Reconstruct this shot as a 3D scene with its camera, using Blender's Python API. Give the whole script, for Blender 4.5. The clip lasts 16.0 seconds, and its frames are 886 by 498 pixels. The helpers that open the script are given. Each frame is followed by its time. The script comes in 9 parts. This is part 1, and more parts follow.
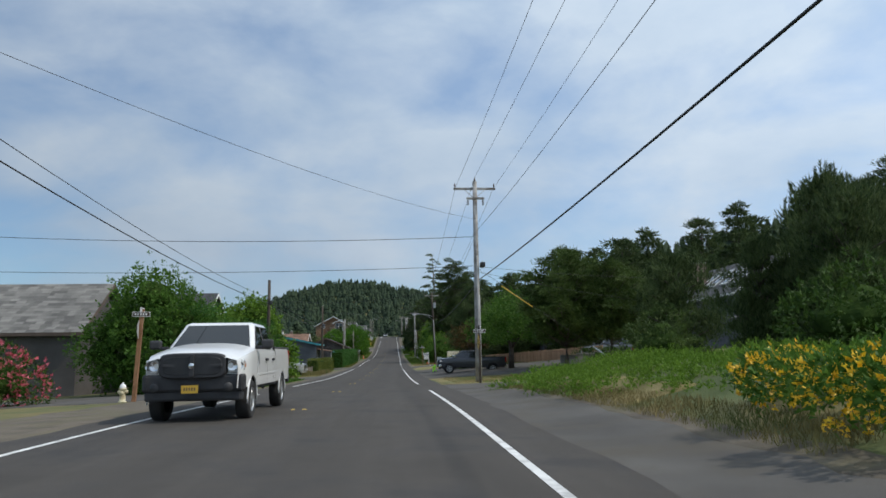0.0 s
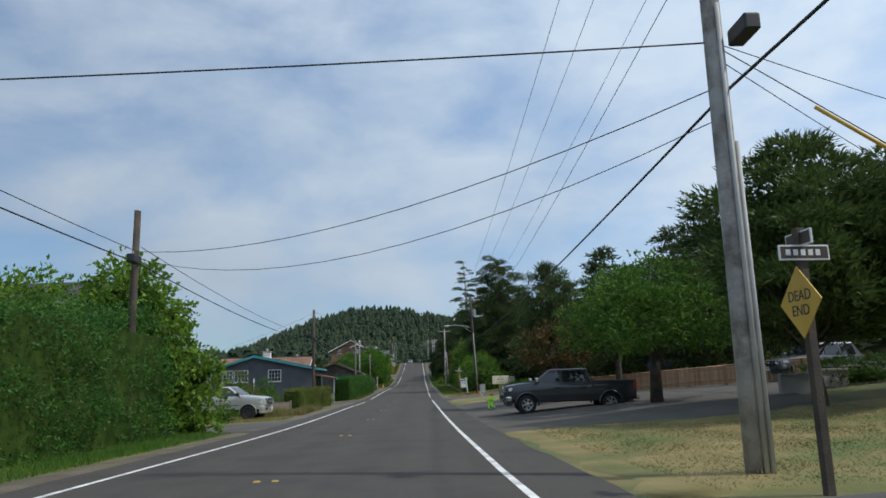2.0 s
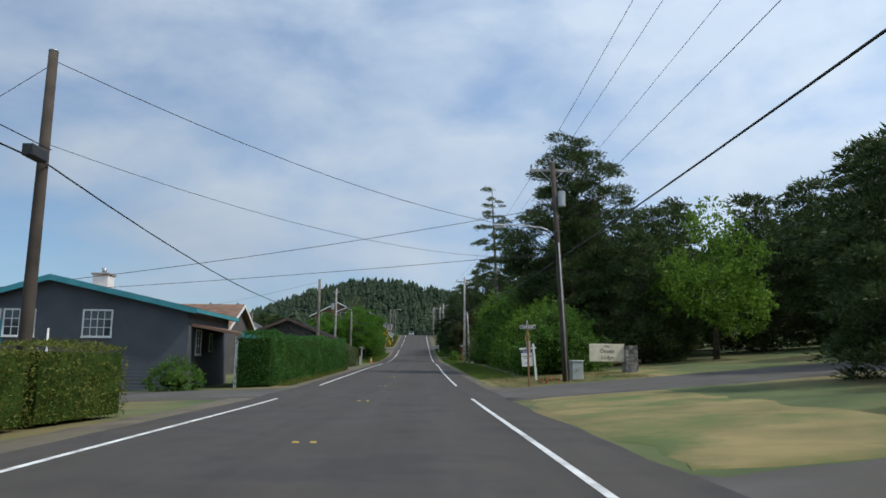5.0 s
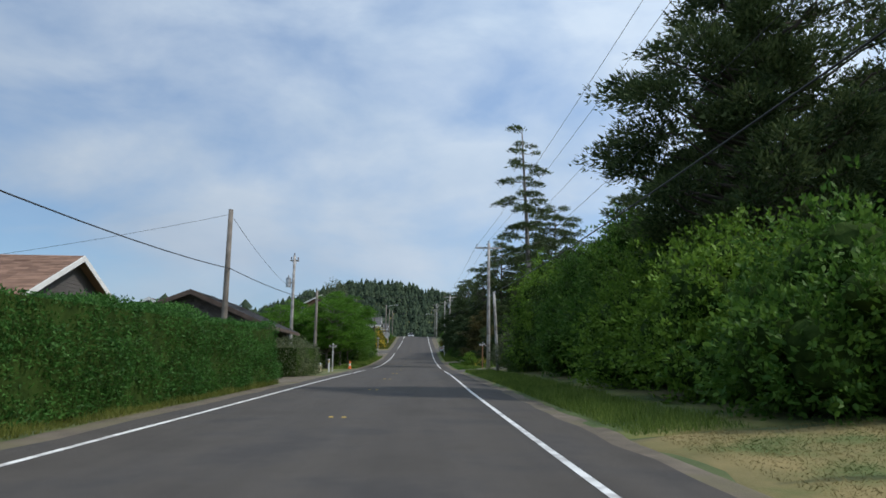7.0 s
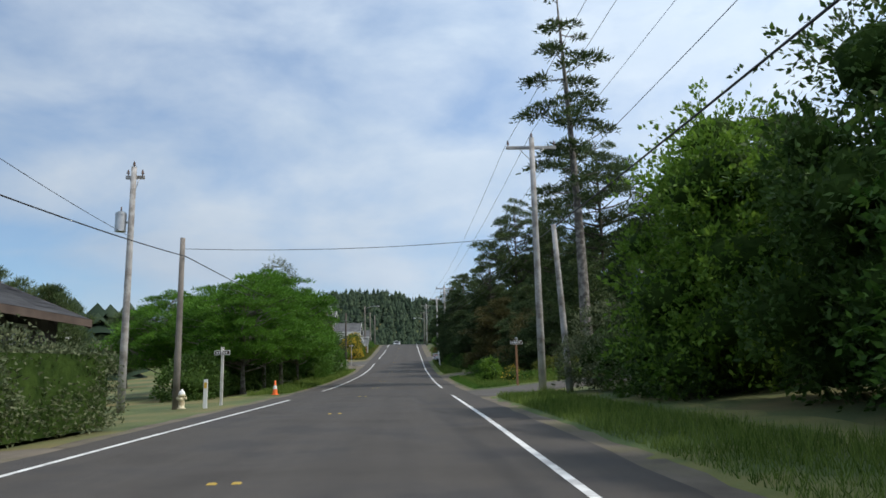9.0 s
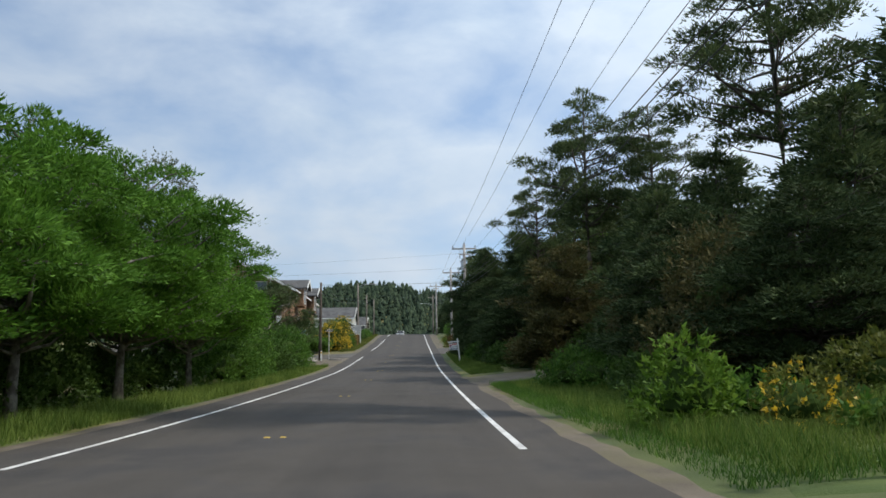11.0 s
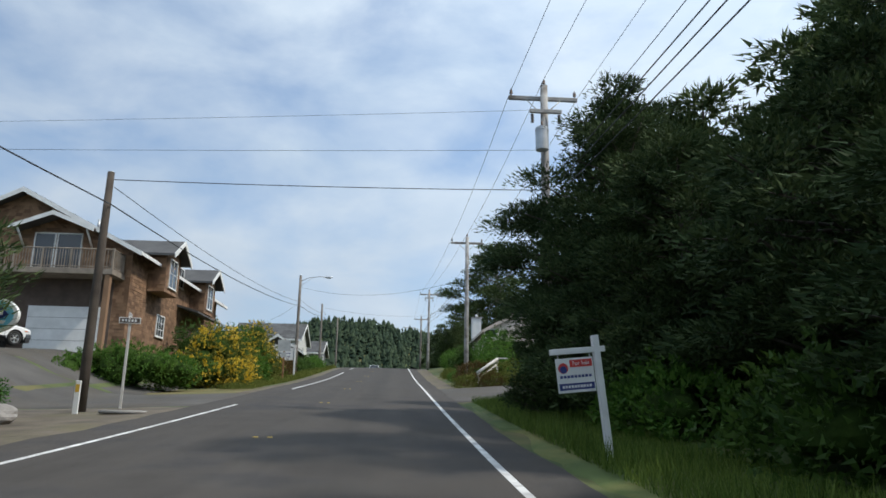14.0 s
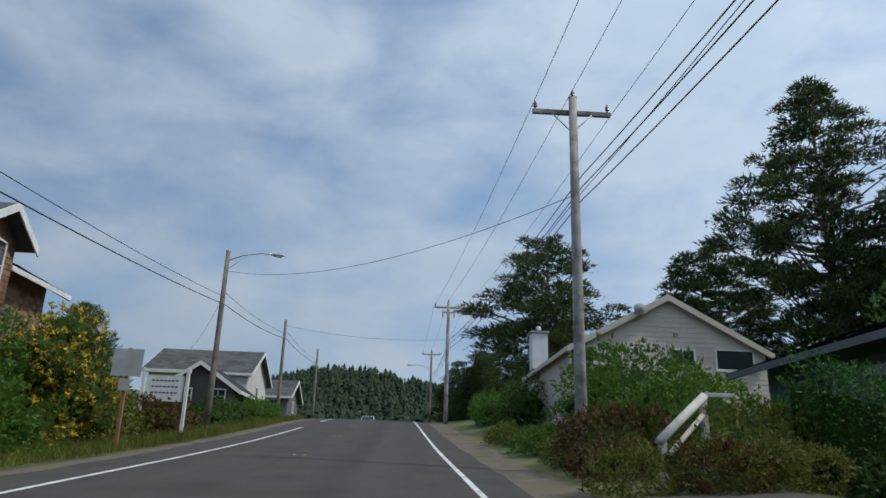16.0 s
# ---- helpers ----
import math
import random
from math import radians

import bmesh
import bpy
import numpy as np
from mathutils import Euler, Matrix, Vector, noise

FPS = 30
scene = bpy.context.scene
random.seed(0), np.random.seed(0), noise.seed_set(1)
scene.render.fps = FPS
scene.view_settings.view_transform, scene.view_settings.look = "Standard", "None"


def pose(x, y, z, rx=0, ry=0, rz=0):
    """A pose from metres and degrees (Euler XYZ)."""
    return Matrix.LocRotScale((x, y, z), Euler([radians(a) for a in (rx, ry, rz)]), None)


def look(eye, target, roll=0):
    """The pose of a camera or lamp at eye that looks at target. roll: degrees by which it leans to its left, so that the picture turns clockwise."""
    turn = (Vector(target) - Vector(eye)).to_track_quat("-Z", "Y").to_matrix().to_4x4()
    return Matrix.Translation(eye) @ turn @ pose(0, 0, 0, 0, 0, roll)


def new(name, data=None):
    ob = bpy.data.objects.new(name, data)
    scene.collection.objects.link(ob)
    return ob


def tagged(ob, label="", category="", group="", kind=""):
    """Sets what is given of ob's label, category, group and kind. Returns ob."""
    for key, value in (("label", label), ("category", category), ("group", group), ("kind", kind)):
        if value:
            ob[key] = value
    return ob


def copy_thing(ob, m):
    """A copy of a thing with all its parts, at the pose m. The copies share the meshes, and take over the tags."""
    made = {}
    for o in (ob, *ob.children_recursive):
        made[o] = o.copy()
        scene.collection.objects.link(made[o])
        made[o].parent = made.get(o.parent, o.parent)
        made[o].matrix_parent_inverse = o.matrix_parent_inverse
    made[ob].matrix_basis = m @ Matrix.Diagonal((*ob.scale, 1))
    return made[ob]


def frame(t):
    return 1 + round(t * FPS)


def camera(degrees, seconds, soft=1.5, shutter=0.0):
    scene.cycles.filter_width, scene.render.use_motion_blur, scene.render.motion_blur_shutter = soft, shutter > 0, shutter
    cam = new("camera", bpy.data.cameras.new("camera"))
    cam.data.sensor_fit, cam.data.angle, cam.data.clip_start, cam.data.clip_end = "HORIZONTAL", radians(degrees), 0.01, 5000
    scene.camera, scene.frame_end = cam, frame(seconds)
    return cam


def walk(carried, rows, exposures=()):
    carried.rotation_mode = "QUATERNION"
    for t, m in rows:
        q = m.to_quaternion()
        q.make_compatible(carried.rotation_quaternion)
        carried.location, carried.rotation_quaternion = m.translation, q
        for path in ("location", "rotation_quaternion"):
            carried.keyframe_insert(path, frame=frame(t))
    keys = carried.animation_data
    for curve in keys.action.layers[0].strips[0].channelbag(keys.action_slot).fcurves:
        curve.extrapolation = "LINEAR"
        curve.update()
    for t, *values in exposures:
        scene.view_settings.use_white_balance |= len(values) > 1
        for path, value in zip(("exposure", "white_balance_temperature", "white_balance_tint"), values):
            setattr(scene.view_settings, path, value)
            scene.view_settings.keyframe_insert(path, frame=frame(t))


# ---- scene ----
# camera and its way along the road
cam = camera(63.9, 16.0, soft=1.6)
PATH = [
    (0.0, (1.792, -4.937, 1.219), (2.501, 4.929, 2.691), -0.86),
    (0.5, (1.838, 2.276, 1.237), (2.558, 12.167, 2.518), -1.85),
    (1.0, (1.853, 9.511, 1.217), (2.460, 19.350, 2.894), -0.64),
    (1.5, (1.841, 16.776, 1.141), (2.375, 26.646, 2.659), -0.99),
    (2.0, (1.798, 24.153, 1.035), (2.178, 33.971, 2.896), -1.59),
    (2.5, (1.707, 31.557, 0.960), (1.851, 41.410, 2.665), -0.91),
    (3.0, (1.603, 39.008, 0.882), (1.797, 48.895, 2.367), -1.41),
    (3.5, (1.495, 46.517, 0.791), (1.642, 56.424, 2.142), -1.03),
    (4.0, (1.401, 54.056, 0.731), (1.732, 63.947, 2.166), -0.22),
    (6.5, (1.166, 91.584, 0.735), (1.363, 101.452, 2.341), 1.35),
    (7.0, (1.211, 99.030, 0.799), (1.514, 108.890, 2.439), 0.80),
    (7.5, (1.264, 106.435, 0.872), (1.810, 116.262, 2.642), 0.07),
    (8.0, (1.325, 113.837, 0.969), (1.871, 123.664, 2.736), -0.60),
    (10.5, (1.829, 150.725, 1.576), (2.336, 160.549, 3.371), -1.61),
    (11.0, (1.868, 158.299, 1.688), (2.260, 168.144, 3.395), -0.91),
    (11.5, (1.891, 165.834, 1.809), (2.363, 175.701, 3.368), -2.15),
    (12.0, (1.906, 173.269, 1.958), (2.489, 183.145, 3.415), -1.52),
    (12.5, (1.921, 180.537, 2.151), (2.572, 190.272, 4.344), -0.73),
    (13.0, (1.941, 187.709, 2.387), (2.481, 197.461, 4.534), -1.00),
    (13.5, (1.952, 194.808, 2.640), (2.564, 204.503, 5.014), 0.27),
    (14.0, (1.958, 201.813, 2.920), (2.563, 211.526, 5.222), 0.95),
    (14.5, (1.982, 208.814, 3.277), (2.687, 218.538, 5.504), -0.79),
    (15.0, (2.022, 215.825, 3.737), (2.740, 225.454, 6.337), -1.04),
    (15.5, (2.065, 222.861, 4.256), (2.719, 232.452, 7.011), 0.18),
    (16.0, (2.082, 229.831, 4.767), (2.600, 239.361, 7.754), 1.78),
]
walk(cam, [(t, look(eye, target, roll)) for t, eye, target, roll in PATH], exposures=((0.0, -0.22, 6520, 9), (3.5, -0.15, 6500, 9.5), (6.5, -0.12, 6440, 10), (8.0, 0.0, 6520, 10), (11.0, 0.1, 6740, 10), (12.5, 0.25, 6760, 9), (13.5, 0.12, 6640, 9), (15.5, -0.12, 6480, 9), (16.0, -0.42, 6330, 9)))

# ---- light: a veiled sun from the right, thin broken cloud ----
SUN_AZ, SUN_EL = 104.0, 50.0      # azimuth from +y towards +x
world = bpy.data.worlds.new("world")
scene.world = world
world.use_nodes = True
wt = world.node_tree
wt.nodes.clear()


def wnode(kind, **kw):
    n = wt.nodes.new(kind)
    for k, v in kw.items():
        n.inputs[k].default_value = v
    return n


sky = wt.nodes.new("ShaderNodeTexSky")
sky.sky_type = "NISHITA"
sky.sun_disc = False
sky.sun_elevation = radians(SUN_EL)
sky.sun_rotation = radians(SUN_AZ)
sky.air_density, sky.dust_density, sky.ozone_density = 1.0, 0.6, 1.6
tc = wt.nodes.new("ShaderNodeTexCoord")
mp = wt.nodes.new("ShaderNodeMapping")
mp.inputs["Scale"].default_value = (1.0, 1.0, 1.9)
mp.inputs["Location"].default_value = (0.35, 0.1, 0.2)
wt.links.new(tc.outputs["Generated"], mp.inputs["Vector"])
big = wnode("ShaderNodeTexNoise", Scale=4.2, Detail=7.0, Roughness=0.52, Distortion=0.2)
wt.links.new(mp.outputs[0], big.inputs["Vector"])
cover = wt.nodes.new("ShaderNodeValToRGB")
cover.color_ramp.elements[0].position, cover.color_ramp.elements[0].color = 0.35, (0.38, 0.38, 0.38, 1)
cover.color_ramp.elements[1].position, cover.color_ramp.elements[1].color = 0.64, (1, 1, 1, 1)
fine = wnode("ShaderNodeTexNoise", Scale=5.0, Detail=8.0, Roughness=0.55)
wt.links.new(mp.outputs[0], fine.inputs["Vector"])
tone = wt.nodes.new("ShaderNodeValToRGB")
tone.color_ramp.elements[0].position, tone.color_ramp.elements[0].color = 0.24, (4.5, 5.75, 7.4, 1)
tone.color_ramp.elements[1].position, tone.color_ramp.elements[1].color = 0.72, (6.2, 7.2, 8.4, 1)
wt.links.new(fine.outputs["Fac"], tone.inputs["Fac"])
mix = wt.nodes.new("ShaderNodeMix")
mix.data_type = "RGBA"
wt.links.new(cover.outputs["Color"], mix.inputs["Factor"])
clear = wt.nodes.new("ShaderNodeVectorMath")
clear.operation = "MULTIPLY"
clear.inputs[1].default_value = (0.84, 1.22, 1.50)
wt.links.new(sky.outputs["Color"], clear.inputs[0])
wt.links.new(clear.outputs[0], mix.inputs["A"])
wt.links.new(tone.outputs["Color"], mix.inputs["B"])
bg = wnode("ShaderNodeBackground", Strength=0.1)
nrm = wt.nodes.new("ShaderNodeVectorMath")
nrm.operation = "NORMALIZE"
wt.links.new(tc.outputs["Generated"], nrm.inputs[0])
dot = wt.nodes.new("ShaderNodeVectorMath")
dot.operation = "DOT_PRODUCT"
dot.inputs[1].default_value = (math.sin(radians(SUN_AZ)) * math.cos(radians(SUN_EL)), math.cos(radians(SUN_AZ)) * math.cos(radians(SUN_EL)), math.sin(radians(SUN_EL)))
wt.links.new(nrm.outputs[0], dot.inputs[0])
thick = wt.nodes.new("ShaderNodeMath")
thick.operation = "MULTIPLY_ADD"
thick.inputs[1].default_value = 0.24
wt.links.new(dot.outputs["Value"], thick.inputs[0])
wt.links.new(big.outputs["Fac"], thick.inputs[2])
wt.links.new(thick.outputs[0], cover.inputs["Fac"])
glow = wt.nodes.new("ShaderNodeMapRange")
glow.inputs["From Min"].default_value, glow.inputs["From Max"].default_value = -0.25, 0.8
glow.inputs["To Min"].default_value, glow.inputs["To Max"].default_value = 0.86, 1.5
wt.links.new(dot.outputs["Value"], glow.inputs["Value"])
veil = wt.nodes.new("ShaderNodeVectorMath")
veil.operation = "SCALE"
wt.links.new(mix.outputs["Result"], veil.inputs[0])
wt.links.new(glow.outputs[0], veil.inputs["Scale"])
wt.links.new(veil.outputs[0], bg.inputs["Color"])
wo = wt.nodes.new("ShaderNodeOutputWorld")
wt.links.new(bg.outputs[0], wo.inputs["Surface"])

sun = new("sun", bpy.data.lights.new("sun", "SUN"))
sun.data.energy, sun.data.angle, sun.data.color = 3.1, radians(2.0), (1.0, 0.95, 0.87)
_az, _el = radians(SUN_AZ), radians(SUN_EL)
SUN_DIR = Vector((math.sin(_az) * math.cos(_el), math.cos(_az) * math.cos(_el), math.sin(_el)))
sun.matrix_world = look(SUN_DIR * 50, (0, 0, 0))
scene.view_settings.exposure = 0.0

# ---- helpers ----
rng = np.random.default_rng(7)


def material(name, dark, light, rough=0.8, scale=6.0, fine=60.0, bump=0.2, metal=0.0, stain=None, stain_scale=0.6, coat=0.0, leaf=0.0, island=False, spec=0.5, coords="Object", random=0.0, fine_amt=0.35):
    """A surface with two scales of variation between two base colours, a stain colour in patches and fine relief."""
    m = bpy.data.materials.new(name)
    m.use_nodes = True
    nt = m.node_tree
    nt.nodes.clear()
    N = nt.nodes.new
    out = N("ShaderNodeOutputMaterial")
    b = N("ShaderNodeBsdfPrincipled")
    b.inputs["Roughness"].default_value, b.inputs["Metallic"].default_value = rough, metal
    b.inputs["Coat Weight"].default_value = coat
    b.inputs["Coat Roughness"].default_value = 0.06
    b.inputs["Specular IOR Level"].default_value = spec
    tcn = N("ShaderNodeTexCoord")
    n1 = N("ShaderNodeTexNoise")
    n1.inputs["Scale"].default_value, n1.inputs["Detail"].default_value = scale, 5.0
    n2 = N("ShaderNodeTexNoise")
    n2.inputs["Scale"].default_value, n2.inputs["Detail"].default_value = fine, 4.0
    for n in (n1, n2):
        nt.links.new(tcn.outputs[coords], n.inputs["Vector"])
    add = N("ShaderNodeMath")
    add.operation = "MULTIPLY_ADD"
    add.inputs[1].default_value = fine_amt
    nt.links.new(n2.outputs["Fac"], add.inputs[0])
    if island:
        geo = N("ShaderNodeNewGeometry")
        mul = N("ShaderNodeMath")
        mul.operation = "MULTIPLY_ADD"
        mul.inputs[1].default_value = 0.55
        nt.links.new(geo.outputs["Random Per Island"], mul.inputs[0])
        sc = N("ShaderNodeMath")
        sc.operation = "MULTIPLY_ADD"
        sc.inputs[1].default_value, sc.inputs[2].default_value = 0.9, -0.45
        nt.links.new(n1.outputs["Fac"], sc.inputs[0])
        nt.links.new(sc.outputs[0], mul.inputs[2])
        nt.links.new(mul.outputs[0], add.inputs[2])
    elif random:
        oi = N("ShaderNodeObjectInfo")
        mul = N("ShaderNodeMath")
        mul.operation = "MULTIPLY_ADD"
        mul.inputs[1].default_value = random
        nt.links.new(oi.outputs["Random"], mul.inputs[0])
        sc = N("ShaderNodeMath")
        sc.operation = "MULTIPLY_ADD"
        sc.inputs[1].default_value, sc.inputs[2].default_value = 1.0 - random * 0.6, -0.15 - random * 0.3
        nt.links.new(n1.outputs["Fac"], sc.inputs[0])
        nt.links.new(sc.outputs[0], mul.inputs[2])
        nt.links.new(mul.outputs[0], add.inputs[2])
    else:
        sc = N("ShaderNodeMath")
        sc.operation = "MULTIPLY_ADD"
        sc.inputs[1].default_value, sc.inputs[2].default_value = 1.4, -0.37
        nt.links.new(n1.outputs["Fac"], sc.inputs[0])
        nt.links.new(sc.outputs[0], add.inputs[2])
    ramp = N("ShaderNodeValToRGB")
    ramp.color_ramp.elements[0].position, ramp.color_ramp.elements[0].color = 0.15, (*dark, 1)
    ramp.color_ramp.elements[1].position, ramp.color_ramp.elements[1].color = 0.85, (*light, 1)
    nt.links.new(add.outputs[0], ramp.inputs["Fac"])
    col = ramp.outputs["Color"]
    if stain:
        n3 = N("ShaderNodeTexNoise")
        n3.inputs["Scale"].default_value, n3.inputs["Detail"].default_value, n3.inputs["Roughness"].default_value = stain_scale, 6.0, 0.62
        nt.links.new(tcn.outputs[coords], n3.inputs["Vector"])
        r3 = N("ShaderNodeValToRGB")
        r3.color_ramp.elements[0].position, r3.color_ramp.elements[1].position = 0.47, 0.62
        nt.links.new(n3.outputs["Fac"], r3.inputs["Fac"])
        mx = N("ShaderNodeMix")
        mx.data_type = "RGBA"
        nt.links.new(r3.outputs["Color"], mx.inputs["Factor"])
        nt.links.new(col, mx.inputs["A"])
        mx.inputs["B"].default_value = (*stain, 1)
        col = mx.outputs["Result"]
    nt.links.new(col, b.inputs["Base Color"])
    if bump:
        bp = N("ShaderNodeBump")
        bp.inputs["Strength"].default_value, bp.inputs["Distance"].default_value = bump, 0.02
        nt.links.new(n2.outputs["Fac"], bp.inputs["Height"])
        nt.links.new(bp.outputs[0], b.inputs["Normal"])
    if leaf:
        tr = N("ShaderNodeBsdfTranslucent")
        nt.links.new(col, tr.inputs["Color"])
        ms = N("ShaderNodeMixShader")
        ms.inputs["Fac"].default_value = leaf
        nt.links.new(b.outputs[0], ms.inputs[1])
        nt.links.new(tr.outputs[0], ms.inputs[2])
        nt.links.new(ms.outputs[0], out.inputs["Surface"])
    else:
        nt.links.new(b.outputs[0], out.inputs["Surface"])
    return m


def glass_mat(name, tint=(0.03, 0.04, 0.05), rough=0.03):
    m = bpy.data.materials.new(name)
    m.use_nodes = True
    b = m.node_tree.nodes["Principled BSDF"]
    b.inputs["Base Color"].default_value = (*tint, 1)
    b.inputs["Roughness"].default_value = rough
    b.inputs["Specular IOR Level"].default_value = 0.8
    return m


def mesh_np(name, verts, faces):
    """A mesh from arrays: verts (n, 3), faces (m, 3 or 4)."""
    me = bpy.data.meshes.new(name)
    verts, faces = np.asarray(verts, np.float32), np.asarray(faces, np.int32)
    m, k = faces.shape
    me.vertices.add(len(verts))
    me.vertices.foreach_set("co", verts.ravel())
    me.loops.add(m * k)
    me.loops.foreach_set("vertex_index", faces.ravel())
    me.polygons.add(m)
    me.polygons.foreach_set("loop_start", np.arange(0, m * k, k, dtype=np.int32))
    me.polygons.foreach_set("loop_total", np.full(m, k, np.int32))
    me.update(calc_edges=True)
    return me


def thing(name, label, category, loc=(0, 0, 0), rz=0.0, group="", kind="", scale=1.0):
    ob = new(name)
    ob.empty_display_size = 0.2
    ob.matrix_basis = pose(*loc, 0, 0, rz) @ Matrix.Scale(scale, 4)
    return tagged(ob, label, category, group, kind)


def part(name, data, mat, parent=None, label="", loc=None, rot=(0, 0, 0), smooth=False):
    """One mesh object out of a bmesh or a mesh, under a thing or a part."""
    if isinstance(data, bmesh.types.BMesh):
        me = bpy.data.meshes.new(name)
        data.to_mesh(me)
        data.free()
    else:
        me = data
    if mat is not None and not me.materials:
        me.materials.append(mat)
    if smooth:
        me.polygons.foreach_set("use_smooth", np.ones(len(me.polygons), bool))
    ob = new(name, me)
    if loc is not None:
        ob.matrix_basis = pose(*loc, *rot)
    if parent is not None:
        ob.parent = parent
    if label:
        ob["label"] = label
    return ob


def box(bm, x0, x1, y0, y1, z0, z1, bevel=0.0):
    """Adds a box to bm; with a bevel the edges are rounded off."""
    r = bmesh.ops.create_cube(bm, size=1.0)
    for v in r["verts"]:
        v.co = Vector(((x0 + x1) / 2 + v.co.x * (x1 - x0), (y0 + y1) / 2 + v.co.y * (y1 - y0), (z0 + z1) / 2 + v.co.z * (z1 - z0)))
    if bevel:
        es = list({e for v in r["verts"] for e in v.link_edges})
        bmesh.ops.bevel(bm, geom=es, offset=bevel, segments=2, affect="EDGES", profile=0.5)
    return bm


def boxed(x0, x1, y0, y1, z0, z1, bevel=0.0):
    return box(bmesh.new(), x0, x1, y0, y1, z0, z1, bevel)


def prism(bm, pts, y0, y1):
    """A polygon in the x-z plane drawn out along y."""
    a = [bm.verts.new((x, y0, z)) for x, z in pts]
    c = [bm.verts.new((x, y1, z)) for x, z in pts]
    bm.faces.new(a)
    bm.faces.new(list(reversed(c)))
    for i in range(len(pts)):
        j = (i + 1) % len(pts)
        bm.faces.new((a[j], a[i], c[i], c[j]))
    bmesh.ops.recalc_face_normals(bm, faces=bm.faces)
    return bm


def tube(path, radius, sides=6, taper=None):
    """A tube along a list of points; taper: the radius at each point."""
    pts = [Vector(p) for p in path]
    vs, fs = [], []
    up = Vector((0, 0, 1))
    for i, p in enumerate(pts):
        d = (pts[min(i + 1, len(pts) - 1)] - pts[max(i - 1, 0)]).normalized()
        s = d.cross(up)
        if s.length < 1e-3:
            s = d.cross(Vector((0, 1, 0)))
        s.normalize()
        w = s.cross(d)
        r = taper[i] if taper is not None else radius
        for k in range(sides):
            a = 2 * math.pi * k / sides
            vs.append(p + (s * math.cos(a) + w * math.sin(a)) * r)
    n = len(pts)
    for i in range(n - 1):
        for k in range(sides):
            l = (k + 1) % sides
            fs.append((i * sides + k, i * sides + l, (i + 1) * sides + l, (i + 1) * sides + k))
    me = bpy.data.meshes.new("tube")
    me.from_pydata([tuple(v) for v in vs], [], fs + [tuple(reversed(range(sides))), tuple(range((n - 1) * sides, n * sides))])
    me.polygons.foreach_set("use_smooth", np.ones(len(me.polygons), bool))
    return me


def join_np(parts):
    """Joins (verts, faces) pairs of arrays with equal face sizes."""
    vs, fs, o = [], [], 0
    for v, f in parts:
        vs.append(v)
        fs.append(np.asarray(f) + o)
        o += len(v)
    return np.concatenate(vs), np.concatenate(fs)


# ---- materials ----
M = {}
M["asphalt"] = material("asphalt", (0.042, 0.037, 0.033), (0.078, 0.069, 0.06), 0.9, 0.5, 90.0, 0.3, stain=(0.050, 0.046, 0.044), stain_scale=0.5, spec=0.3, fine_amt=0.6)
M["asphalt_old"] = material("asphalt_old", (0.050, 0.046, 0.043), (0.105, 0.098, 0.090), 0.92, 0.5, 70.0, 0.3, stain=(0.085, 0.075, 0.062), stain_scale=0.4, spec=0.3, fine_amt=0.6)
M["gravel"] = material("gravel", (0.066, 0.053, 0.039), (0.165, 0.137, 0.102), 0.95, 1.2, 55.0, 0.6, stain=(0.12, 0.105, 0.06), stain_scale=0.5)
M["ground"] = material("ground", (0.035, 0.06, 0.015), (0.11, 0.13, 0.04), 0.95, 0.5, 30.0, 0.6, stain=(0.16, 0.13, 0.05), stain_scale=0.16)
M["drygrass"] = material("drygrass", (0.11, 0.105, 0.032), (0.29, 0.22, 0.09), 0.95, 0.6, 40.0, 0.6, stain=(0.09, 0.12, 0.03), stain_scale=0.35)
M["lawn"] = material("lawn", (0.038, 0.070, 0.014), (0.105, 0.140, 0.036), 0.95, 0.7, 45.0, 0.6, stain=(0.18, 0.17, 0.05), stain_scale=0.3)
M["soil"] = material("soil", (0.035, 0.025, 0.018), (0.10, 0.07, 0.05), 0.97, 1.5, 40.0, 0.7)
M["paint_white"] = material("paint_white", (0.55, 0.55, 0.53), (0.80, 0.80, 0.78), 0.7, 2.0, 60.0, 0.15, stain=(0.42, 0.41, 0.40), stain_scale=2.5)
M["paint_yellow"] = material("paint_yellow", (0.28, 0.19, 0.03), (0.45, 0.31, 0.06), 0.6, 4.0, 60.0, 0.1)
M["leaf_bright"] = material("leaf_bright", (0.065, 0.14, 0.014), (0.21, 0.34, 0.05), 0.55, 0.6, 9.0, 0, leaf=0.4, island=True, spec=0.15)
M["leaf_mid"] = material("leaf_mid", (0.036, 0.098, 0.014), (0.135, 0.245, 0.042), 0.55, 0.6, 9.0, 0, leaf=0.38, island=True, spec=0.15)
M["leaf_dark"] = material("leaf_dark", (0.028, 0.062, 0.012), (0.095, 0.165, 0.034), 0.55, 0.6, 9.0, 0, leaf=0.3, island=True, spec=0.15)
M["leaf_olive"] = material("leaf_olive", (0.06, 0.085, 0.014), (0.22, 0.23, 0.055), 0.55, 0.6, 9.0, 0, leaf=0.35, island=True, spec=0.15)
M["leaf_grey"] = material("leaf_grey", (0.05, 0.075, 0.03), (0.20, 0.22, 0.12), 0.6, 0.7, 9.0, 0, leaf=0.3, island=True, spec=0.2)
M["leaf_brown"] = material("leaf_brown", (0.05, 0.035, 0.012), (0.17, 0.11, 0.035), 0.6, 0.7, 9.0, 0, leaf=0.25, island=True, spec=0.2)
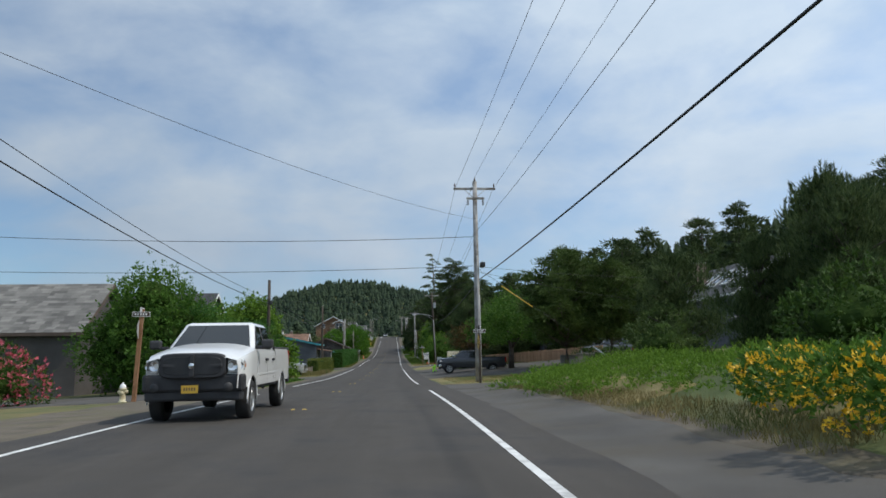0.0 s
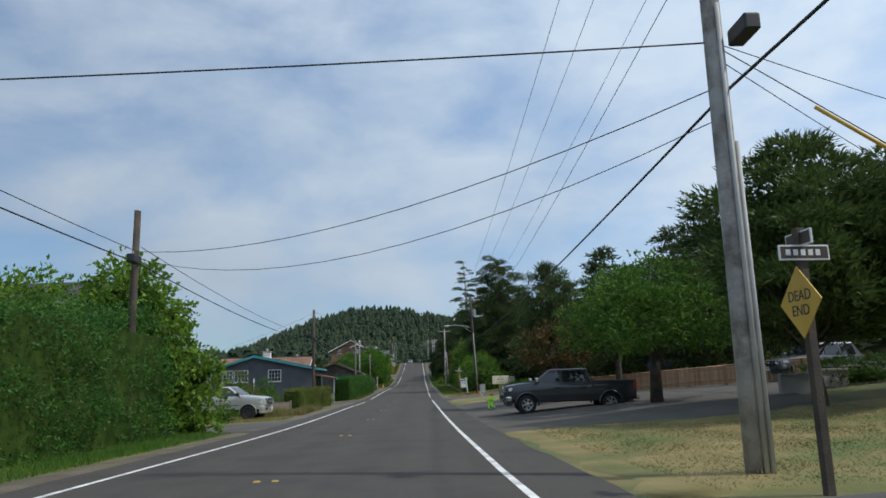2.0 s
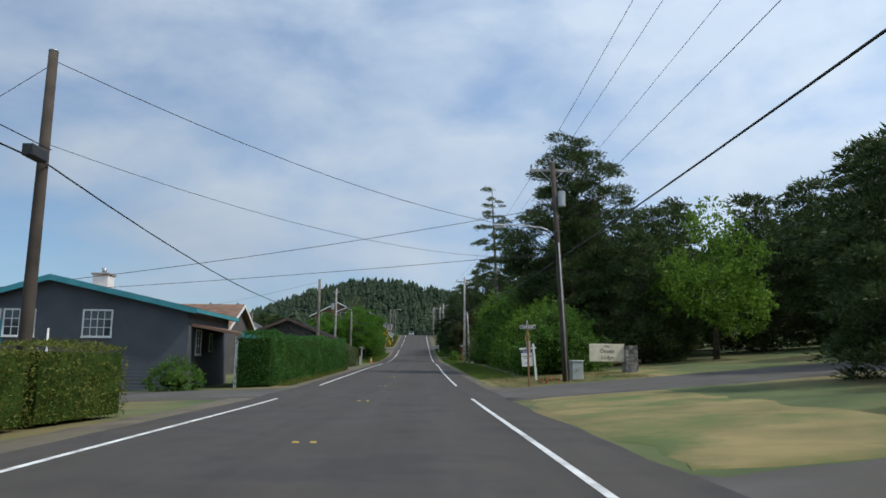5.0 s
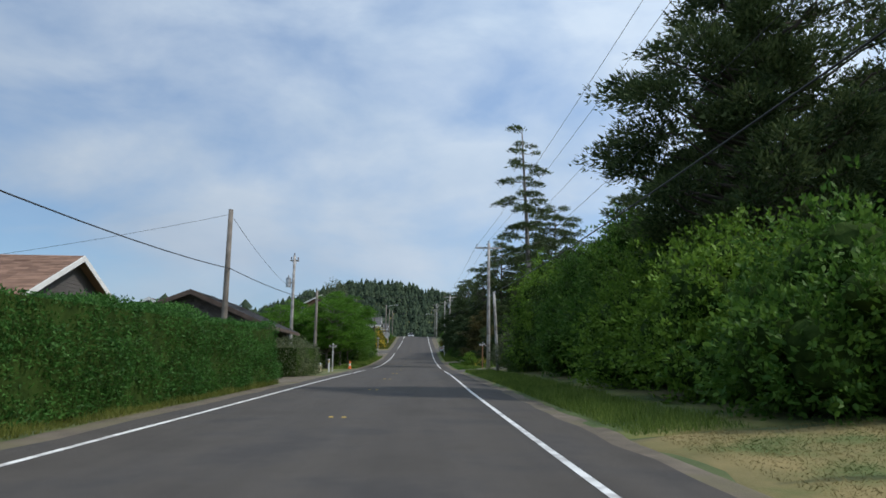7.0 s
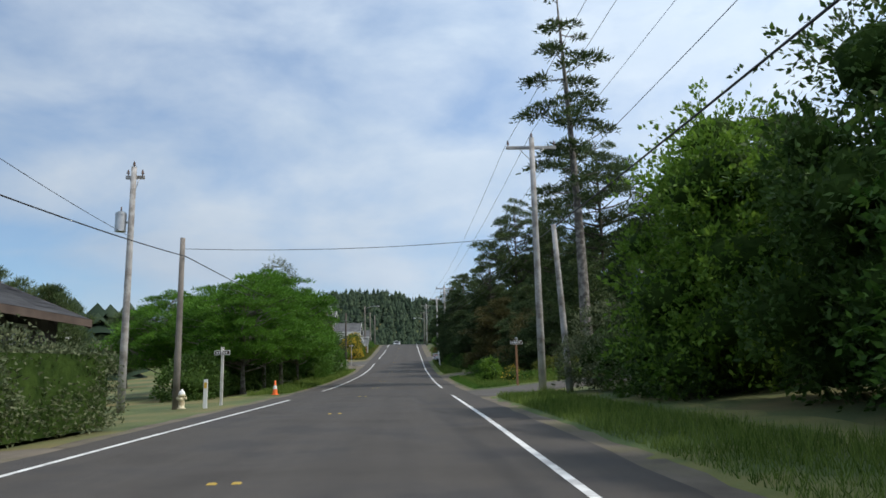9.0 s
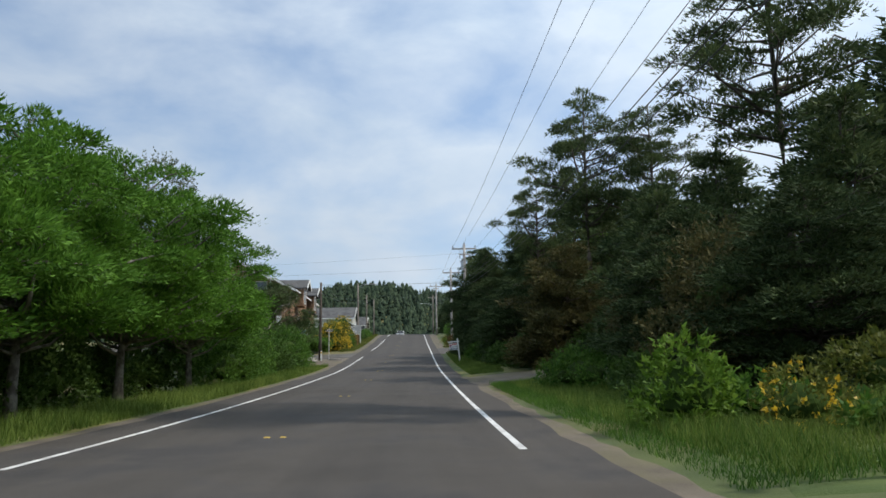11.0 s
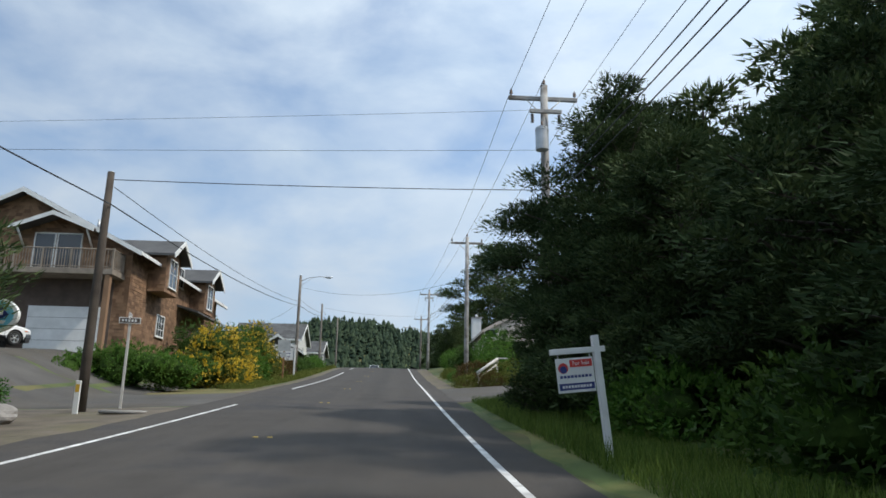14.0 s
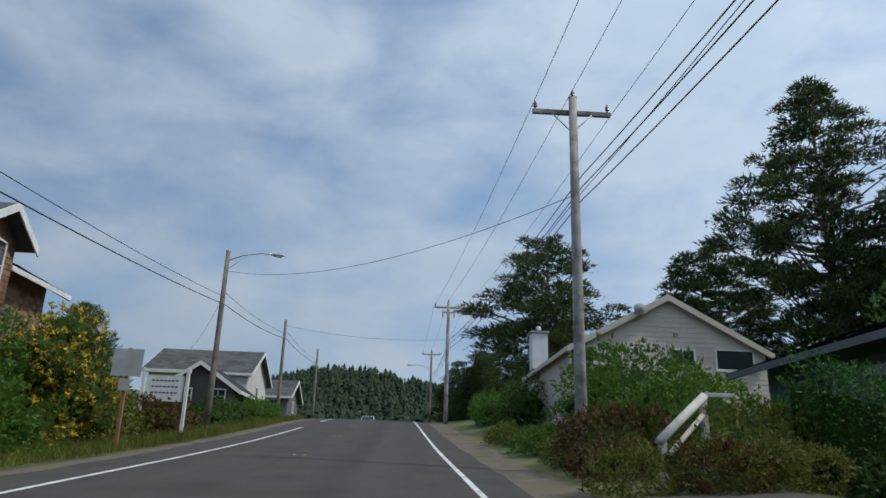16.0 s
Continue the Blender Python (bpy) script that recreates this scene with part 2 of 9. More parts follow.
M["hedge"] = material("hedge", (0.024, 0.080, 0.015), (0.090, 0.220, 0.047), 0.55, 0.6, 9.0, 0, leaf=0.35, island=True, spec=0.15)
M["needle"] = material("needle", (0.030, 0.054, 0.021), (0.130, 0.172, 0.064), 0.55, 0.6, 9.0, 0, leaf=0.22, island=True, spec=0.1)
# a darker copy of needle: shade on the roadside spruces put into colour
M["needle_shaded"] = material("needle_shaded", (0.024, 0.045, 0.019), (0.100, 0.138, 0.055), 0.6, 0.6, 9.0, 0, leaf=0.15, island=True, spec=0.08)
M["needle_light"] = material("needle_light", (0.04, 0.072, 0.02), (0.125, 0.175, 0.052), 0.55, 0.6, 9.0, 0, leaf=0.25, island=True, spec=0.1)
M["needle_brown"] = material("needle_brown", (0.036, 0.046, 0.016), (0.145, 0.125, 0.05), 0.55, 0.6, 9.0, 0, leaf=0.25, island=True, spec=0.1)
M["needle_far"] = material("needle_far", (0.018, 0.032, 0.020), (0.045, 0.065, 0.035), 0.8, 0.02, 0.4, 0, island=True, spec=0.1)
M["petal_yellow"] = material("petal_yellow", (0.55, 0.36, 0.02), (0.85, 0.62, 0.06), 0.5, 2.0, 20.0, 0, leaf=0.35, island=True)
M["petal_gold"] = material("petal_gold", (0.75, 0.42, 0.01), (0.95, 0.68, 0.05), 0.5, 2.0, 20.0, 0, leaf=0.3, island=True)
M["petal_pink"] = material("petal_pink", (0.50, 0.06, 0.10), (0.75, 0.22, 0.26), 0.5, 2.0, 20.0, 0, leaf=0.3, island=True)
M["petal_white"] = material("petal_white", (0.55, 0.58, 0.45), (0.80, 0.80, 0.70), 0.5, 2.0, 20.0, 0, leaf=0.3, island=True)
M["canopy"] = material("canopy", (0.036, 0.098, 0.012), (0.155, 0.32, 0.042), 0.55, 0.6, 9.0, 0, leaf=0.35, island=True, spec=0.12)
M["verge_blade"] = material("verge_blade", (0.045, 0.092, 0.012), (0.22, 0.29, 0.065), 0.6, 0.5, 9.0, 0, leaf=0.35, island=True, spec=0.15)
# leaf green darkened to carry the shade inside bushes and hedges
M["leaf_shade"] = material("leaf_shade", (0.014, 0.030, 0.007), (0.05, 0.085, 0.018), 0.9, 3.0, 14.0, 0.9, spec=0.05)
M["bark"] = material("bark", (0.035, 0.028, 0.022), (0.12, 0.10, 0.08), 0.95, 3.0, 26.0, 0.9)
M["bark_grey"] = material("bark_grey", (0.06, 0.052, 0.045), (0.19, 0.17, 0.15), 0.95, 3.0, 26.0, 0.8, stain=(0.26, 0.24, 0.21), stain_scale=3.0)
M["bark_pale"] = material("bark_pale", (0.25, 0.22, 0.18), (0.55, 0.50, 0.44), 0.9, 3.0, 26.0, 0.6)
M["pole_grey"] = material("pole_grey", (0.26, 0.25, 0.24), (0.5, 0.48, 0.46), 0.9, 2.0, 40.0, 0.6, stain=(0.16, 0.14, 0.12), stain_scale=1.2)
M["pole_brown"] = material("pole_brown", (0.035, 0.026, 0.020), (0.10, 0.08, 0.062), 0.9, 2.0, 40.0, 0.6)
M["pole_mid"] = material("pole_mid", (0.11, 0.095, 0.08), (0.26, 0.23, 0.20), 0.9, 2.0, 40.0, 0.6)
M["galv"] = material("galv", (0.35, 0.36, 0.37), (0.55, 0.56, 0.57), 0.45, 3.0, 60.0, 0.1, metal=0.7)
M["conduit"] = material("conduit", (0.30, 0.30, 0.29), (0.46, 0.46, 0.45), 0.6, 2.0, 40.0, 0.1)
M["cable"] = material("cable", (0.010, 0.010, 0.011), (0.030, 0.030, 0.032), 0.6, 3.0, 60.0, 0.1)
M["black"] = material("black", (0.010, 0.010, 0.011), (0.03, 0.03, 0.032), 0.5, 3.0, 60.0, 0.1)
M["porcelain"] = material("porcelain", (0.10, 0.06, 0.045), (0.18, 0.11, 0.08), 0.25, 3.0, 60.0, 0.0)
M["post_wood"] = material("post_wood", (0.16, 0.075, 0.035), (0.34, 0.18, 0.09), 0.85, 3.0, 50.0, 0.5)
M["white"] = material("white", (0.62, 0.62, 0.60), (0.80, 0.80, 0.78), 0.55, 2.0, 50.0, 0.1)
M["brown_sign"] = material("brown_sign", (0.045, 0.030, 0.022), (0.09, 0.06, 0.045), 0.5, 3.0, 50.0, 0.05)
M["sign_yellow"] = material("sign_yellow", (0.52, 0.31, 0.03), (0.66, 0.41, 0.05), 0.5, 3.0, 50.0, 0.05)
M["neon"] = material("neon", (0.32, 0.80, 0.02), (0.42, 0.95, 0.04), 0.45, 3.0, 50.0, 0.05)
M["orange"] = material("orange", (0.75, 0.12, 0.02), (0.90, 0.20, 0.04), 0.5, 3.0, 50.0, 0.05)
M["red"] = material("red", (0.45, 0.03, 0.03), (0.62, 0.06, 0.05), 0.5, 3.0, 50.0, 0.05)
M["navy"] = material("navy", (0.015, 0.03, 0.12), (0.03, 0.05, 0.20), 0.5, 3.0, 50.0, 0.05)
M["cream"] = material("cream", (0.55, 0.50, 0.38), (0.75, 0.70, 0.55), 0.6, 3.0, 50.0, 0.1)
M["stone"] = material("stone", (0.10, 0.095, 0.09), (0.32, 0.30, 0.28), 0.9, 2.0, 30.0, 0.6, random=0.6)
M["glass"] = glass_mat("window_glass")
M["car_glass"] = glass_mat("car_glass", (0.012, 0.014, 0.016), 0.02)



def wear_tracks(m, axis="X"):
    """Polished wheel tracks and a darker oily middle along each lane of the asphalt."""
    nt = m.node_tree
    b = next(n for n in nt.nodes if n.type == "BSDF_PRINCIPLED")
    src = b.inputs["Base Color"].links[0].from_socket
    tc_ = nt.nodes.new("ShaderNodeTexCoord")
    sep = nt.nodes.new("ShaderNodeSeparateXYZ")
    nt.links.new(tc_.outputs["Object"], sep.inputs[0])
    wob = nt.nodes.new("ShaderNodeTexNoise")
    wob.inputs["Scale"].default_value, wob.inputs["Detail"].default_value = 0.25, 3.0
    nt.links.new(tc_.outputs["Object"], wob.inputs["Vector"])
    shift = nt.nodes.new("ShaderNodeMath")
    shift.operation = "MULTIPLY_ADD"
    shift.inputs[1].default_value = 0.8
    nt.links.new(wob.outputs["Fac"], shift.inputs[0])
    nt.links.new(sep.outputs["X"], shift.inputs[2])
    ph = nt.nodes.new("ShaderNodeMath")
    ph.operation = "MULTIPLY"
    ph.inputs[1].default_value = 3.6
    nt.links.new(shift.outputs[0], ph.inputs[0])
    sn = nt.nodes.new("ShaderNodeMath")
    sn.operation = "SINE"
    nt.links.new(ph.outputs[0], sn.inputs[0])
    rg = nt.nodes.new("ShaderNodeMapRange")
    rg.inputs["From Min"].default_value, rg.inputs["From Max"].default_value = -1, 1
    rg.inputs["To Min"].default_value, rg.inputs["To Max"].default_value = 0.95, 1.04
    nt.links.new(sn.outputs[0], rg.inputs["Value"])
    streak_map = nt.nodes.new("ShaderNodeMapping")
    streak_map.inputs["Scale"].default_value = (2.2, 0.10, 1.0)
    nt.links.new(tc_.outputs["Object"], streak_map.inputs["Vector"])
    streak = nt.nodes.new("ShaderNodeTexNoise")
    streak.inputs["Scale"].default_value, streak.inputs["Detail"].default_value = 1.6, 6.0
    nt.links.new(streak_map.outputs[0], streak.inputs["Vector"])
    sr = nt.nodes.new("ShaderNodeMapRange")
    sr.inputs["From Min"].default_value, sr.inputs["From Max"].default_value = 0.3, 0.7
    sr.inputs["To Min"].default_value, sr.inputs["To Max"].default_value = 0.92, 1.07
    nt.links.new(streak.outputs["Fac"], sr.inputs["Value"])
    mu = nt.nodes.new("ShaderNodeMath")
    mu.operation = "MULTIPLY"
    nt.links.new(rg.outputs[0], mu.inputs[0])
    nt.links.new(sr.outputs[0], mu.inputs[1])
    sc = nt.nodes.new("ShaderNodeVectorMath")
    sc.operation = "SCALE"
    nt.links.new(src, sc.inputs[0])
    nt.links.new(mu.outputs[0], sc.inputs["Scale"])
    nt.links.new(sc.outputs[0], b.inputs["Base Color"])


wear_tracks(M["asphalt"])

# ---- the land ----
PROFILE = ((-60, 0.0), (0, 0.0), (11.4, 0.0), (22.8, -0.18), (34.2, -0.29), (45.6, -0.45), (57, -0.52), (68.4, -0.51), (79.8, -0.48), (91.2, -0.51),
           (102.6, -0.43), (114, -0.26), (125.4, -0.06), (136.8, 0.14), (148.2, 0.31), (159.6, 0.47), (171, 0.66), (182.4, 0.96), (193.8, 1.37),
           (205.2, 1.82), (216.6, 2.55), (228, 3.40), (239.4, 4.29), (250.8, 5.14), (262.2, 6.15), (273.6, 7.25), (285, 8.28), (296, 9.0), (308, 9.35),
           (320, 9.38), (340, 9.0), (380, 7.0), (430, 5.0), (1500, 5.0))
PY, PZ = np.array([p[0] for p in PROFILE], float), np.array([p[1] for p in PROFILE], float)
_dense = np.arange(-60, 460, 1.0)
_z = np.interp(_dense, PY, PZ)
_z = np.convolve(np.pad(_z, 6, mode="edge"), np.ones(13) / 13, "valid")


def road_z(y):
    return np.interp(y, _dense, _z)


def ease(t):
    t = np.clip(t, 0, 1)
    return t * t * (3 - 2 * t)


def land(x, y):
    """The height of the ground."""
    x, y = np.asarray(x, float), np.asarray(y, float)
    r = np.maximum(x - 4.6, 0)
    l = np.maximum(-x - 4.6, 0)
    z = road_z(y)
    side = 0.085 * np.minimum(r, 32) + 0.30 * np.clip(r - 34, 0, 85) - 0.035 * np.minimum(l, 26)
    level = -0.06 * np.minimum(r, 7) * ease((18 - r) / 8) * ease((y - 19) / 6) * ease((50 - y) / 5)
    dip = -1.75 * ease((x - 8) / 4.5) * ease((y - 226) / 6) * ease((248.5 - y) / 5)
    bank = dip + 0.55 * ease((x - 5.2) / 4.5) * ease((25 - y) / 6) + 0.55 * ease((x - 6) / 4.0) * ease((y - 241) / 5) * ease((300 - y) / 30)
    yard = 2.1 * ease((-x - 9) / 7) * ease((y - 222) / 6) * ease((300 - y) / 20)
    hill = ease((y - 340) / 160) * (86 * np.exp(-((x + 52) / 178) ** 2 - ((y - 950) / 170) ** 2) + 22 * np.exp(-((x - 230) / 120) ** 2 - ((y - 600) / 160) ** 2))
    return z + side + level + bank + yard + hill


def sheet(xs, ys, lift=0.0, fn=None):
    """A grid of quads that lies on the land."""
    X, Y = np.meshgrid(np.asarray(xs, float), np.asarray(ys, float))
    Z = (fn or land)(X, Y) + lift
    v = np.stack([X, Y, Z], -1).reshape(-1, 3)
    n, m = len(xs), len(ys)
    i = np.arange(n * m).reshape(m, n)
    f = np.stack([i[:-1, :-1], i[:-1, 1:], i[1:, 1:], i[1:, :-1]], -1).reshape(-1, 4)
    return v, f


def patch(name, x0, x1, y0, y1, mat, lift, step=1.0, wob=0.25, seed=0, skew=0.0):
    """A paved or grassy piece of ground with uneven edges, laid on the land."""
    nx, ny = max(7, int((x1 - x0) / step) + 1), max(7, int((y1 - y0) / step) + 1)
    e, q = 0.10 / (x1 - x0), 0.10 / (y1 - y0)
    u, w = np.meshgrid(np.r_[0, np.linspace(e, 1 - e, nx), 1], np.r_[0, np.linspace(q, 1 - q, ny), 1])
    nx, ny = nx + 2, ny + 2
    X, Y = x0 + u * (x1 - x0), y0 + w * (y1 - y0) + skew * u * (x1 - x0)
    ex, ey = np.abs(u - 0.5) > 0.4999, np.abs(w - 0.5) > 0.4999
    g = np.random.default_rng(seed)
    lim = 0.3 * min((x1 - x0) / (nx - 3), (y1 - y0) / (ny - 3))
    ux, uy = np.clip(g.normal(0, wob, X.shape), -lim, lim), np.clip(g.normal(0, wob, X.shape), -lim, lim)
    ux[:, 1], ux[:, -2], uy[1], uy[-2] = ux[:, 0], ux[:, -1], uy[0], uy[-1]
    bx, by = (u < e * 1.01) | (u > 1 - e * 1.01), (w < q * 1.01) | (w > 1 - q * 1.01)
    X, Y = X + bx * ux, Y + by * uy
    Z = land(X, Y) + lift - 0.06 * (ex | ey)
    i = np.arange(nx * ny).reshape(ny, nx)
    f = np.stack([i[:-1, :-1], i[:-1, 1:], i[1:, 1:], i[1:, :-1]], -1).reshape(-1, 4)
    return tagged(part(name, mesh_np(name, np.stack([X, Y, Z], -1).reshape(-1, 3), f), mat, smooth=True), kind="structure")


gx = np.unique(np.concatenate([np.linspace(-700, -60, 24), np.linspace(-60, -10, 26), np.linspace(-10, -4.5, 12), [-3.95, -3.85, 0, 3.85, 3.95], np.linspace(4.5, 12, 16), np.linspace(12, 60, 25), np.linspace(60, 700, 26)]))
gy = np.unique(np.concatenate([np.linspace(-60, 340, 201), np.linspace(340, 1400, 54)]))
v, f = sheet(gx, gy, -0.06, lambda X, Y: land(X, Y) - 0.06 * (np.abs(X) < 3.9))
tagged(part("ground", mesh_np("ground", v, f), M["ground"], smooth=True), "grassy uneven ground running to wooded hills", "ground", kind="structure")

# the carriageway: a crowned strip with slightly ragged edges
ys = np.arange(-58, 420, 1.5)
ew = np.random.default_rng(3).normal(0, 0.05, (len(ys), 2))
cols = (-4.15, -3.3, -1.6, 0.0, 1.6, 3.3, 4.25)
rv = np.array([[(x + (ew[j, 0] if k == 0 else ew[j, 1] if k == 6 else 0)), y, road_z(y) + 0.03 * (1 - (x / 4.2) ** 2) - 0.004] for j, y in enumerate(ys) for k, x in enumerate(cols)])
ri = np.arange(len(ys) * 7).reshape(len(ys), 7)
rf = np.stack([ri[:-1, :-1], ri[:-1, 1:], ri[1:, 1:], ri[1:, :-1]], -1).reshape(-1, 4)
tagged(part("road", mesh_np("road", rv, rf), M["asphalt"], smooth=True), "worn grey two-lane asphalt road", "road", kind="structure")


def road_top(x, y):
    return road_z(y) + 0.03 * (1 - (x / 4.2) ** 2) - 0.004


def edge_x(side, y):
    """Where the painted line runs: the lane narrows and shifts a little on the way."""
    if side > 0:
        return np.interp(y, (-50, 22, 35, 100, 125, 145, 170, 200, 245, 290), (3.32, 3.26, 3.05, 3.03, 3.07, 3.28, 3.33, 3.40, 3.42, 3.30))
    return np.interp(y, (-50, 22, 36, 52, 90, 110, 126, 142, 158, 172, 222, 240, 265, 300), (-3.32, -3.26, -3.18, -3.15, -3.28, -3.44, -3.41, -3.34, -3.19, -3.06, -3.06, -2.98, -2.86, -2.9))


def stripe(side, y0, y1, w=0.11):
    yy = np.append(np.arange(y0, y1, 1.5), y1)
    xx = edge_x(side, yy)
    vs = [(x + q * w / 2, y, float(road_top(x, y)) + 0.005) for x, y in zip(xx, yy) for q in (-1, 1)]
    fs = [(2 * i, 2 * i + 1, 2 * i + 3, 2 * i + 2) for i in range(len(yy) - 1)]
    return tagged(part("edge_line", mesh_np("edge_line", vs, fs), M["paint_white"]), "worn white painted edge line", "road line", group="road edge lines", kind="structure")


for y0, y1 in ((-50, 23.6), (32.4, 93.2), (103.2, 158.5), (168.3, 410)):
    stripe(1, y0, y1)
for y0, y1 in ((-50, 22.9), (31.6, 92.6), (103.1, 157.4), (167.3, 225.2), (237.0, 268.2), (277.0, 410)):
    stripe(-1, y0, y1)

# side streets, drives, verges and shoulders
patch("side_street", -40, -3.7, 22.5, 31.0, M["asphalt_old"], -0.02, 1.2, 0.12, 1)
patch("side_street", 3.7, 40, 25.0, 32.0, M["asphalt_old"], -0.02, 1.2, 0.12, 2)
patch("side_street", 3.7, 40, 93.5, 101.1, M["asphalt_old"], -0.02, 1.2, 0.12, 3)
patch("side_street", -30, -3.7, 93.5, 101.0, M["asphalt_old"], -0.02, 1.2, 0.12, 4)
patch("side_street", 3.7, 40, 157.5, 164.2, M["asphalt_old"], -0.02, 1.2, 0.12, 5)
patch("side_street", -30, -3.7, 224.8, 233.0, M["asphalt_old"], -0.02, 1.2, 0.12, 6)
patch("driveway", 3.7, 15.0, 47.0, 66.5, M["asphalt_old"], -0.016, 1.0, 0.2, 7)
patch("driveway", 3.7, 9.0, 66.5, 77.5, M["asphalt_old"], -0.016, 1.0, 0.2, 8)
patch("driveway", 14.5, 30.0, 50.0, 64.0, M["asphalt_old"], -0.012, 1.0, 0.2, 9)
patch("driveway", 3.7, 9.5, 188.0, 195.5, M["gravel"], -0.016, 0.8, 0.2, 10)
patch("driveway", 3.7, 16, 229.5, 241.0, M["asphalt_old"], -0.016, 1.0, 0.2, 11)
patch("driveway", -14, -3.7, 212.5, 224.0, M["gravel"], -0.016, 0.8, 0.25, 12)
patch("driveway", -12, -3.7, 131.5, 141.0, M["gravel"], -0.016, 0.8, 0.2, 13)
patch("driveway", -24, -9, 233.2, 240.3, M["asphalt_old"], -0.014, 0.8, 0.2, 15)
patch("driveway", -14, -3.7, 51.0, 60.0, M["asphalt_old"], -0.016, 0.8, 0.25, 14)
patch("gravel_verge", -7.6, -3.7, -50, 22.4, M["gravel"], -0.026, 1.0, 0.2, 20)
patch("gravel_verge", -5.0, -3.7, 31.2, 50.8, M["gravel"], -0.026, 0.8, 0.12, 29)
patch("gravel_verge", -5.2, -3.7, 60.0, 93.4, M["gravel"], -0.026, 0.8, 0.15, 21)
patch("gravel_verge", -4.9, -3.7, 101.2, 131.4, M["gravel"], -0.026, 0.8, 0.12, 22)
patch("gravel_verge", -4.7, -3.7, 141.2, 212.4, M["gravel"], -0.026, 0.8, 0.1, 23)
patch("gravel_verge", -4.9, -3.7, 233.2, 330, M["gravel"], -0.026, 0.8, 0.12, 24)
patch("gravel_verge", 3.7, 5.4, 241.2, 330, M["gravel"], -0.026, 0.8, 0.12, 25)
patch("paved_shoulder", 3.7, 6.0, -50, 24.8, M["asphalt_old"], -0.018, 0.8, 0.08, 46)
patch("gravel_verge", 5.8, 6.5, -50, 24.8, M["gravel"], -0.026, 0.8, 0.1, 26)
patch("gravel_verge", 3.7, 5.6, 101.2, 103.2, M["gravel"], -0.024, 0.5, 0.1, 45)
patch("gravel_verge", 3.7, 4.8, 100.4, 157.3, M["gravel"], -0.026, 0.8, 0.1, 27)
patch("gravel_verge", 3.7, 4.75, 164.4, 188, M["gravel"], -0.026, 0.8, 0.1, 28)
patch("dry_lawn", 4.5, 26, 32.3, 46.8, M["drygrass"], -0.034, 0.9, 0.2, 30)
patch("dry_lawn", 4.7, 9.5, 77.7, 93.2, M["drygrass"], -0.034, 0.8, 0.2, 31)
patch("dry_lawn", 4.6, 14.0, 101.3, 111.0, M["drygrass"], -0.034, 0.8, 0.2, 32)
patch("dry_lawn", -13.0, -5.0, 60.2, 72.0, M["drygrass"], -0.034, 0.8, 0.2, 33)
patch("dry_lawn", 6.2, 8.0, 9.0, 24.6, M["drygrass"], -0.034, 0.8, 0.2, 34)
patch("green_verge", 4.5, 8.0, 111.2, 157.0, M["lawn"], -0.034, 0.8, 0.2, 35)
patch("green_verge", 4.5, 8.0, 196.0, 229.0, M["lawn"], -0.034, 0.8, 0.2, 36)
patch("green_verge", -8.0, -4.4, 166.0, 212.0, M["lawn"], -0.034, 0.8, 0.2, 37)
patch("green_verge", -8.0, -4.7, 31.5, 50.5, M["lawn"], -0.034, 0.8, 0.2, 38)
patch("green_verge", 5.3, 9.0, 164.6, 187.6, M["lawn"], -0.034, 0.8, 0.2, 40)
patch("green_verge", 4.5, 10.0, 241.2, 300.0, M["ground"], -0.038, 0.8, 0.2, 41)
patch("planting_bed", 7.6, 12.5, 64.5, 75.0, M["soil"], -0.03, 0.6, 0.2, 39)

# ---- plants ----


def diamonds(p, d, length, width, g, kite=False):
    """Pointed leaves at the points p, along the directions d; kites are broadest before the middle."""
    n = len(p)
    d = d / (np.linalg.norm(d, axis=1, keepdims=True) + 1e-9)
    s = np.cross(d, g.normal(0, 1, (n, 3)))
    s /= np.linalg.norm(s, axis=1, keepdims=True) + 1e-9
    L, W = length[:, None], width[:, None]
    if kite:
        m = p + d * L * 0.42
        v = np.stack([p, m + s * W * 0.5, p + d * L, m - s * W * 0.5], 1).reshape(-1, 3)
        return v, np.arange(4 * n).reshape(n, 4)
    v = np.stack([p + s * W * 0.5, p + d * L, p - s * W * 0.5], 1).reshape(-1, 3)
    return v, np.arange(3 * n).reshape(n, 3)


def sphere_dirs(n, g):
    d = g.normal(0, 1, (n, 3))
    return d / np.linalg.norm(d, axis=1, keepdims=True)


SHOOT = 6      # leaves round each shoot tip


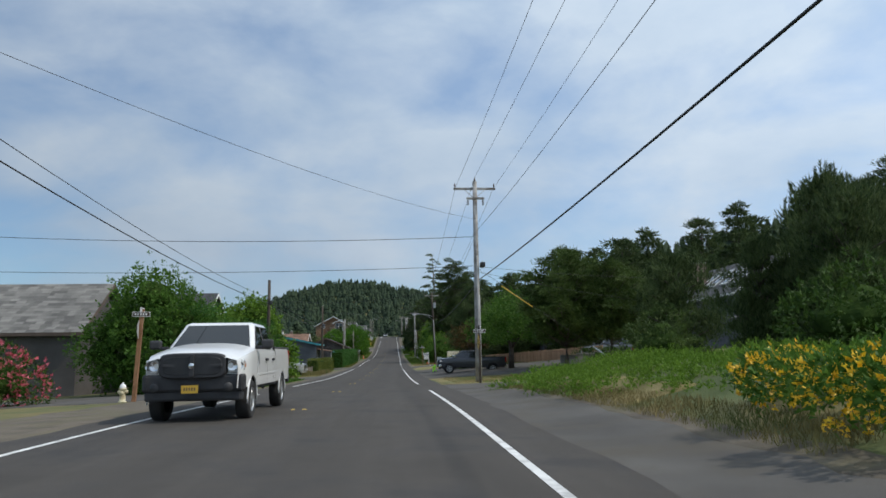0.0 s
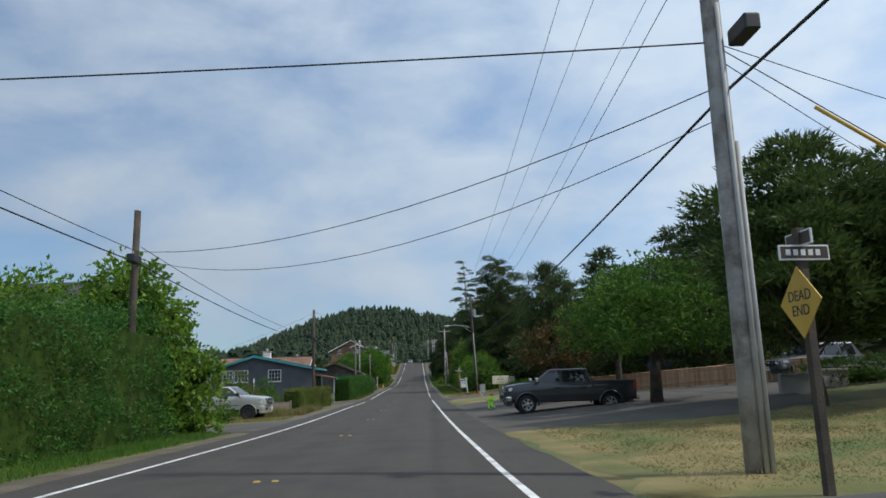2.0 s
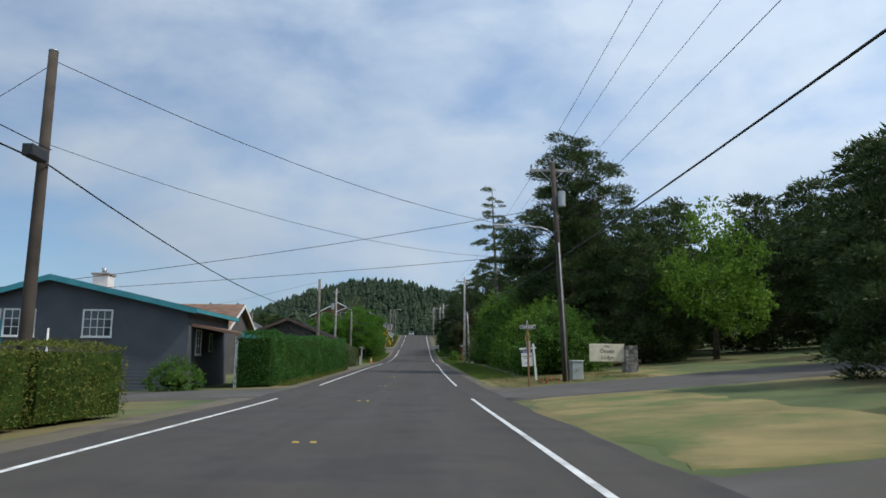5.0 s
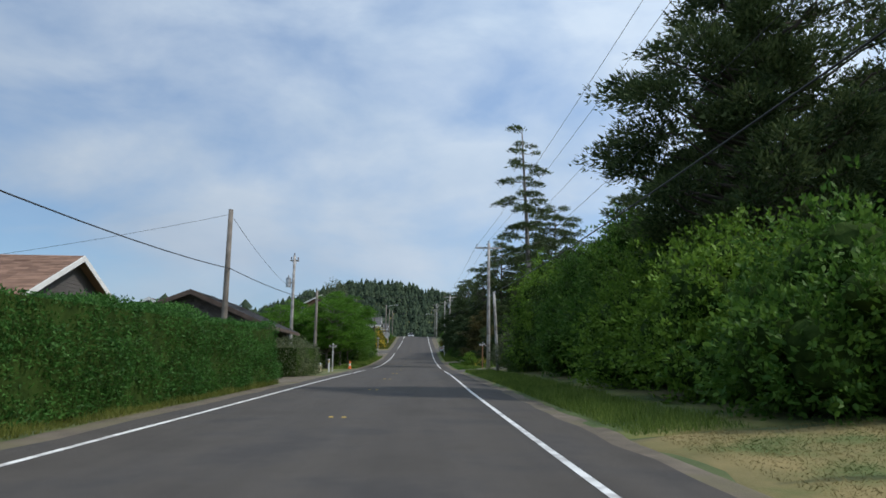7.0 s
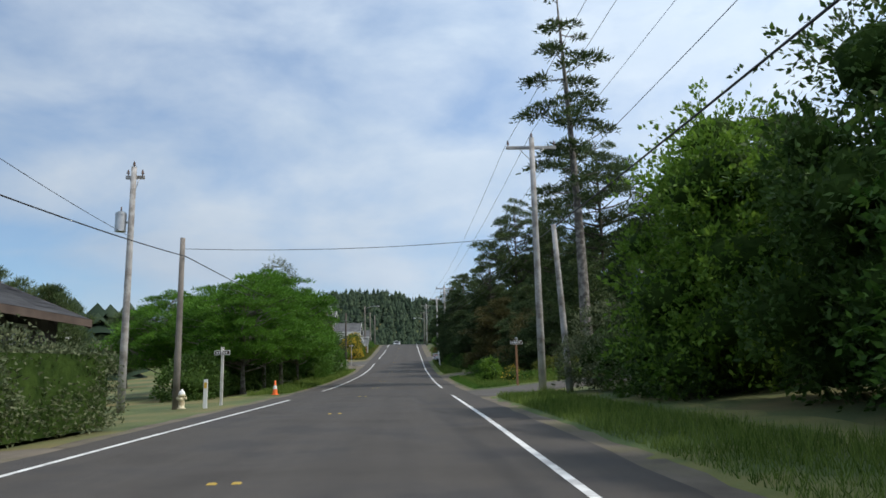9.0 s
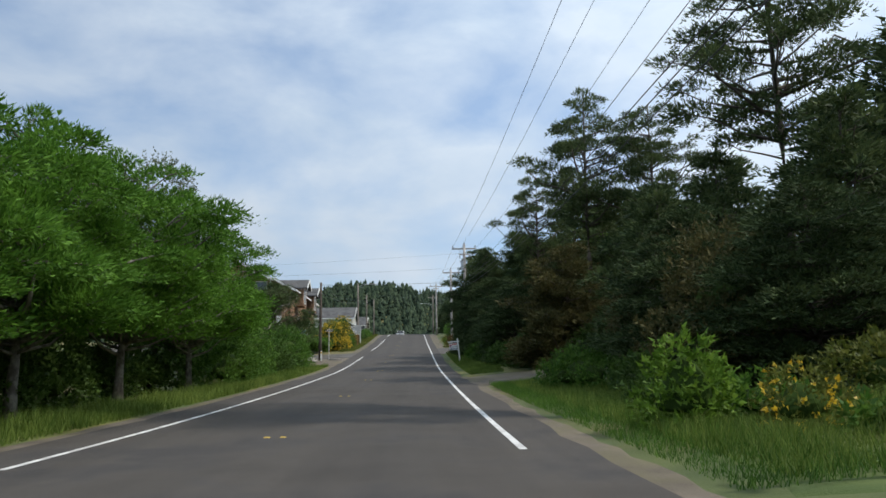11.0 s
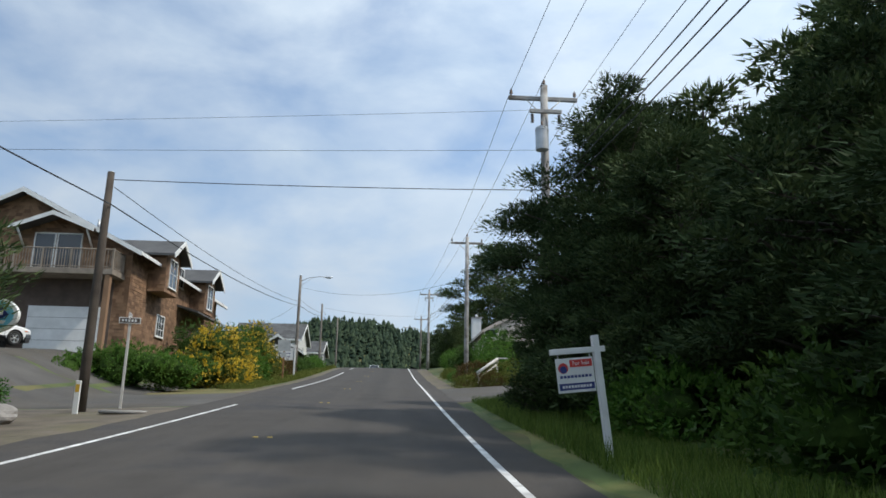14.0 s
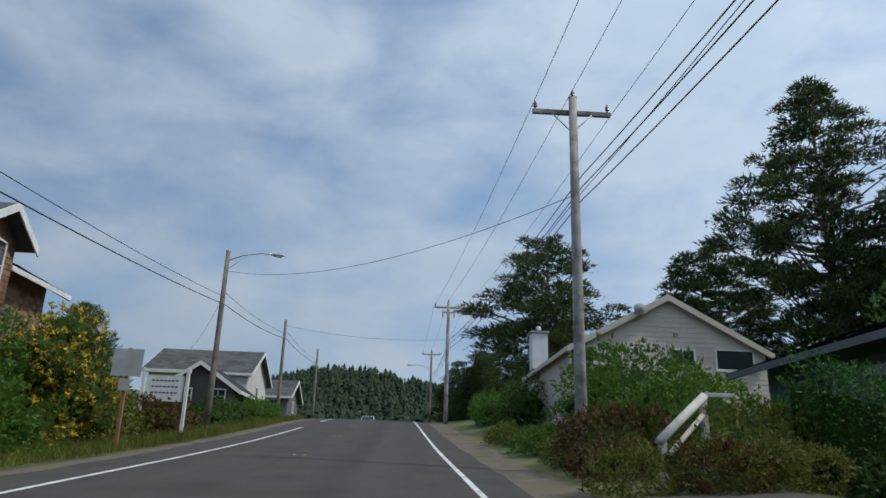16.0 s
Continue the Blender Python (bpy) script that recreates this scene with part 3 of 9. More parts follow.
def blob_leaves(blobs, per_area, size, g, aspect=0.55, up=0.35, rough=0.22, cull=0.82):
    """Leaves over a heap of ellipsoids (x, y, z, rx, ry, rz), none deep inside another."""
    out = []
    B = np.array(blobs, float)
    kite = size >= 0.15
    for b in B:
        r = (b[3] * b[4] * b[5]) ** (1 / 3)
        n = int(4 * math.pi * r * r * per_area * 1.45 / SHOOT) + 1
        d = sphere_dirs(n, g)
        lump = 1 + rough * np.sin(d[:, 0] * 5 + b[0] * 3) * np.sin(d[:, 1] * 6 + b[1]) + g.normal(-0.06, rough * 0.6, n)
        p = b[:3] + d * b[3:] * lump[:, None]
        keep = np.ones(n, bool)
        for c in B:
            if c is b or (c == b).all():
                continue
            keep &= ((((p - c[:3]) / c[3:]) ** 2).sum(1) > cull ** 2)
        p, d = np.repeat(p[keep], SHOOT, 0), np.repeat(d[keep], SHOOT, 0)
        m = len(p)
        p = p + d * (g.uniform(-0.9, 0.5, m) * size)[:, None] + g.normal(0, 0.32 * size, (m, 3))
        ax = d * 0.75 + sphere_dirs(m, g) * 0.85 + np.array([0, 0, up])
        L = size * g.uniform(0.55, 1.3, m)
        out.append(diamonds(p, ax, L, L * aspect, g, kite))
    return join_np(out)


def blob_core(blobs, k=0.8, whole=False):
    """A bush's core, coloured as inner shade: lumpy, a little smaller than its leaves."""
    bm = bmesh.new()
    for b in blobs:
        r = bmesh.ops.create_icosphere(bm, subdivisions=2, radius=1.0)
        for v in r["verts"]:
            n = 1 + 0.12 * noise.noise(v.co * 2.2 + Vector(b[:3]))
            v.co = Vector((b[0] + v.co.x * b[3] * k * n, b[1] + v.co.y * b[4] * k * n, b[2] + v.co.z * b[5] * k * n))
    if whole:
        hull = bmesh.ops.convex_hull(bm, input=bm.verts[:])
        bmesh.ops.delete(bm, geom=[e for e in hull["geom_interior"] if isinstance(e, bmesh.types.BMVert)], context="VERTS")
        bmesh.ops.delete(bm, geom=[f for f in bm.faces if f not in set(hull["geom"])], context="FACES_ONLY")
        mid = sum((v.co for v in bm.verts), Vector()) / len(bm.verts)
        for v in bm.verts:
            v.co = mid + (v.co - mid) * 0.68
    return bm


def bush(name, label, category, blobs, mat, per_area=70, size=0.11, seed=0, aspect=0.55, up=0.35, rough=0.22, flowers=None, group="", core=0.66, origin=None):
    """A bush out of blobs in world coordinates; flowers: (material, share, size)."""
    g = np.random.default_rng(seed)
    o = Vector(origin) if origin is not None else Vector((float(np.mean([b[0] for b in blobs])), float(np.mean([b[1] for b in blobs])), 0.0))
    if origin is None:
        o.z = float(land(o.x, o.y))
    local = [(b[0] - o.x, b[1] - o.y, b[2] - o.z, *b[3:]) for b in blobs]
    t = thing(name, label, category, tuple(o), group=group)
    v, f = blob_leaves(local, per_area, size, g, aspect, up, rough)
    part("foliage", mesh_np("foliage", v, f), mat, t)
    if category != "plant":
        part("dense_inside", blob_core(local, core * 0.82 if category == "tree" else core * 0.9 if len(local) <= 20 and category == "bush" else core, len(local) <= 20 and category == "bush"), mat if mat is M["needle_shaded"] else M["leaf_shade"], t)
    if flowers:
        for fm, share, fs in flowers:
            v, f = blob_leaves([(b[0], b[1], b[2], b[3] * 1.04, b[4] * 1.04, b[5] * 1.04) for b in local], per_area * share, fs, g, 0.9, 0.5, rough)
            part("blossom", mesh_np("blossom", v, f), fm, t)
    return t


def heap(cx, cy, rx, ry, h, n, seed, r0=0.9, r1=1.5, z0=0.0, flat=0.85):
    """Blobs that fill a mound or crown: centre, half sizes, height and number."""
    g = np.random.default_rng(seed)
    z = float(land(cx, cy)) + z0
    out = []
    for i in range(n):
        a, q = g.uniform(0, 2 * math.pi), math.sqrt(g.uniform(0, 1))
        r = g.uniform(r0, r1)
        x, y = cx + math.cos(a) * q * max(rx - r * 0.8, 0.05), cy + math.sin(a) * q * max(ry - r * 0.8, 0.05)
        top = h * (1 - 0.45 * q ** 2.2)
        zz = z + g.uniform(min(r * 0.5, top * 0.5), max(top - r * flat, r * 0.55))
        out.append((x, y, zz, r, r, r * flat))
    out.append((cx, cy, z + h - r1 * flat, r1, r1, r1 * flat))
    return out


def hedge(name, label, x0, y0, x1, y1, width, height, mat, seed, per_area=260, size=0.075, wob=0.06, top_wob=0.05, group=""):
    """A clipped hedge along a line: leaves over a box with soft corners, a core coloured as inner shade."""
    g = np.random.default_rng(seed)
    L = math.hypot(x1 - x0, y1 - y0)
    dx, dy = (x1 - x0) / L, (y1 - y0) / L
    o = (x0, y0, float(land(x0, y0)))
    t = thing(name, label, "hedge", o, group=group)

    def place(s, w, z):
        zz = land(x0 + dx * s - dy * w, y0 + dy * s + dx * w) - o[2]
        return np.stack([dx * s - dy * w, dy * s + dx * w, z + zz], 1)
    ps, ds = [], []
    for face, area in (("r", L * height), ("l", L * height), ("t", L * width), ("a", width * height), ("b", width * height)):
        n = int(area * per_area)
        u, q = g.uniform(0, 1, n), g.uniform(0, 1, n)
        if face in "rl":
            s, z, w = u * L, q * height, np.full(n, -width / 2 if face == "r" else width / 2)
            w = w * (1 - 0.16 * q ** 4) + g.normal(0, wob, n) + wob * 1.2 * np.sin(s * 2.1) * np.sin(z * 3 + s) + wob * 2.2 * np.sin(s * 0.83 + 1.7 * z) * np.sin(s * 0.37 - z * 2.1)
            d = np.stack([np.full(n, dy if face == "r" else -dy), np.full(n, -dx if face == "r" else dx), np.full(n, 0.25)], 1)
        elif face == "t":
            s, w, z = u * L, (q - 0.5) * width, np.full(n, height) + g.normal(0, top_wob, n) + top_wob * 1.5 * np.sin(u * L * 1.3) + top_wob * 2.0 * np.sin(u * L * 0.47 + 1.0)
            d = np.stack([np.zeros(n), np.zeros(n), np.ones(n)], 1)
        else:
            s, w, z = np.full(n, 0.0 if face == "a" else L) + g.normal(0, wob, n), (u - 0.5) * width, q * height
            k = -1 if face == "a" else 1
            d = np.stack([np.full(n, k * dx), np.full(n, k * dy), np.full(n, 0.25)], 1)
        ps.append(place(s, w, z))
        ds.append(d)
    p, d = np.concatenate(ps), np.concatenate(ds)
    ax = d * 0.6 + sphere_dirs(len(p), g) * 0.85
    ln = size * g.uniform(0.6, 1.35, len(p))
    v, f = diamonds(p, ax, ln, ln * 0.6, g)
    part("foliage", mesh_np("foliage", v, f), mat, t)
    bm = bmesh.new()
    k = max(2, int(L / 1.5))
    prev = None
    for i in range(k + 1):
        s = L * i / k
        s = min(max(s, 0.12), L - 0.12)
        c = place(np.full(4, s), np.array([-1, 1, 1, -1]) * (width / 2 - 0.09), np.array([0.02, 0.02, height - 0.1, height - 0.1]))
        ring = [bm.verts.new(q) for q in c]
        if prev:
            for m_ in range(4):
                bm.faces.new((prev[m_], prev[(m_ + 1) % 4], ring[(m_ + 1) % 4], ring[m_]))
        else:
            bm.faces.new(ring)
        prev = ring
    bm.faces.new(list(reversed(prev)))
    part("dense_inside", bm, M["leaf_shade"], t)
    return t


def trunk_mesh(h, r, g, lean=0.0, sides=9, n=9, bend=0.02, flare=1.5):
    pts, rad = [], []
    a, ph = g.uniform(0, 6.28), g.uniform(0, 6.28)
    for i in range(n):
        u = i / (n - 1)
        q = bend * h * math.sin(u * 3.1 + ph) * u
        pts.append((lean * h * u + q * math.cos(a), q * math.sin(a), h * u - 0.25 * (1 - u)))
        rad.append(max(r * (1 - 0.88 * u) * (flare if i == 0 else 1.0), 0.02))
    return pts, rad


def crown_mesh(h, seed, outline, pads, pad, tri=0.34, per=300, flat=0.38, lift=0.12, lean=0.0, inner=0.35, wild=0.3, thick=None, bend=0.012):
    """A coast conifer: outline gives the crown's reach (share of height, metres); limbs carry flat ragged pads of needles."""
    g = np.random.default_rng(seed)
    us, rs = np.array([o[0] for o in outline]), np.array([o[1] for o in outline])
    tp, tr = trunk_mesh(h * 0.97, thick or h * 0.014 + 0.07, g, lean=lean, bend=bend)
    tx, tu = np.array(tp), np.linspace(0, 1, len(tp))
    ph = g.uniform(0, 6.28, 4)
    grid = np.linspace(us[0], us[-1], 200)
    w = np.interp(grid, us, rs) + 0.22 * rs.max()
    cdf = np.cumsum(w) / w.sum()
    P, D, Ls, lv, lf = [], [], [], [], []
    for i in range(pads):
        u = float(np.interp((i + g.uniform()) / pads, cdf, grid))
        zf = (u - us[0]) / (us[-1] - us[0])
        az = i * 2.39996 + g.normal(0, 0.4)
        out, sd = np.array([math.cos(az), math.sin(az), 0.0]), np.array([-math.sin(az), math.cos(az), 0.0])
        reach = np.interp(u, us, rs) * min(1.22, 1 + wild * (0.6 * math.sin(2 * az + ph[0] + u * 5) + 0.5 * math.sin(3 * az + ph[1] - u * 9)))
        ln = max(0.15, reach * math.sqrt(g.uniform(inner ** 2, 1.0)))
        base = np.array([np.interp(u, tu, tx[:, k]) for k in range(3)])
        c = base + out * ln + np.array([0, 0, lift * ln + g.normal(0, 0.15)])
        a = pad * g.uniform(0.6, 1.35) * (1.12 - 0.42 * zf)
        start = np.array([np.interp(max(u - 0.22 * ln / h, 0.02), tu, tx[:, k]) for k in range(3)])
        line = np.array([start, start + (c - start) * 0.4 + np.array([0, 0, -0.05 * ln]), start + (c - start) * 0.75 + g.normal(0, 0.05 * ln, 3), c + out * a * 0.5])
        rad = (0.02 + 0.017 * ln) * np.array([1.0, 0.75, 0.5, 0.2])
        o = len(lv)
        for q, rr in zip(line, rad):
            for k in range(3):
                lv.append(q + sd * math.cos(2.094 * k) * rr + np.array([0, 0, math.sin(2.094 * k) * rr]))
        for q in range(3):
            for k in range(3):
                m = (k + 1) % 3
                lf.append((o + 3 * q + k, o + 3 * q + m, o + 3 * q + 3 + m, o + 3 * q + 3 + k))
        n = int(per * (a / pad) ** 2) + 20
        d = sphere_dirs(n, g)
        rag = 1 + 0.28 * np.sin(5 * np.arctan2(d[:, 1], d[:, 0]) + i) + g.normal(0, 0.12, n)
        q = g.uniform(0.25, 1.0, n) ** 0.6 * rag
        flatr = np.hypot(d[:, 0], d[:, 1]) * q
        P.append(c + out * (d[:, 0] * a * 1.25 * q)[:, None] + sd * (d[:, 1] * a * q)[:, None] + np.array([0, 0, 1.0]) * (d[:, 2] * a * flat * q - 0.16 * a * flatr ** 2)[:, None])
        D.append(out * (0.45 + 0.7 * d[:, 0])[:, None] + sd * (0.9 * d[:, 1])[:, None] + np.array([0, 0, 1.0]) * (0.28 + 0.45 * d[:, 2])[:, None] + g.normal(0, 0.34, (n, 3)))
        Ls.append(tri * g.uniform(0.5, 1.25, n))
    P, D, Ls = np.concatenate(P), np.concatenate(D), np.concatenate(Ls)
    v, f = diamonds(P, D, Ls, Ls * g.uniform(0.24, 0.44, len(Ls)), g)
    return mesh_np("limbs", np.array(lv), np.array(lf)), mesh_np("needles", v, f), tp, tr


def conifer(name, label, needle, bark, seed, **kw):
    """A conifer at the origin: trunk, limbs, crown. To be copied."""
    limbs, needles, tp, tr = crown_mesh(seed=seed, **kw)
    t = thing(name, label, "tree")
    part("trunk", tube(tp, 0.2, 9, tr), M[bark], t)
    part("branchwork", limbs, M[bark], t)
    part("crown", needles, M[needle], t)
    return t


def pine_mesh(h, seed, spread, clumps, crown_from, tuft=0.24, csize=0.9, per_area=42, upright=0.9, candles=0):
    """A shore pine or old spruce: crooked limbs that carry separate rounded clumps of needles."""
    g = np.random.default_rng(seed)
    tp, tr = trunk_mesh(h * 0.93, h * 0.017 + 0.07, g, bend=0.012)
    lines, P, D, Ls = [], [], [], []
    for i in range(clumps):
        u = crown_from + (1 - crown_from) * ((i + g.uniform(0, 1)) / clumps)
        zf = (u - crown_from) / (1 - crown_from)
        az = i * 2.4 + g.uniform(-0.5, 0.5)
        ln = spread * (math.sin(math.pi * min(0.97, 0.22 + 0.74 * zf)) ** 0.7) * g.uniform(0.35, 1.1)
        c = np.array([math.cos(az) * ln, math.sin(az) * ln, u * h * 0.94 + 0.12 * ln])
        r = csize * g.uniform(0.6, 1.25) * (1.1 - 0.45 * zf)
        lines.append(np.array([[0, 0, max(c[2] - 0.45 * ln - 0.2, 0.3)], [c[0] * 0.5, c[1] * 0.5, c[2] - 0.22 * ln], [c[0] * 0.9, c[1] * 0.9, c[2] - 0.1]]))
        for q, kr in ((1.0, 1.0), (0.74, 0.8), (0.5, 0.62)):
            rr = r * kr * g.uniform(0.8, 1.2)
            cc = np.array([c[0] * q, c[1] * q, c[2] - (1 - q) * 0.22 * ln]) + g.normal(0, 0.22 * r, 3)
            n = int(4 * math.pi * rr * rr * per_area * 0.85)
            d = sphere_dirs(n, g)
            P.append(cc + d * np.array([rr, rr, rr * 0.5]) * g.uniform(0.25, 1.2, n)[:, None])
            D.append(d * np.array([1, 1, 0.6]) + np.array([0, 0, upright]) + g.normal(0, 0.35, (n, 3)))
            Ls.append(tuft * g.uniform(0.6, 1.3, n))
        for q in range(candles if zf > 0.25 else 0):
            n, hc = 70, g.uniform(0.45, 0.85)
            at = c + np.array([g.normal(0, 0.4 * r), g.normal(0, 0.4 * r), 0.25 * r])
            lean = np.array([g.normal(0, 0.1), g.normal(0, 0.1), 1.0])
            P.append(at + lean * hc * g.uniform(0, 1, n)[:, None] + g.normal(0, 0.025, (n, 3)))
            D.append(np.stack([g.normal(0, 0.55, n), g.normal(0, 0.55, n), np.full(n, 1.0)], 1))
            Ls.append(np.full(n, 0.19) * g.uniform(0.7, 1.2, n))
    P, D, Ls = np.concatenate(P), np.concatenate(D), np.concatenate(Ls)
    v, f = diamonds(P, D, Ls, Ls * 0.20, g)
    parts = []
    for ln in lines:
        me = tube([tuple(a) for a in ln], 0.05, 5, [0.02 * h ** 0.5 + 0.02, 0.05, 0.02])
        vv = np.zeros(len(me.vertices) * 3)
        me.vertices.foreach_get("co", vv)
        ff = np.array([tuple(q.vertices) for q in me.polygons if len(q.vertices) == 4])
        parts.append((vv.reshape(-1, 3), ff))
        bpy.data.meshes.remove(me)
    lv, lf = join_np(parts)
    return mesh_np("limbs", lv, lf), mesh_np("needles", v, f), tp, tr


def pine(name, label, needle, bark, seed, **kw):
    limbs, needles, tp, tr = pine_mesh(seed=seed, **kw)
    t = thing(name, label, "tree")
    part("trunk", tube(tp, 0.2, 9, tr), M[bark], t)
    part("branchwork", limbs, M[bark], t)
    part("crown", needles, M[needle], t)
    return t


def put(master, x, y, k=1.0, kz=None, rz=0.0, sink=0.1, dz=None, group=""):
    m = pose(x, y, float(land(x, y)) - sink if dz is None else dz, 0, 0, rz) @ Matrix.Diagonal((k, k, kz or k, 1))
    t = copy_thing(master, m)
    if group:
        t["group"] = group
    return t


def drop_master(t):
    for o in (*t.children_recursive, t):
        bpy.data.objects.remove(o)


def broadleaf(name, label, x, y, h, rx, ry, mat, seed, trunk=0.16, z0=1.4, n=16, per_area=36, size=0.17, r0=0.7, r1=1.3, up=0.2, bark="bark", rough=0.25):
    """A broad-leaved tree: trunk, a few limbs, a crown of many leaves."""
    g = np.random.default_rng(seed)
    z = float(land(x, y))
    t = thing(name, label, "tree", (x, y, z))
    bl = [(b[0] - x, b[1] - y, b[2] - z, *b[3:]) for b in heap(x, y, rx, ry, h - z0, n, seed, r0, r1, z0)]
    v, f = blob_leaves(bl, per_area, size, g, 0.6, up, rough, 0.78)
    part("trunk", tube([(0, 0, -0.2), (0.05, 0.02, h * 0.25), (0.0, 0.1, h * 0.55)], 0.1, 8, [trunk * 1.4, trunk, trunk * 0.5]), M[bark], t)
    for i, b in enumerate(bl[:6]):
        part("limb", tube([(0, 0, h * 0.22 + 0.05 * i), (b[0] * 0.5, b[1] * 0.5, (b[2] + h * 0.3) * 0.5), (b[0], b[1], b[2])], 0.04, 5, [trunk * 0.55, trunk * 0.35, 0.02]), M[bark], t)
    part("crown", mesh_np("crown", v, f), mat, t)
    return t


def grass(name, label, x0, x1, y0, y1, per_m2, h, mat, seed, lean=0.35):
    """Loose blades over a strip of ground."""
    g = np.random.default_rng(seed)
    n = int(abs(x1 - x0) * abs(y1 - y0) * per_m2 * 1.8)
    x, y = g.uniform(x0, x1, n), g.uniform(y0, y1, n)
    k = 0.5 + 0.5 * np.sin(x * 1.7 + y * 0.9) * np.sin(y * 0.7 - x)
    p = np.stack([x, y, land(x, y)], 1)
    L = h * g.uniform(0.35, 1.2, n) * (0.45 + 0.75 * k)
    d = np.stack([g.normal(0, lean, n), g.normal(0, lean, n), np.ones(n)], 1)
    v, f = diamonds(p, d, L, 0.008 + 0.03 * L, g)
    return tagged(part(name, mesh_np(name, v, f), mat), label, "grass", kind="stuff")


# -- masters that are copied --
spruceA = conifer("spruce_tree", "tall dark green spruce with ragged limbs", "needle", "bark", 11, h=14.0, outline=((0.04, 2.6), (0.15, 3.4), (0.4, 3.0), (0.65, 2.2), (0.85, 1.2), (1, 0.25)), pads=90, pad=1.0, tri=0.38, per=260)
spruceB = conifer("spruce_tree", "broad dark spruce with thick layered limbs", "needle", "bark", 12, h=13.0, outline=((0.03, 3.2), (0.15, 4.4), (0.4, 4.2), (0.65, 3.1), (0.85, 1.8), (1, 0.4)), pads=105, pad=1.2, tri=0.40, per=300)
spruceL = conifer("spruce_tree", "dense mid-green spruce with upright young tips", "needle_light", "bark", 13, h=9.0, outline=((0.25, 2.2), (0.36, 3.5), (0.55, 3.6), (0.75, 2.8), (0.9, 1.7), (1, 0.5)), pads=120, pad=0.85, tri=0.27, per=360, flat=0.5, lift=0.25)
firBrown = conifer("fir_tree", "bushy fir with rusty brown dying tips", "needle_brown", "bark", 14, h=8.0, outline=((0.02, 2.8), (0.15, 3.6), (0.4, 3.4), (0.65, 2.5), (0.85, 1.4), (1, 0.3)), pads=130, pad=0.8, tri=0.25, per=380, lift=0.05)
darkSpruce = conifer("spruce_tree", "dark roadside spruce with limbs down to the ground", "needle_shaded", "bark", 24, h=9.0, outline=((0.02, 2.3), (0.12, 3.2), (0.35, 3.5), (0.6, 2.9), (0.82, 1.8), (1, 0.4)), pads=150, pad=0.85, tri=0.20, per=520, flat=0.36, lift=0.06, wild=0.25)
pineD = pine("pine_tree", "wind-shaped dark shore pine with tufted limbs", "needle", "bark", 15, h=9.0, spread=2.9, clumps=44, crown_from=0.22, csize=1.0, per_area=54)
pineY = pine("pine_tree", "young dark pine with upright pale candles", "needle", "bark", 16, h=7.0, spread=2.6, clumps=46, crown_from=0.06, csize=1.0, upright=1.6, tuft=0.26, candles=3)
spruceS = conifer("spruce_tree", "tall sparse spruce with gaps between its flat tiers", "needle", "bark_grey", 18, h=26.4, outline=((0.42, 1.2), (0.5, 2.6), (0.65, 3.3), (0.8, 2.7), (0.92, 2.3), (1, 1.3)), pads=34, pad=0.92, tri=0.34, per=300, flat=0.24, lift=0.02, lean=-0.02, wild=0.75, inner=0.2, thick=0.42)
oldSpruce = conifer("spruce_tree", "very tall old spruce with a dense rounded crown", "needle", "bark", 19, h=18.0, outline=((0.15, 3.0), (0.28, 4.4), (0.45, 4.8), (0.6, 4.2), (0.76, 3.5), (0.9, 2.6), (1, 1.1)), pads=190, pad=1.05, tri=0.25, per=680, flat=0.42, lift=0.14, wild=0.4)
domeSpruce = conifer("spruce_tree", "broad domed dark spruce with dense crown", "needle", "bark_grey", 20, h=22.0, outline=((0.08, 5.0), (0.25, 6.8), (0.5, 6.5), (0.72, 4.8), (0.88, 2.6), (1, 0.4)), pads=180, pad=1.25, tri=0.36, per=430, flat=0.30, lift=0.16, wild=0.5)
windSpruce = conifer("spruce_tree", "wind-shaped spruce with open layered crown", "needle", "bark_grey", 22, h=15.0, outline=((0.26, 3.0), (0.4, 5.0), (0.58, 5.4), (0.78, 4.3), (0.92, 2.6), (1, 0.9)), pads=95, pad=1.2, tri=0.36, per=330, flat=0.3, lift=0.1, wild=0.4)
nearSpruce = conifer("spruce_tree", "tall dark spruce whose limbs overhang the road edge", "needle_shaded", "bark", 25, h=9.4, outline=((0.05, 2.0), (0.18, 2.8), (0.28, 3.5), (0.45, 3.6), (0.6, 3.2), (0.75, 2.2), (0.9, 1.3), (1, 0.4)), pads=230, pad=0.82, tri=0.14, per=1000, flat=0.34, lift=0.05, wild=0.22, inner=0.2)
shoreTree = conifer("shore_tree", "wind-shaped roadside tree with layered bright green canopy", "canopy", "bark_grey", 26, h=8.6, outline=((0.3, 3.4), (0.42, 4.5), (0.6, 4.4), (0.78, 3.4), (0.92, 2.0), (1, 0.6)), pads=150, pad=0.95, tri=0.20, per=560, flat=0.3, lift=0.1, wild=0.3, inner=0.3, thick=0.2, bend=0.05)
pineT = conifer("pine_tree", "tall open pine with crooked limbs against the sky", "needle", "bark", 21, h=20.0, outline=((0.48, 2.4), (0.56, 4.8), (0.7, 5.8), (0.86, 4.6), (1, 1.8)), pads=74, pad=1.15, tri=0.28, per=480, flat=0.26, lift=0.14, wild=0.4, inner=0.3)
# right side, from the start of the way onwards
for x, y, k, rz in ((13.6, 12.6, 0.60, 20), (14.4, 14.6, 0.72, 140), (17.0, 17.0, 0.74, 250), (18.2, 12.8, 0.80, 80), (21.0, 16.0, 0.74, 300), (20.4, 19.0, 0.76, 30), (12.7, 15.4, 0.50, 200)):
    put(pineY, x, y, k, rz=rz, group="young pines on the bank")
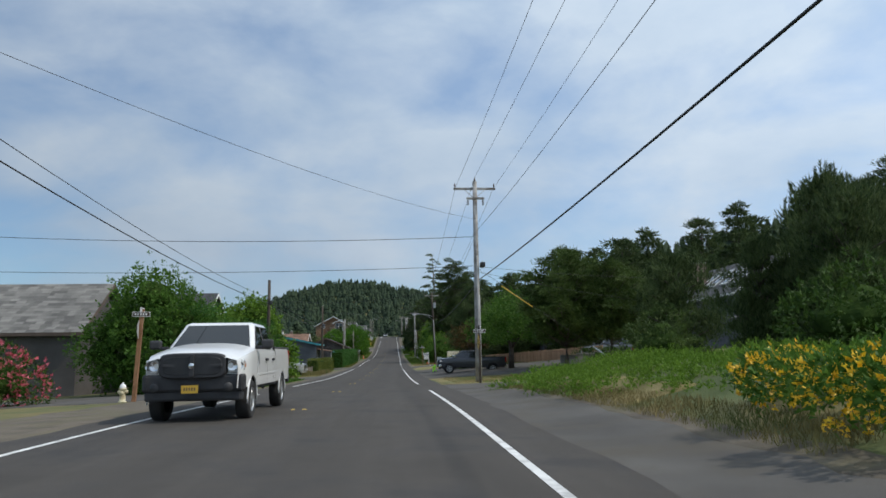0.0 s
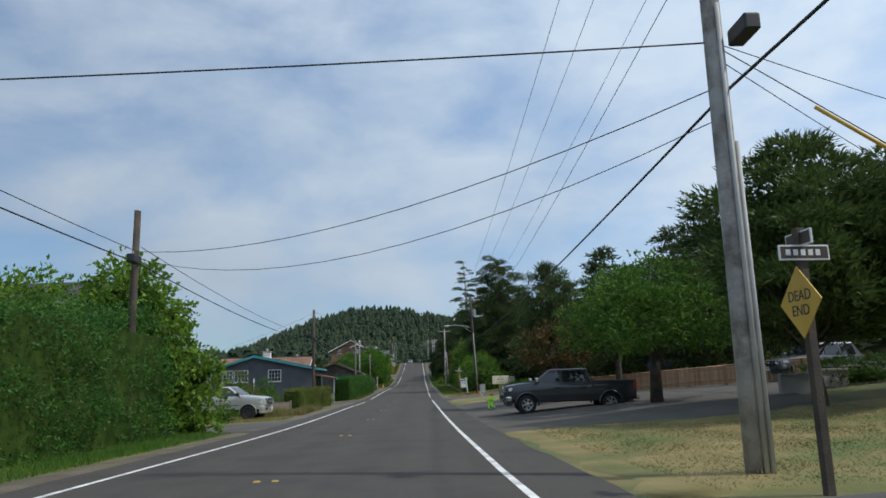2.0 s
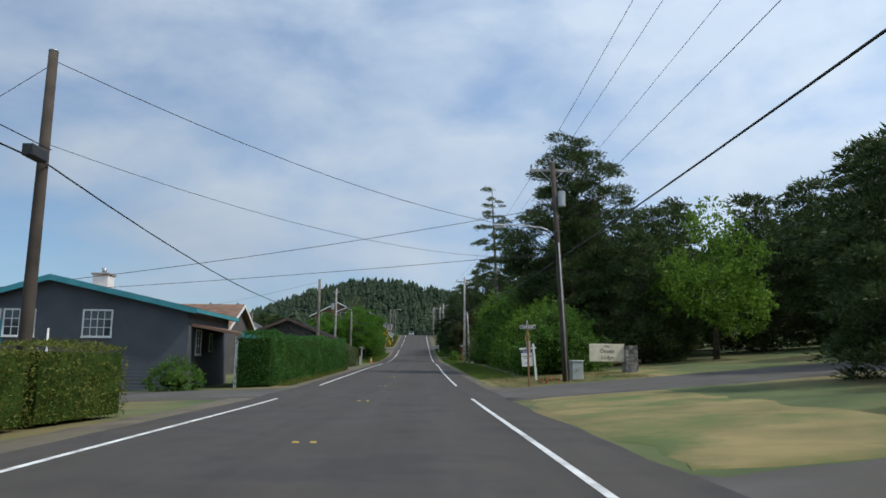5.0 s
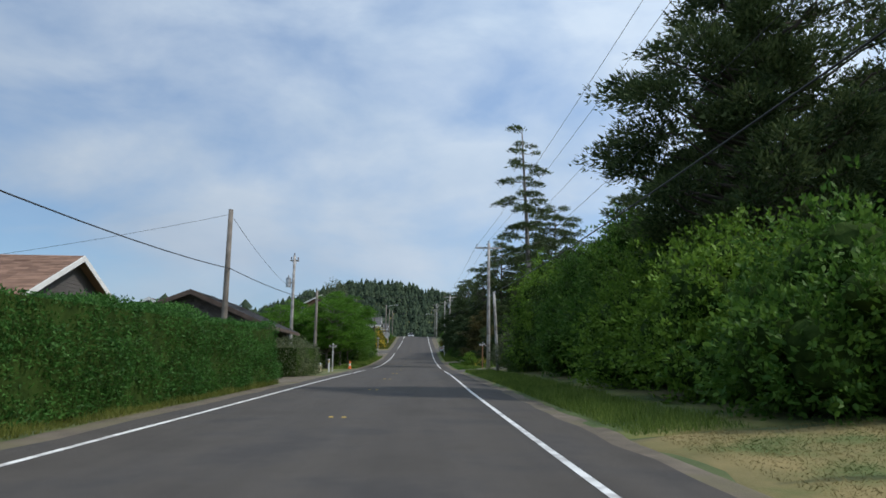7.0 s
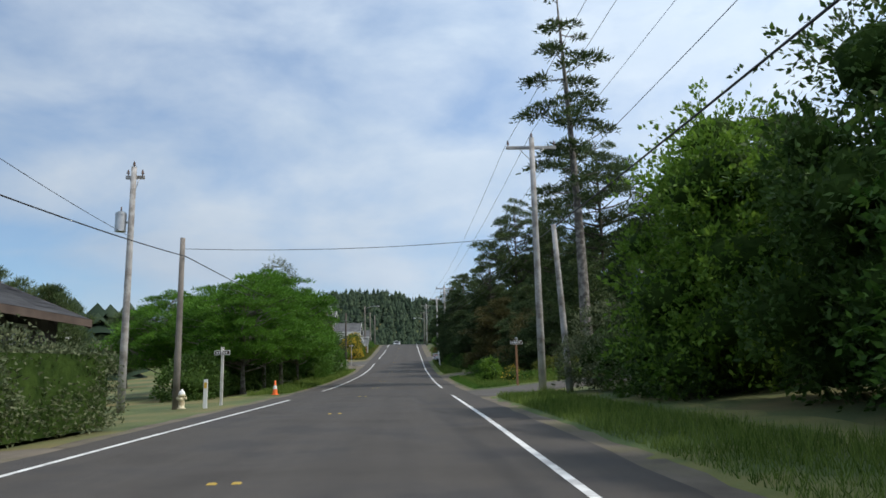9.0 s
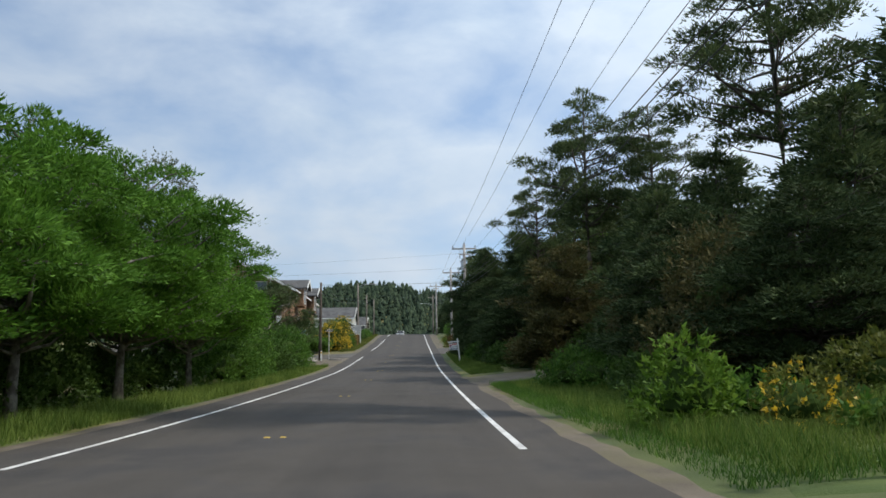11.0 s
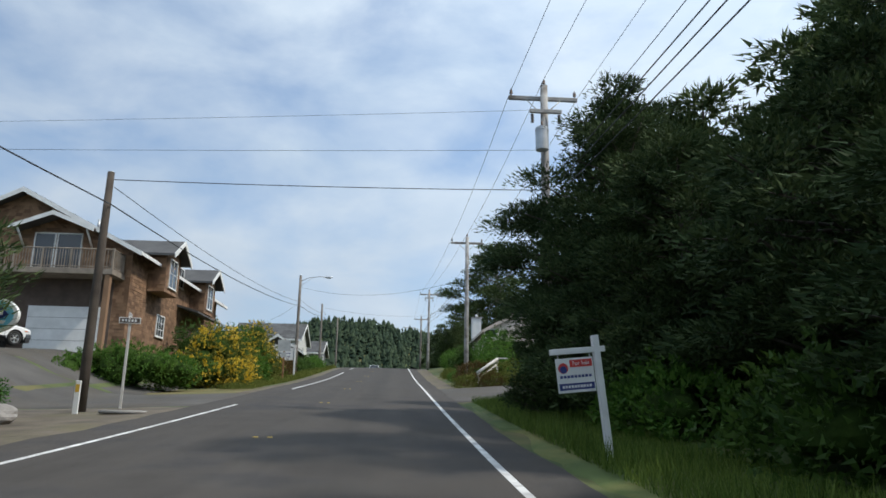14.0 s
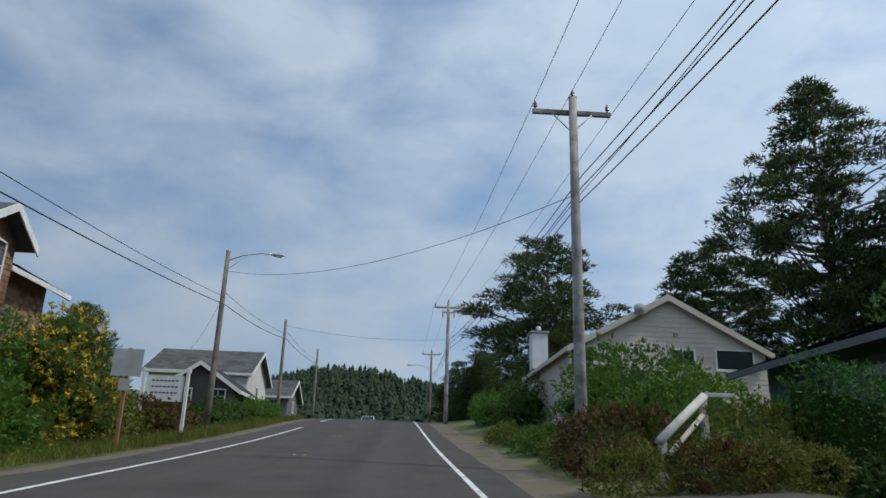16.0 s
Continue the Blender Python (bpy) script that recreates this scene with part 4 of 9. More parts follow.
put(pineY, 16.9, 32.2, 0.92, 0.88, 100)
put(spruceL, 14.4, 46.5, 0.86, 0.98, 40)
put(spruceL, 17.6, 46.0, 0.85, 0.85, 160)
put(pineD, 9.6, 65.8, 0.78, 0.93, 130)
for i, (x, y, k, rz) in enumerate(((14.5, 72, 0.72, 0), (18, 80, 0.68, 60), (15.5, 90, 0.56, 120), (21, 70, 0.9, 180), (24, 84, 0.95, 240), (28, 74, 1.0, 300), (30, 92, 1.05, 20), (24, 98, 0.9, 80),
                                   (34, 82, 1.1, 140), (31, 105, 1.0, 200), (36, 96, 1.15, 260), (27, 122, 0.95, 320), (33, 118, 1.1, 50), (21, 128, 1.0, 110), (26, 136, 1.1, 170), (18.5, 135, 0.9, 230),
                                   (40, 70, 1.1, 290), (43, 86, 1.2, 350), (40, 112, 1.2, 40), (36, 130, 1.15, 100))):
    put((spruceA, spruceB)[i % 2], x, y, k, rz=rz, group="spruces behind the gardens")
put(oldSpruce, 12.9, 122.0, 0.86, 1.0, 75)
put(spruceB, 26.0, 146.0, 1.0, 1.0, 30)
put(spruceB, 15.5, 128.0, 0.8, 0.85, 75)
put(spruceB, 13.2, 139.0, 0.72, 0.8, 175)
put(spruceB, 16.8, 133.5, 1.1, 1.15, 255)
put(spruceB, 16.5, 117.5, 0.72, 0.72, 10)
put(spruceS, 12.5, 172.0, 0.96, 0.97, 15)
for x, y, k, rz in ((20.0, 160.0, 0.9, 140), (23, 170, 1.0, 200), (13.5, 150.0, 0.66, 280), (17.5, 146.0, 0.8, 330), (20.5, 182.0, 0.95, 30), (27, 180, 1.05, 90), (26, 152, 0.95, 150), (32, 165, 1.1, 210)):
    put(spruceB, x, y, k, rz=rz, group="spruces round the bend")
put(spruceA, 10.8, 183.5, 0.52, 0.5, 20)
put(spruceB, 12.5, 188.0, 0.62, 0.62, 100)
put(pineT, 11.4, 212.3, 0.48, 0.74, 40)
put(pineT, 18.4, 188.5, 0.8, 1.0, 190)
put(pineT, 13.2, 203.4, 0.66, 0.90, 60)
put(pineT, 16.6, 200.5, 0.56, 0.80, 150)
put(spruceB, 17.8, 206.5, 0.75, 0.85, 95)
put(spruceB, 15.6, 209.0, 0.62, 0.78, 310)
put(spruceB, 15.2, 203.0, 0.62, 0.6, 280)
put(spruceB, 18.5, 197.0, 0.65, 0.62, 200)
put(spruceB, 23.5, 184.0, 1.0, 1.1, 260)
put(spruceB, 14.5, 194.0, 0.52, 0.5, 20)
put(spruceB, 13.6, 176.5, 0.6, 0.6, 20)
put(firBrown, 10.4, 197.6, 0.92, 0.86, 30)
for x, y, k, kz, rz in ((12.5, 218.0, 0.7, 0.75, 300), (12.8, 225.0, 0.8, 0.85, 45), (12.6, 206.0, 0.62, 0.62, 100), (16.0, 190.0, 0.7, 0.75, 10)):
    put(spruceB, x, y, k, kz, rz, group="dark roadside spruces")
for x, y, k, kz, rz in ((16.5, 222.0, 0.95, 1.0, 45), (20.0, 228.0, 1.0, 1.05, 100), (23.0, 240.0, 1.05, 1.1, 150), (20.5, 274.0, 0.7, 0.75, 20), (33.0, 246.0, 1.2, 1.2, 60), (35, 232, 1.2, 1.2, 30), (30, 218, 1.15, 1.15, 80), (26, 196, 1.0, 1.0, 130)):
    put((spruceA, spruceB)[int(y) % 2], x, y, k, kz, rz, group="tall spruces behind the houses")
for x, y, k, kz, rz in ((30.5, 274.0, 0.92, 1.06, 20), (36.5, 268.0, 1.0, 0.94, 120), (27.0, 283.0, 0.60, 0.62, 220), (36.0, 255.0, 0.9, 0.85, 310)):
    put(domeSpruce, x, y, k, kz, rz, group="tall spruces behind the houses")
put(windSpruce, 13.9, 286.3, 1.0, 1.0, 0)
put(spruceA, 17.5, 296.0, 0.8, 0.7, 70)
for x, y, k in ((9.5, 298, 0.5), (11, 306, 0.6), (9.0, 314, 0.6), (14, 310, 0.8), (8.0, 290, 0.35)):
    put(spruceB, x, y, k, k, y * 7, group="spruces at the crest")
for x, y, k, rz in ((44, 53, 0.86, 10), (49, 61, 1.0, 70), (45, 66, 0.95, 130), (54, 57, 1.0, 190), (51, 72, 1.1, 250), (47, 80, 1.05, 310), (57, 67, 1.15, 40), (42, 62, 0.8, 100)):
    put((spruceA, spruceB)[int(x) % 2], x, y, k, rz=rz, group="spruces on the slope")
for x, y, k, kz, rz in ((8.7, 207.4, 0.80, 0.66, 10), (9.7, 212.2, 0.85, 0.78, 130), (8.3, 216.8, 0.75, 0.74, 250), (12.2, 214.5, 0.9, 0.98, 70), (11.6, 226.0, 0.9, 1.2, 310)):
    put(darkSpruce, x, y, k, kz, rz, group="dark roadside spruces")
# the first two are added to cast shade on the verge
for x, y, k, kz, rz in ((10.6, 173.6, 0.72, 0.52, 40), (10.4, 179.6, 0.75, 0.6, 160), (6.35, 221.1, 0.33, 0.54, 75)):
    put(darkSpruce, x, y, k, kz, rz, group="dark roadside spruces")
for x, y, k, kz, rz in ((-7.9, 170.2, 0.74, 0.80, 20), (-8.0, 176.3, 0.76, 0.94, 140), (-8.0, 182.6, 0.78, 1.0, 260), (-7.8, 189.4, 0.72, 0.9, 60), (-13.2, 174.5, 0.8, 0.78, 200), (-13.2, 182.5, 0.8, 0.9, 310)):
    put(shoreTree, x, y, k, kz, rz, group="roadside trees")
put(nearSpruce, 8.1, 220.2, 0.9, 1.0, 190)
# left side
put(pineY, -13.6, 212.2, 1.15, 1.12, 30)
put(pineD, -9.7, 217.2, 1.0, 0.78, 100)
put(pineD, -12.0, 215.4, 0.9, 0.80, 220)
put(pineY, -13.8, 207.0, 0.9, 0.85, 200)
for x, y, k in ((-27, 98, 0.62), (-31, 116, 0.7), (-26, 140, 0.62), (-21, 118, 0.5), (-33, 86, 0.55), (-24, 152, 0.66), (-17, 161, 0.6), (-22, 176, 0.7), (-14, 160, 0.5), (-26, 200, 0.7), (-20, 280, 0.55), (-24, 292, 0.6), (-16, 295, 0.5)):
    put(pineD, x, y, k * 1.3, k * 1.25, x * 31, group="pines behind the houses")

for m_ in (oldSpruce, domeSpruce, windSpruce, pineT, nearSpruce, shoreTree, spruceA, spruceB, spruceL, firBrown, darkSpruce, pineD, pineY, spruceS):
    drop_master(m_)

# -- broad-leaved trees and bushes --
broadleaf("maple_tree", "leafy green tree with pale new shoots", 11.4, 53.2, 5.9, 3.9, 3.4, M["leaf_mid"], 31, z0=2.3, n=30, per_area=70, size=0.16, trunk=0.2)
broadleaf("alder_tree", "fresh green alder before dark spruces", 20.5, 115.0, 10.2, 3.8, 3.6, M["leaf_bright"], 32, z0=2.0, n=26, per_area=26, size=0.24, r0=0.9, r1=1.6)
broadleaf("garden_tree", "tall light-stemmed garden tree", -15.6, 74.5, 7.2, 2.8, 2.6, M["leaf_mid"], 33, z0=1.6, n=18, per_area=30, size=0.17, bark="bark_grey")
bush("garden_tree", "light green leafy tree beside a pole", "tree", heap(-9.1, 51.4, 3.5, 3.0, 6.5, 40, 34, 0.7, 1.2), M["leaf_bright"], 70, 0.21, 34, aspect=0.6, up=-0.1, rough=0.35)
bush("garden_tree", "mid-green leafy tree behind the tall hedge", "tree", heap(-12.4, 43.0, 2.6, 3.6, 5.6, 28, 35, 0.8, 1.3), M["leaf_mid"], 60, 0.2, 35, rough=0.35)
broadleaf("willow_tree", "grey-brown half-bare tree top", -9.8, 190.5, 10.6, 2.1, 2.4, M["leaf_grey"], 35, z0=5.4, n=18, per_area=75, size=0.11)
broadleaf("maple_tree", "low tree with rusty autumn leaves", 9.4, 63.6, 4.3, 2.1, 1.9, M["leaf_brown"], 36, z0=2.3, n=14, per_area=60, size=0.14)
broadleaf("garden_tree", "round green tree on the hillside garden", 19.0, 250.5, 5.0, 2.6, 2.6, M["leaf_mid"], 37, z0=1.0, n=14, per_area=34, size=0.16)
broadleaf("cherry_tree", "pale green tree by the drive", 13.5, 66.0, 7.5, 2.6, 2.6, M["leaf_mid"], 38, z0=2.4, n=16, per_area=34, size=0.17)

bush("laurel_tree", "large round green laurel tree at the corner", "tree", heap(-10.9, 33.8, 3.9, 3.0, 6.5, 26, 41, 1.0, 1.7), M["leaf_mid"], 95, 0.17, 41, up=0.1, rough=0.3)
for i, (y, h) in enumerate(((37.5, 4.7), (43.6, 5.2), (47.6, 5.5))):
    bush("garden_tree", "light green leafy tree above a dark hedge", "tree", heap(-10.6, y, 2.1, 3.2, h, 30, 441 + i, 0.6, 1.1), M["leaf_bright"], 70, 0.17, 441 + i, rough=0.35, group="trees behind the tall hedge")
bush("rhododendron_bush", "rhododendron bush covered in pink flowers", "bush", heap(-13.4, 24.0, 1.8, 1.6, 2.4, 8, 42, 0.7, 1.0), M["leaf_dark"], 70, 0.14, 42, flowers=((M["petal_pink"], 0.5, 0.11),))
hedge("overgrown_hedge", "tall overgrown dark green hedge beside the road", -8.4, 32.0, -7.8, 48.8, 2.2, 3.45, M["hedge"], 43, 300, 0.09, 0.16, 0.22)
hedge("clipped_hedge", "square clipped yellowish hedge before a house", -7.1, 74.9, -6.6, 83.0, 1.2, 1.45, M["leaf_olive"], 44, 420, 0.06, 0.04, 0.03)
hedge("clipped_hedge", "square clipped green hedge block", -6.6, 83.2, -6.2, 86.4, 1.2, 1.5, M["leaf_olive"], 45, 420, 0.06, 0.04, 0.03)
hedge("long_hedge", "long dense clipped green hedge along the road", -6.6, 103.5, -5.75, 129.8, 1.7, 2.35, M["hedge"], 46, 520, 0.075, 0.06, 0.06)
hedge("low_hedge", "low clipped green hedge by a drive", -7.0, 131.0, -6.7, 138.5, 1.0, 0.8, M["hedge"], 47, 350, 0.07)
hedge("flowering_bush", "rounded clipped pale green bush with faint blossom", -6.9, 140.4, -6.5, 145.8, 2.3, 1.75, M["leaf_grey"], 48, 320, 0.085, 0.12, 0.10)
# dark bushes added to stand in for the shade beneath the canopies
for i, (y, h) in enumerate(((167.0, 3.0), (171.5, 3.4), (176.0, 3.6), (180.5, 3.6), (185.0, 3.4), (189.5, 3.2))):
    bush("salal_bush", "added dark bush in place of shade beneath roadside trees", "bush", heap(-9.6, y, 1.9, 2.8, h * 0.8, 16, 561 + i, 0.7, 1.1), M["leaf_dark"], 70, 0.15, 561 + i, group="undergrowth beneath the trees")
for i, (x, y, rx, ry, h, m_) in enumerate(((-8.2, 197.0, 2.6, 3.2, 4.9, "leaf_mid"), (-6.9, 193.0, 1.4, 3.4, 2.2, "leaf_mid"), (-6.9, 202.0, 1.6, 2.0, 1.9, "leaf_dark"), (-8.2, 212.6, 2.0, 2.2, 3.2, "leaf_dark"), (-9.8, 208.5, 2.0, 2.2, 3.2, "leaf_dark"), (-6.8, 207.2, 1.9, 2.0, 2.9, "leaf_mid"), (-10.5, 203.0, 2.4, 2.6, 4.6, "leaf_dark"))):
    bush("roadside_bush", "thick green bush on the verge", "bush", heap(x, y, rx, ry, h, 14, 61 + i, 0.7, 1.2), M[m_], 85, 0.14, 61 + i, group="bushes on the verge")
hedge("mounded_hedge", "dense dark green mounded hedge before a house", 9.5, 241.9, 11.9, 242.7, 2.0, 1.9, M["hedge"], 72, 420, 0.07, 0.14, 0.16)
bush("clipped_bush", "low spreading green bush at the street corner", "bush", heap(-10.8, 236.5, 3.7, 2.3, 2.0, 30, 71, 0.6, 0.95), M["leaf_mid"], 120, 0.11, 71)
bush("yellow_bush", "yellow-leaved bush in full colour", "bush", heap(-7.9, 242.0, 2.2, 3.2, 3.4, 26, 72, 0.6, 1.1), M["leaf_olive"], 90, 0.11, 72, flowers=((M["petal_yellow"], 0.5, 0.10),))
bush("yellow_bush", "small bright yellow shrub beside the road", "bush", heap(-6.2, 240.3, 0.9, 1.2, 1.4, 6, 73, 0.45, 0.6), M["leaf_olive"], 110, 0.09, 73, flowers=((M["petal_yellow"], 0.9, 0.09),))
for i, (x, y, rx, ry, h, m_) in enumerate(((-8.4, 248.2, 1.9, 2.8, 3.6, "leaf_mid"), (-6.9, 245.2, 1.3, 1.9, 2.2, "leaf_mid"), (-7.2, 253.0, 1.4, 2.6, 2.2, "leaf_olive"), (-7.2, 259.0, 1.4, 3.4, 1.7, "leaf_brown"), (-7.0, 267.0, 1.2, 4.5, 1.3, "leaf_dark"), (-6.6, 276.0, 1.0, 4.5, 1.2, "leaf_mid"), (-11.0, 247.5, 1.8, 1.8, 3.4, "leaf_dark"))):
    bush("garden_bush", "mixed green garden bush above the road", "bush", heap(x, y, rx, ry, h, 13, 81 + i, 0.6, 1.0), M[m_], 85, 0.13, 81 + i, group="bushes along the garden bank")
for i, (x, y, rx, ry, h, m_) in enumerate(((9.8, 112.8, 2.6, 3.2, 4.0, "leaf_mid"), (9.8, 118.0, 2.8, 3.2, 4.6, "leaf_bright"), (9.6, 123.5, 2.8, 3.2, 5.0, "leaf_bright"), (10.2, 129.5, 2.8, 3.4, 7.0, "leaf_mid"), (9.8, 135.5, 2.8, 3.4, 6.2, "leaf_mid"), (10.4, 140.5, 2.8, 3.4, 7.2, "leaf_dark"), (9.6, 146.0, 2.6, 3.2, 7.4, "leaf_bright"))):
    bush("willow_bush", "tall willowy green bush beside the road", "bush", heap(x, y, rx, ry, h, 46, 91 + i, 0.5, 1.2), M[m_], 90, 0.16, 91 + i, aspect=0.52, up=0.25, rough=0.45, group="tall bushes beside the road")
for i, (x, y, rx, ry, h, m_) in enumerate(((8.6, 147.5, 2.2, 2.6, 3.4, "leaf_dark"), (8.4, 153.0, 1.8, 2.2, 3.0, "leaf_grey"), (6.2, 169.8, 0.78, 0.85, 1.5, "leaf_bright"), (8.4, 167.3, 1.2, 1.0, 0.5, "leaf_mid"), (10.2, 167.0, 1.5, 1.1, 0.6, "leaf_bright"), (12.2, 167.6, 1.6, 1.3, 0.75, "leaf_bright"), (14.6, 167.2, 1.8, 1.4, 0.8, "leaf_mid"), (10.6, 170.2, 1.9, 1.4, 1.2, "leaf_olive"), (14.0, 170.4, 2.0, 1.5, 1.3, "leaf_olive"), (7.6, 170.2, 0.9, 1.2, 0.7, "leaf_mid"), (7.0, 173.0, 0.9, 1.6, 0.8, "leaf_dark"), (7.9, 176.4, 1.3, 2.0, 1.2, "leaf_dark"), (7.0, 181.0, 1.3, 2.2, 1.3, "leaf_mid"), (7.6, 185.0, 1.2, 2.0, 1.2, "leaf_dark"), (9.6, 176.0, 3.0, 3.0, 4.2, "needle_brown"), (10.6, 181.0, 3.0, 3.0, 5.0, "needle_brown"))):
    bush("bramble_bush", "sprawling green bramble at the wood edge", "bush", heap(x, y, rx, ry, h, 18, 111 + i, min(0.6, 0.4 * rx, 0.35 * h), min(1.1, 0.55 * rx, 0.6 * h)), M[m_], 100, 0.12, 111 + i, group="brambles at the junction")
bush("yellow_broom", "broom with a few yellow flowers", "bush", heap(7.3, 168.4, 0.8, 0.8, 0.9, 6, 121, 0.3, 0.45), M["leaf_olive"], 120, 0.08, 121, flowers=((M["petal_yellow"], 0.3, 0.06),))
for i, (x, y, rx, ry, h, m_) in enumerate(((8.2, 246.6, 1.7, 1.6, 1.6, "leaf_mid"), (8.9, 250.0, 2.2, 3.2, 2.6, "leaf_mid"), (9.6, 256.0, 2.2, 3.6, 3.0, "leaf_mid"), (8.2, 264.0, 1.6, 4.0, 2.4, "leaf_dark"), (7.6, 273.0, 1.4, 4.5, 1.9, "leaf_mid"), (11.0, 250.4, 1.3, 1.6, 1.4, "leaf_bright"), (10.9, 244.6, 1.9, 1.9, 2.1, "leaf_dark"), (6.9, 245.4, 1.2, 1.5, 0.9, "leaf_brown"), (8.8, 243.2, 1.5, 1.2, 1.1, "leaf_olive"), (10.4, 240.8, 1.6, 1.2, 1.5, "leaf_dark"), (11.6, 242.6, 1.3, 1.3, 2.0, "leaf_dark"))):
    bush("garden_shrub", "rounded evergreen shrub on the garden slope", "bush", heap(x, y, rx, ry, h, 13, 131 + i, 0.5, 0.95), M[m_], 95, 0.12, 131 + i, group="shrubs on the garden slope")
# the bank at the start: ground cover and a bank of yellow daisies
bush("groundcover", "bright green creeping ground cover on the bank", "plant", [(x, y, float(land(x, y)) - 0.05, 1.3, 1.5, 0.42) for x, y in ((6.9, 22.0), (8.0, 20.5), (9.2, 22.2), (7.4, 18.0), (8.9, 17.6), (10.4, 19.4), (7.0, 15.4), (8.3, 14.2), (9.8, 14.9), (7.3, 12.2), (8.8, 11.4), (9.6, 8.8), (11.0, 6.4), (10.8, 3.8), (8.4, 8.9), (11.6, 21.6), (10.6, 11.0))], M["leaf_bright"], 420, 0.06, 151, up=0.8, core=0.86)
for i, (x, y, rx, ry, h, m_) in enumerate(((7.4, 203.5, 1.2, 2.4, 1.6, "leaf_dark"), (8.6, 199.5, 1.6, 2.2, 2.2, "leaf_dark"), (7.2, 210.0, 1.1, 2.2, 1.5, "leaf_dark"), (11.8, 193.8, 2.2, 1.6, 2.6, "leaf_dark"), (13.8, 198.5, 2.2, 2.2, 3.0, "leaf_dark"), (6.9, 214.8, 0.9, 2.0, 1.4, "leaf_mid"))):
    bush("salal_bush", "low dark evergreen bush below the spruces", "bush", heap(x, y, rx, ry, h, 14, 331 + i, 0.45, 0.9), M[m_], 85, 0.13, 331 + i, group="bushes below the spruces")
bush("salal_bush", "dark undergrowth round a spruce trunk", "bush", heap(7.5, 220.4, 1.5, 1.8, 2.7, 18, 324, 0.4, 0.7), M["leaf_dark"], 110, 0.11, 324)
bush("roadside_bush", "pale green bush beneath a dark tree", "bush", heap(8.6, 229.0, 1.6, 1.6, 2.6, 20, 323, 0.4, 0.75), M["leaf_grey"], 110, 0.11, 323, flowers=((M["petal_white"], 0.06, 0.07),))
for i, (x, y, rx, ry, h, m_) in enumerate(((5.9, 241.5, 0.8, 0.6, 0.55, "leaf_olive"), (7.1, 241.2, 0.9, 0.7, 0.75, "leaf_brown"), (6.4, 243.6, 0.9, 1.6, 0.6, "leaf_brown"), (6.3, 247.6, 0.8, 1.8, 0.7, "leaf_olive"), (6.4, 252.0, 0.9, 2.2, 0.8, "leaf_mid"), (6.2, 257.0, 0.8, 2.6, 0.7, "leaf_olive"), (8.0, 241.4, 1.4, 1.0, 0.7, "leaf_olive"), (7.6, 246.8, 1.2, 1.6, 1.2, "leaf_mid"))):
    bush("groundcover", "low mounded ground cover on the garden bank", "plant", heap(x, y, rx, ry, h, 14, 461 + i, 0.3, 0.5), M[m_], 330, 0.065, 461 + i, group="ground cover on the garden bank")
bush("yellow_bush", "tall green bush with yellow upper leaves", "bush", heap(-7.6, 251.0, 1.6, 2.8, 4.0, 20, 471, 0.6, 1.0), M["leaf_olive"], 90, 0.12, 471, flowers=((M["petal_yellow"], 0.3, 0.10),))
bush("garden_shrub", "small leafy shrub on dry grass before a truck", "bush", heap(-7.9, 61.0, 0.55, 0.5, 0.95, 10, 481, 0.2, 0.36), M["leaf_mid"], 170, 0.10, 481)
bush("flower_bank", "dense bed of yellow daisy-like flowers", "plant", heap(8.0, 2.6, 1.9, 4.4, 0.5, 36, 152, 0.3, 0.45), M["leaf_mid"], 190, 0.09, 152, flowers=((M["petal_gold"], 0.62, 0.05),))
for i, (x, y, rx, ry, h, m_) in enumerate(((12.2, 21.8, 1.8, 1.8, 2.4, "needle_light"), (18.0, 38.0, 2.0, 1.6, 2.0, "leaf_dark"), (12.4, 10.4, 1.9, 2.0, 2.1, "leaf_dark"), (9.2, 67.6, 1.4, 1.6, 0.55, "leaf_dark"), (11.0, 65.6, 1.4, 1.4, 0.6, "leaf_dark"), (8.3, 72.5, 0.7, 0.7, 1.2, "leaf_mid"), (17.5, 50.5, 3.0, 0.9, 0.9, "leaf_dark"), (-10.5, 74.0, 1.6, 1.8, 1.9, "leaf_mid"), (-12.6, 71.6, 1.5, 1.5, 2.2, "leaf_olive"), (-9.0, 70.8, 1.0, 1.2, 1.0, "leaf_mid"), (-14.6, 80.0, 2.2, 2.0, 3.4, "leaf_olive"), (-12.3, 81.2, 2.0, 2.0, 3.2, "leaf_olive"), (-10.7, 83.0, 1.6, 1.8, 2.6, "leaf_mid"), (-17.0, 79.5, 2.0, 2.0, 3.0, "leaf_mid"), (-9.5, 101.5, 1.2, 1.4, 1.4, "leaf_mid"))):
    bush("garden_bush", "leafy green garden bush by a house", "bush", heap(x, y, rx, ry, h, 16, 161 + i, 0.4, 0.8), M[m_], 95, 0.11, 161 + i, group="garden bushes")


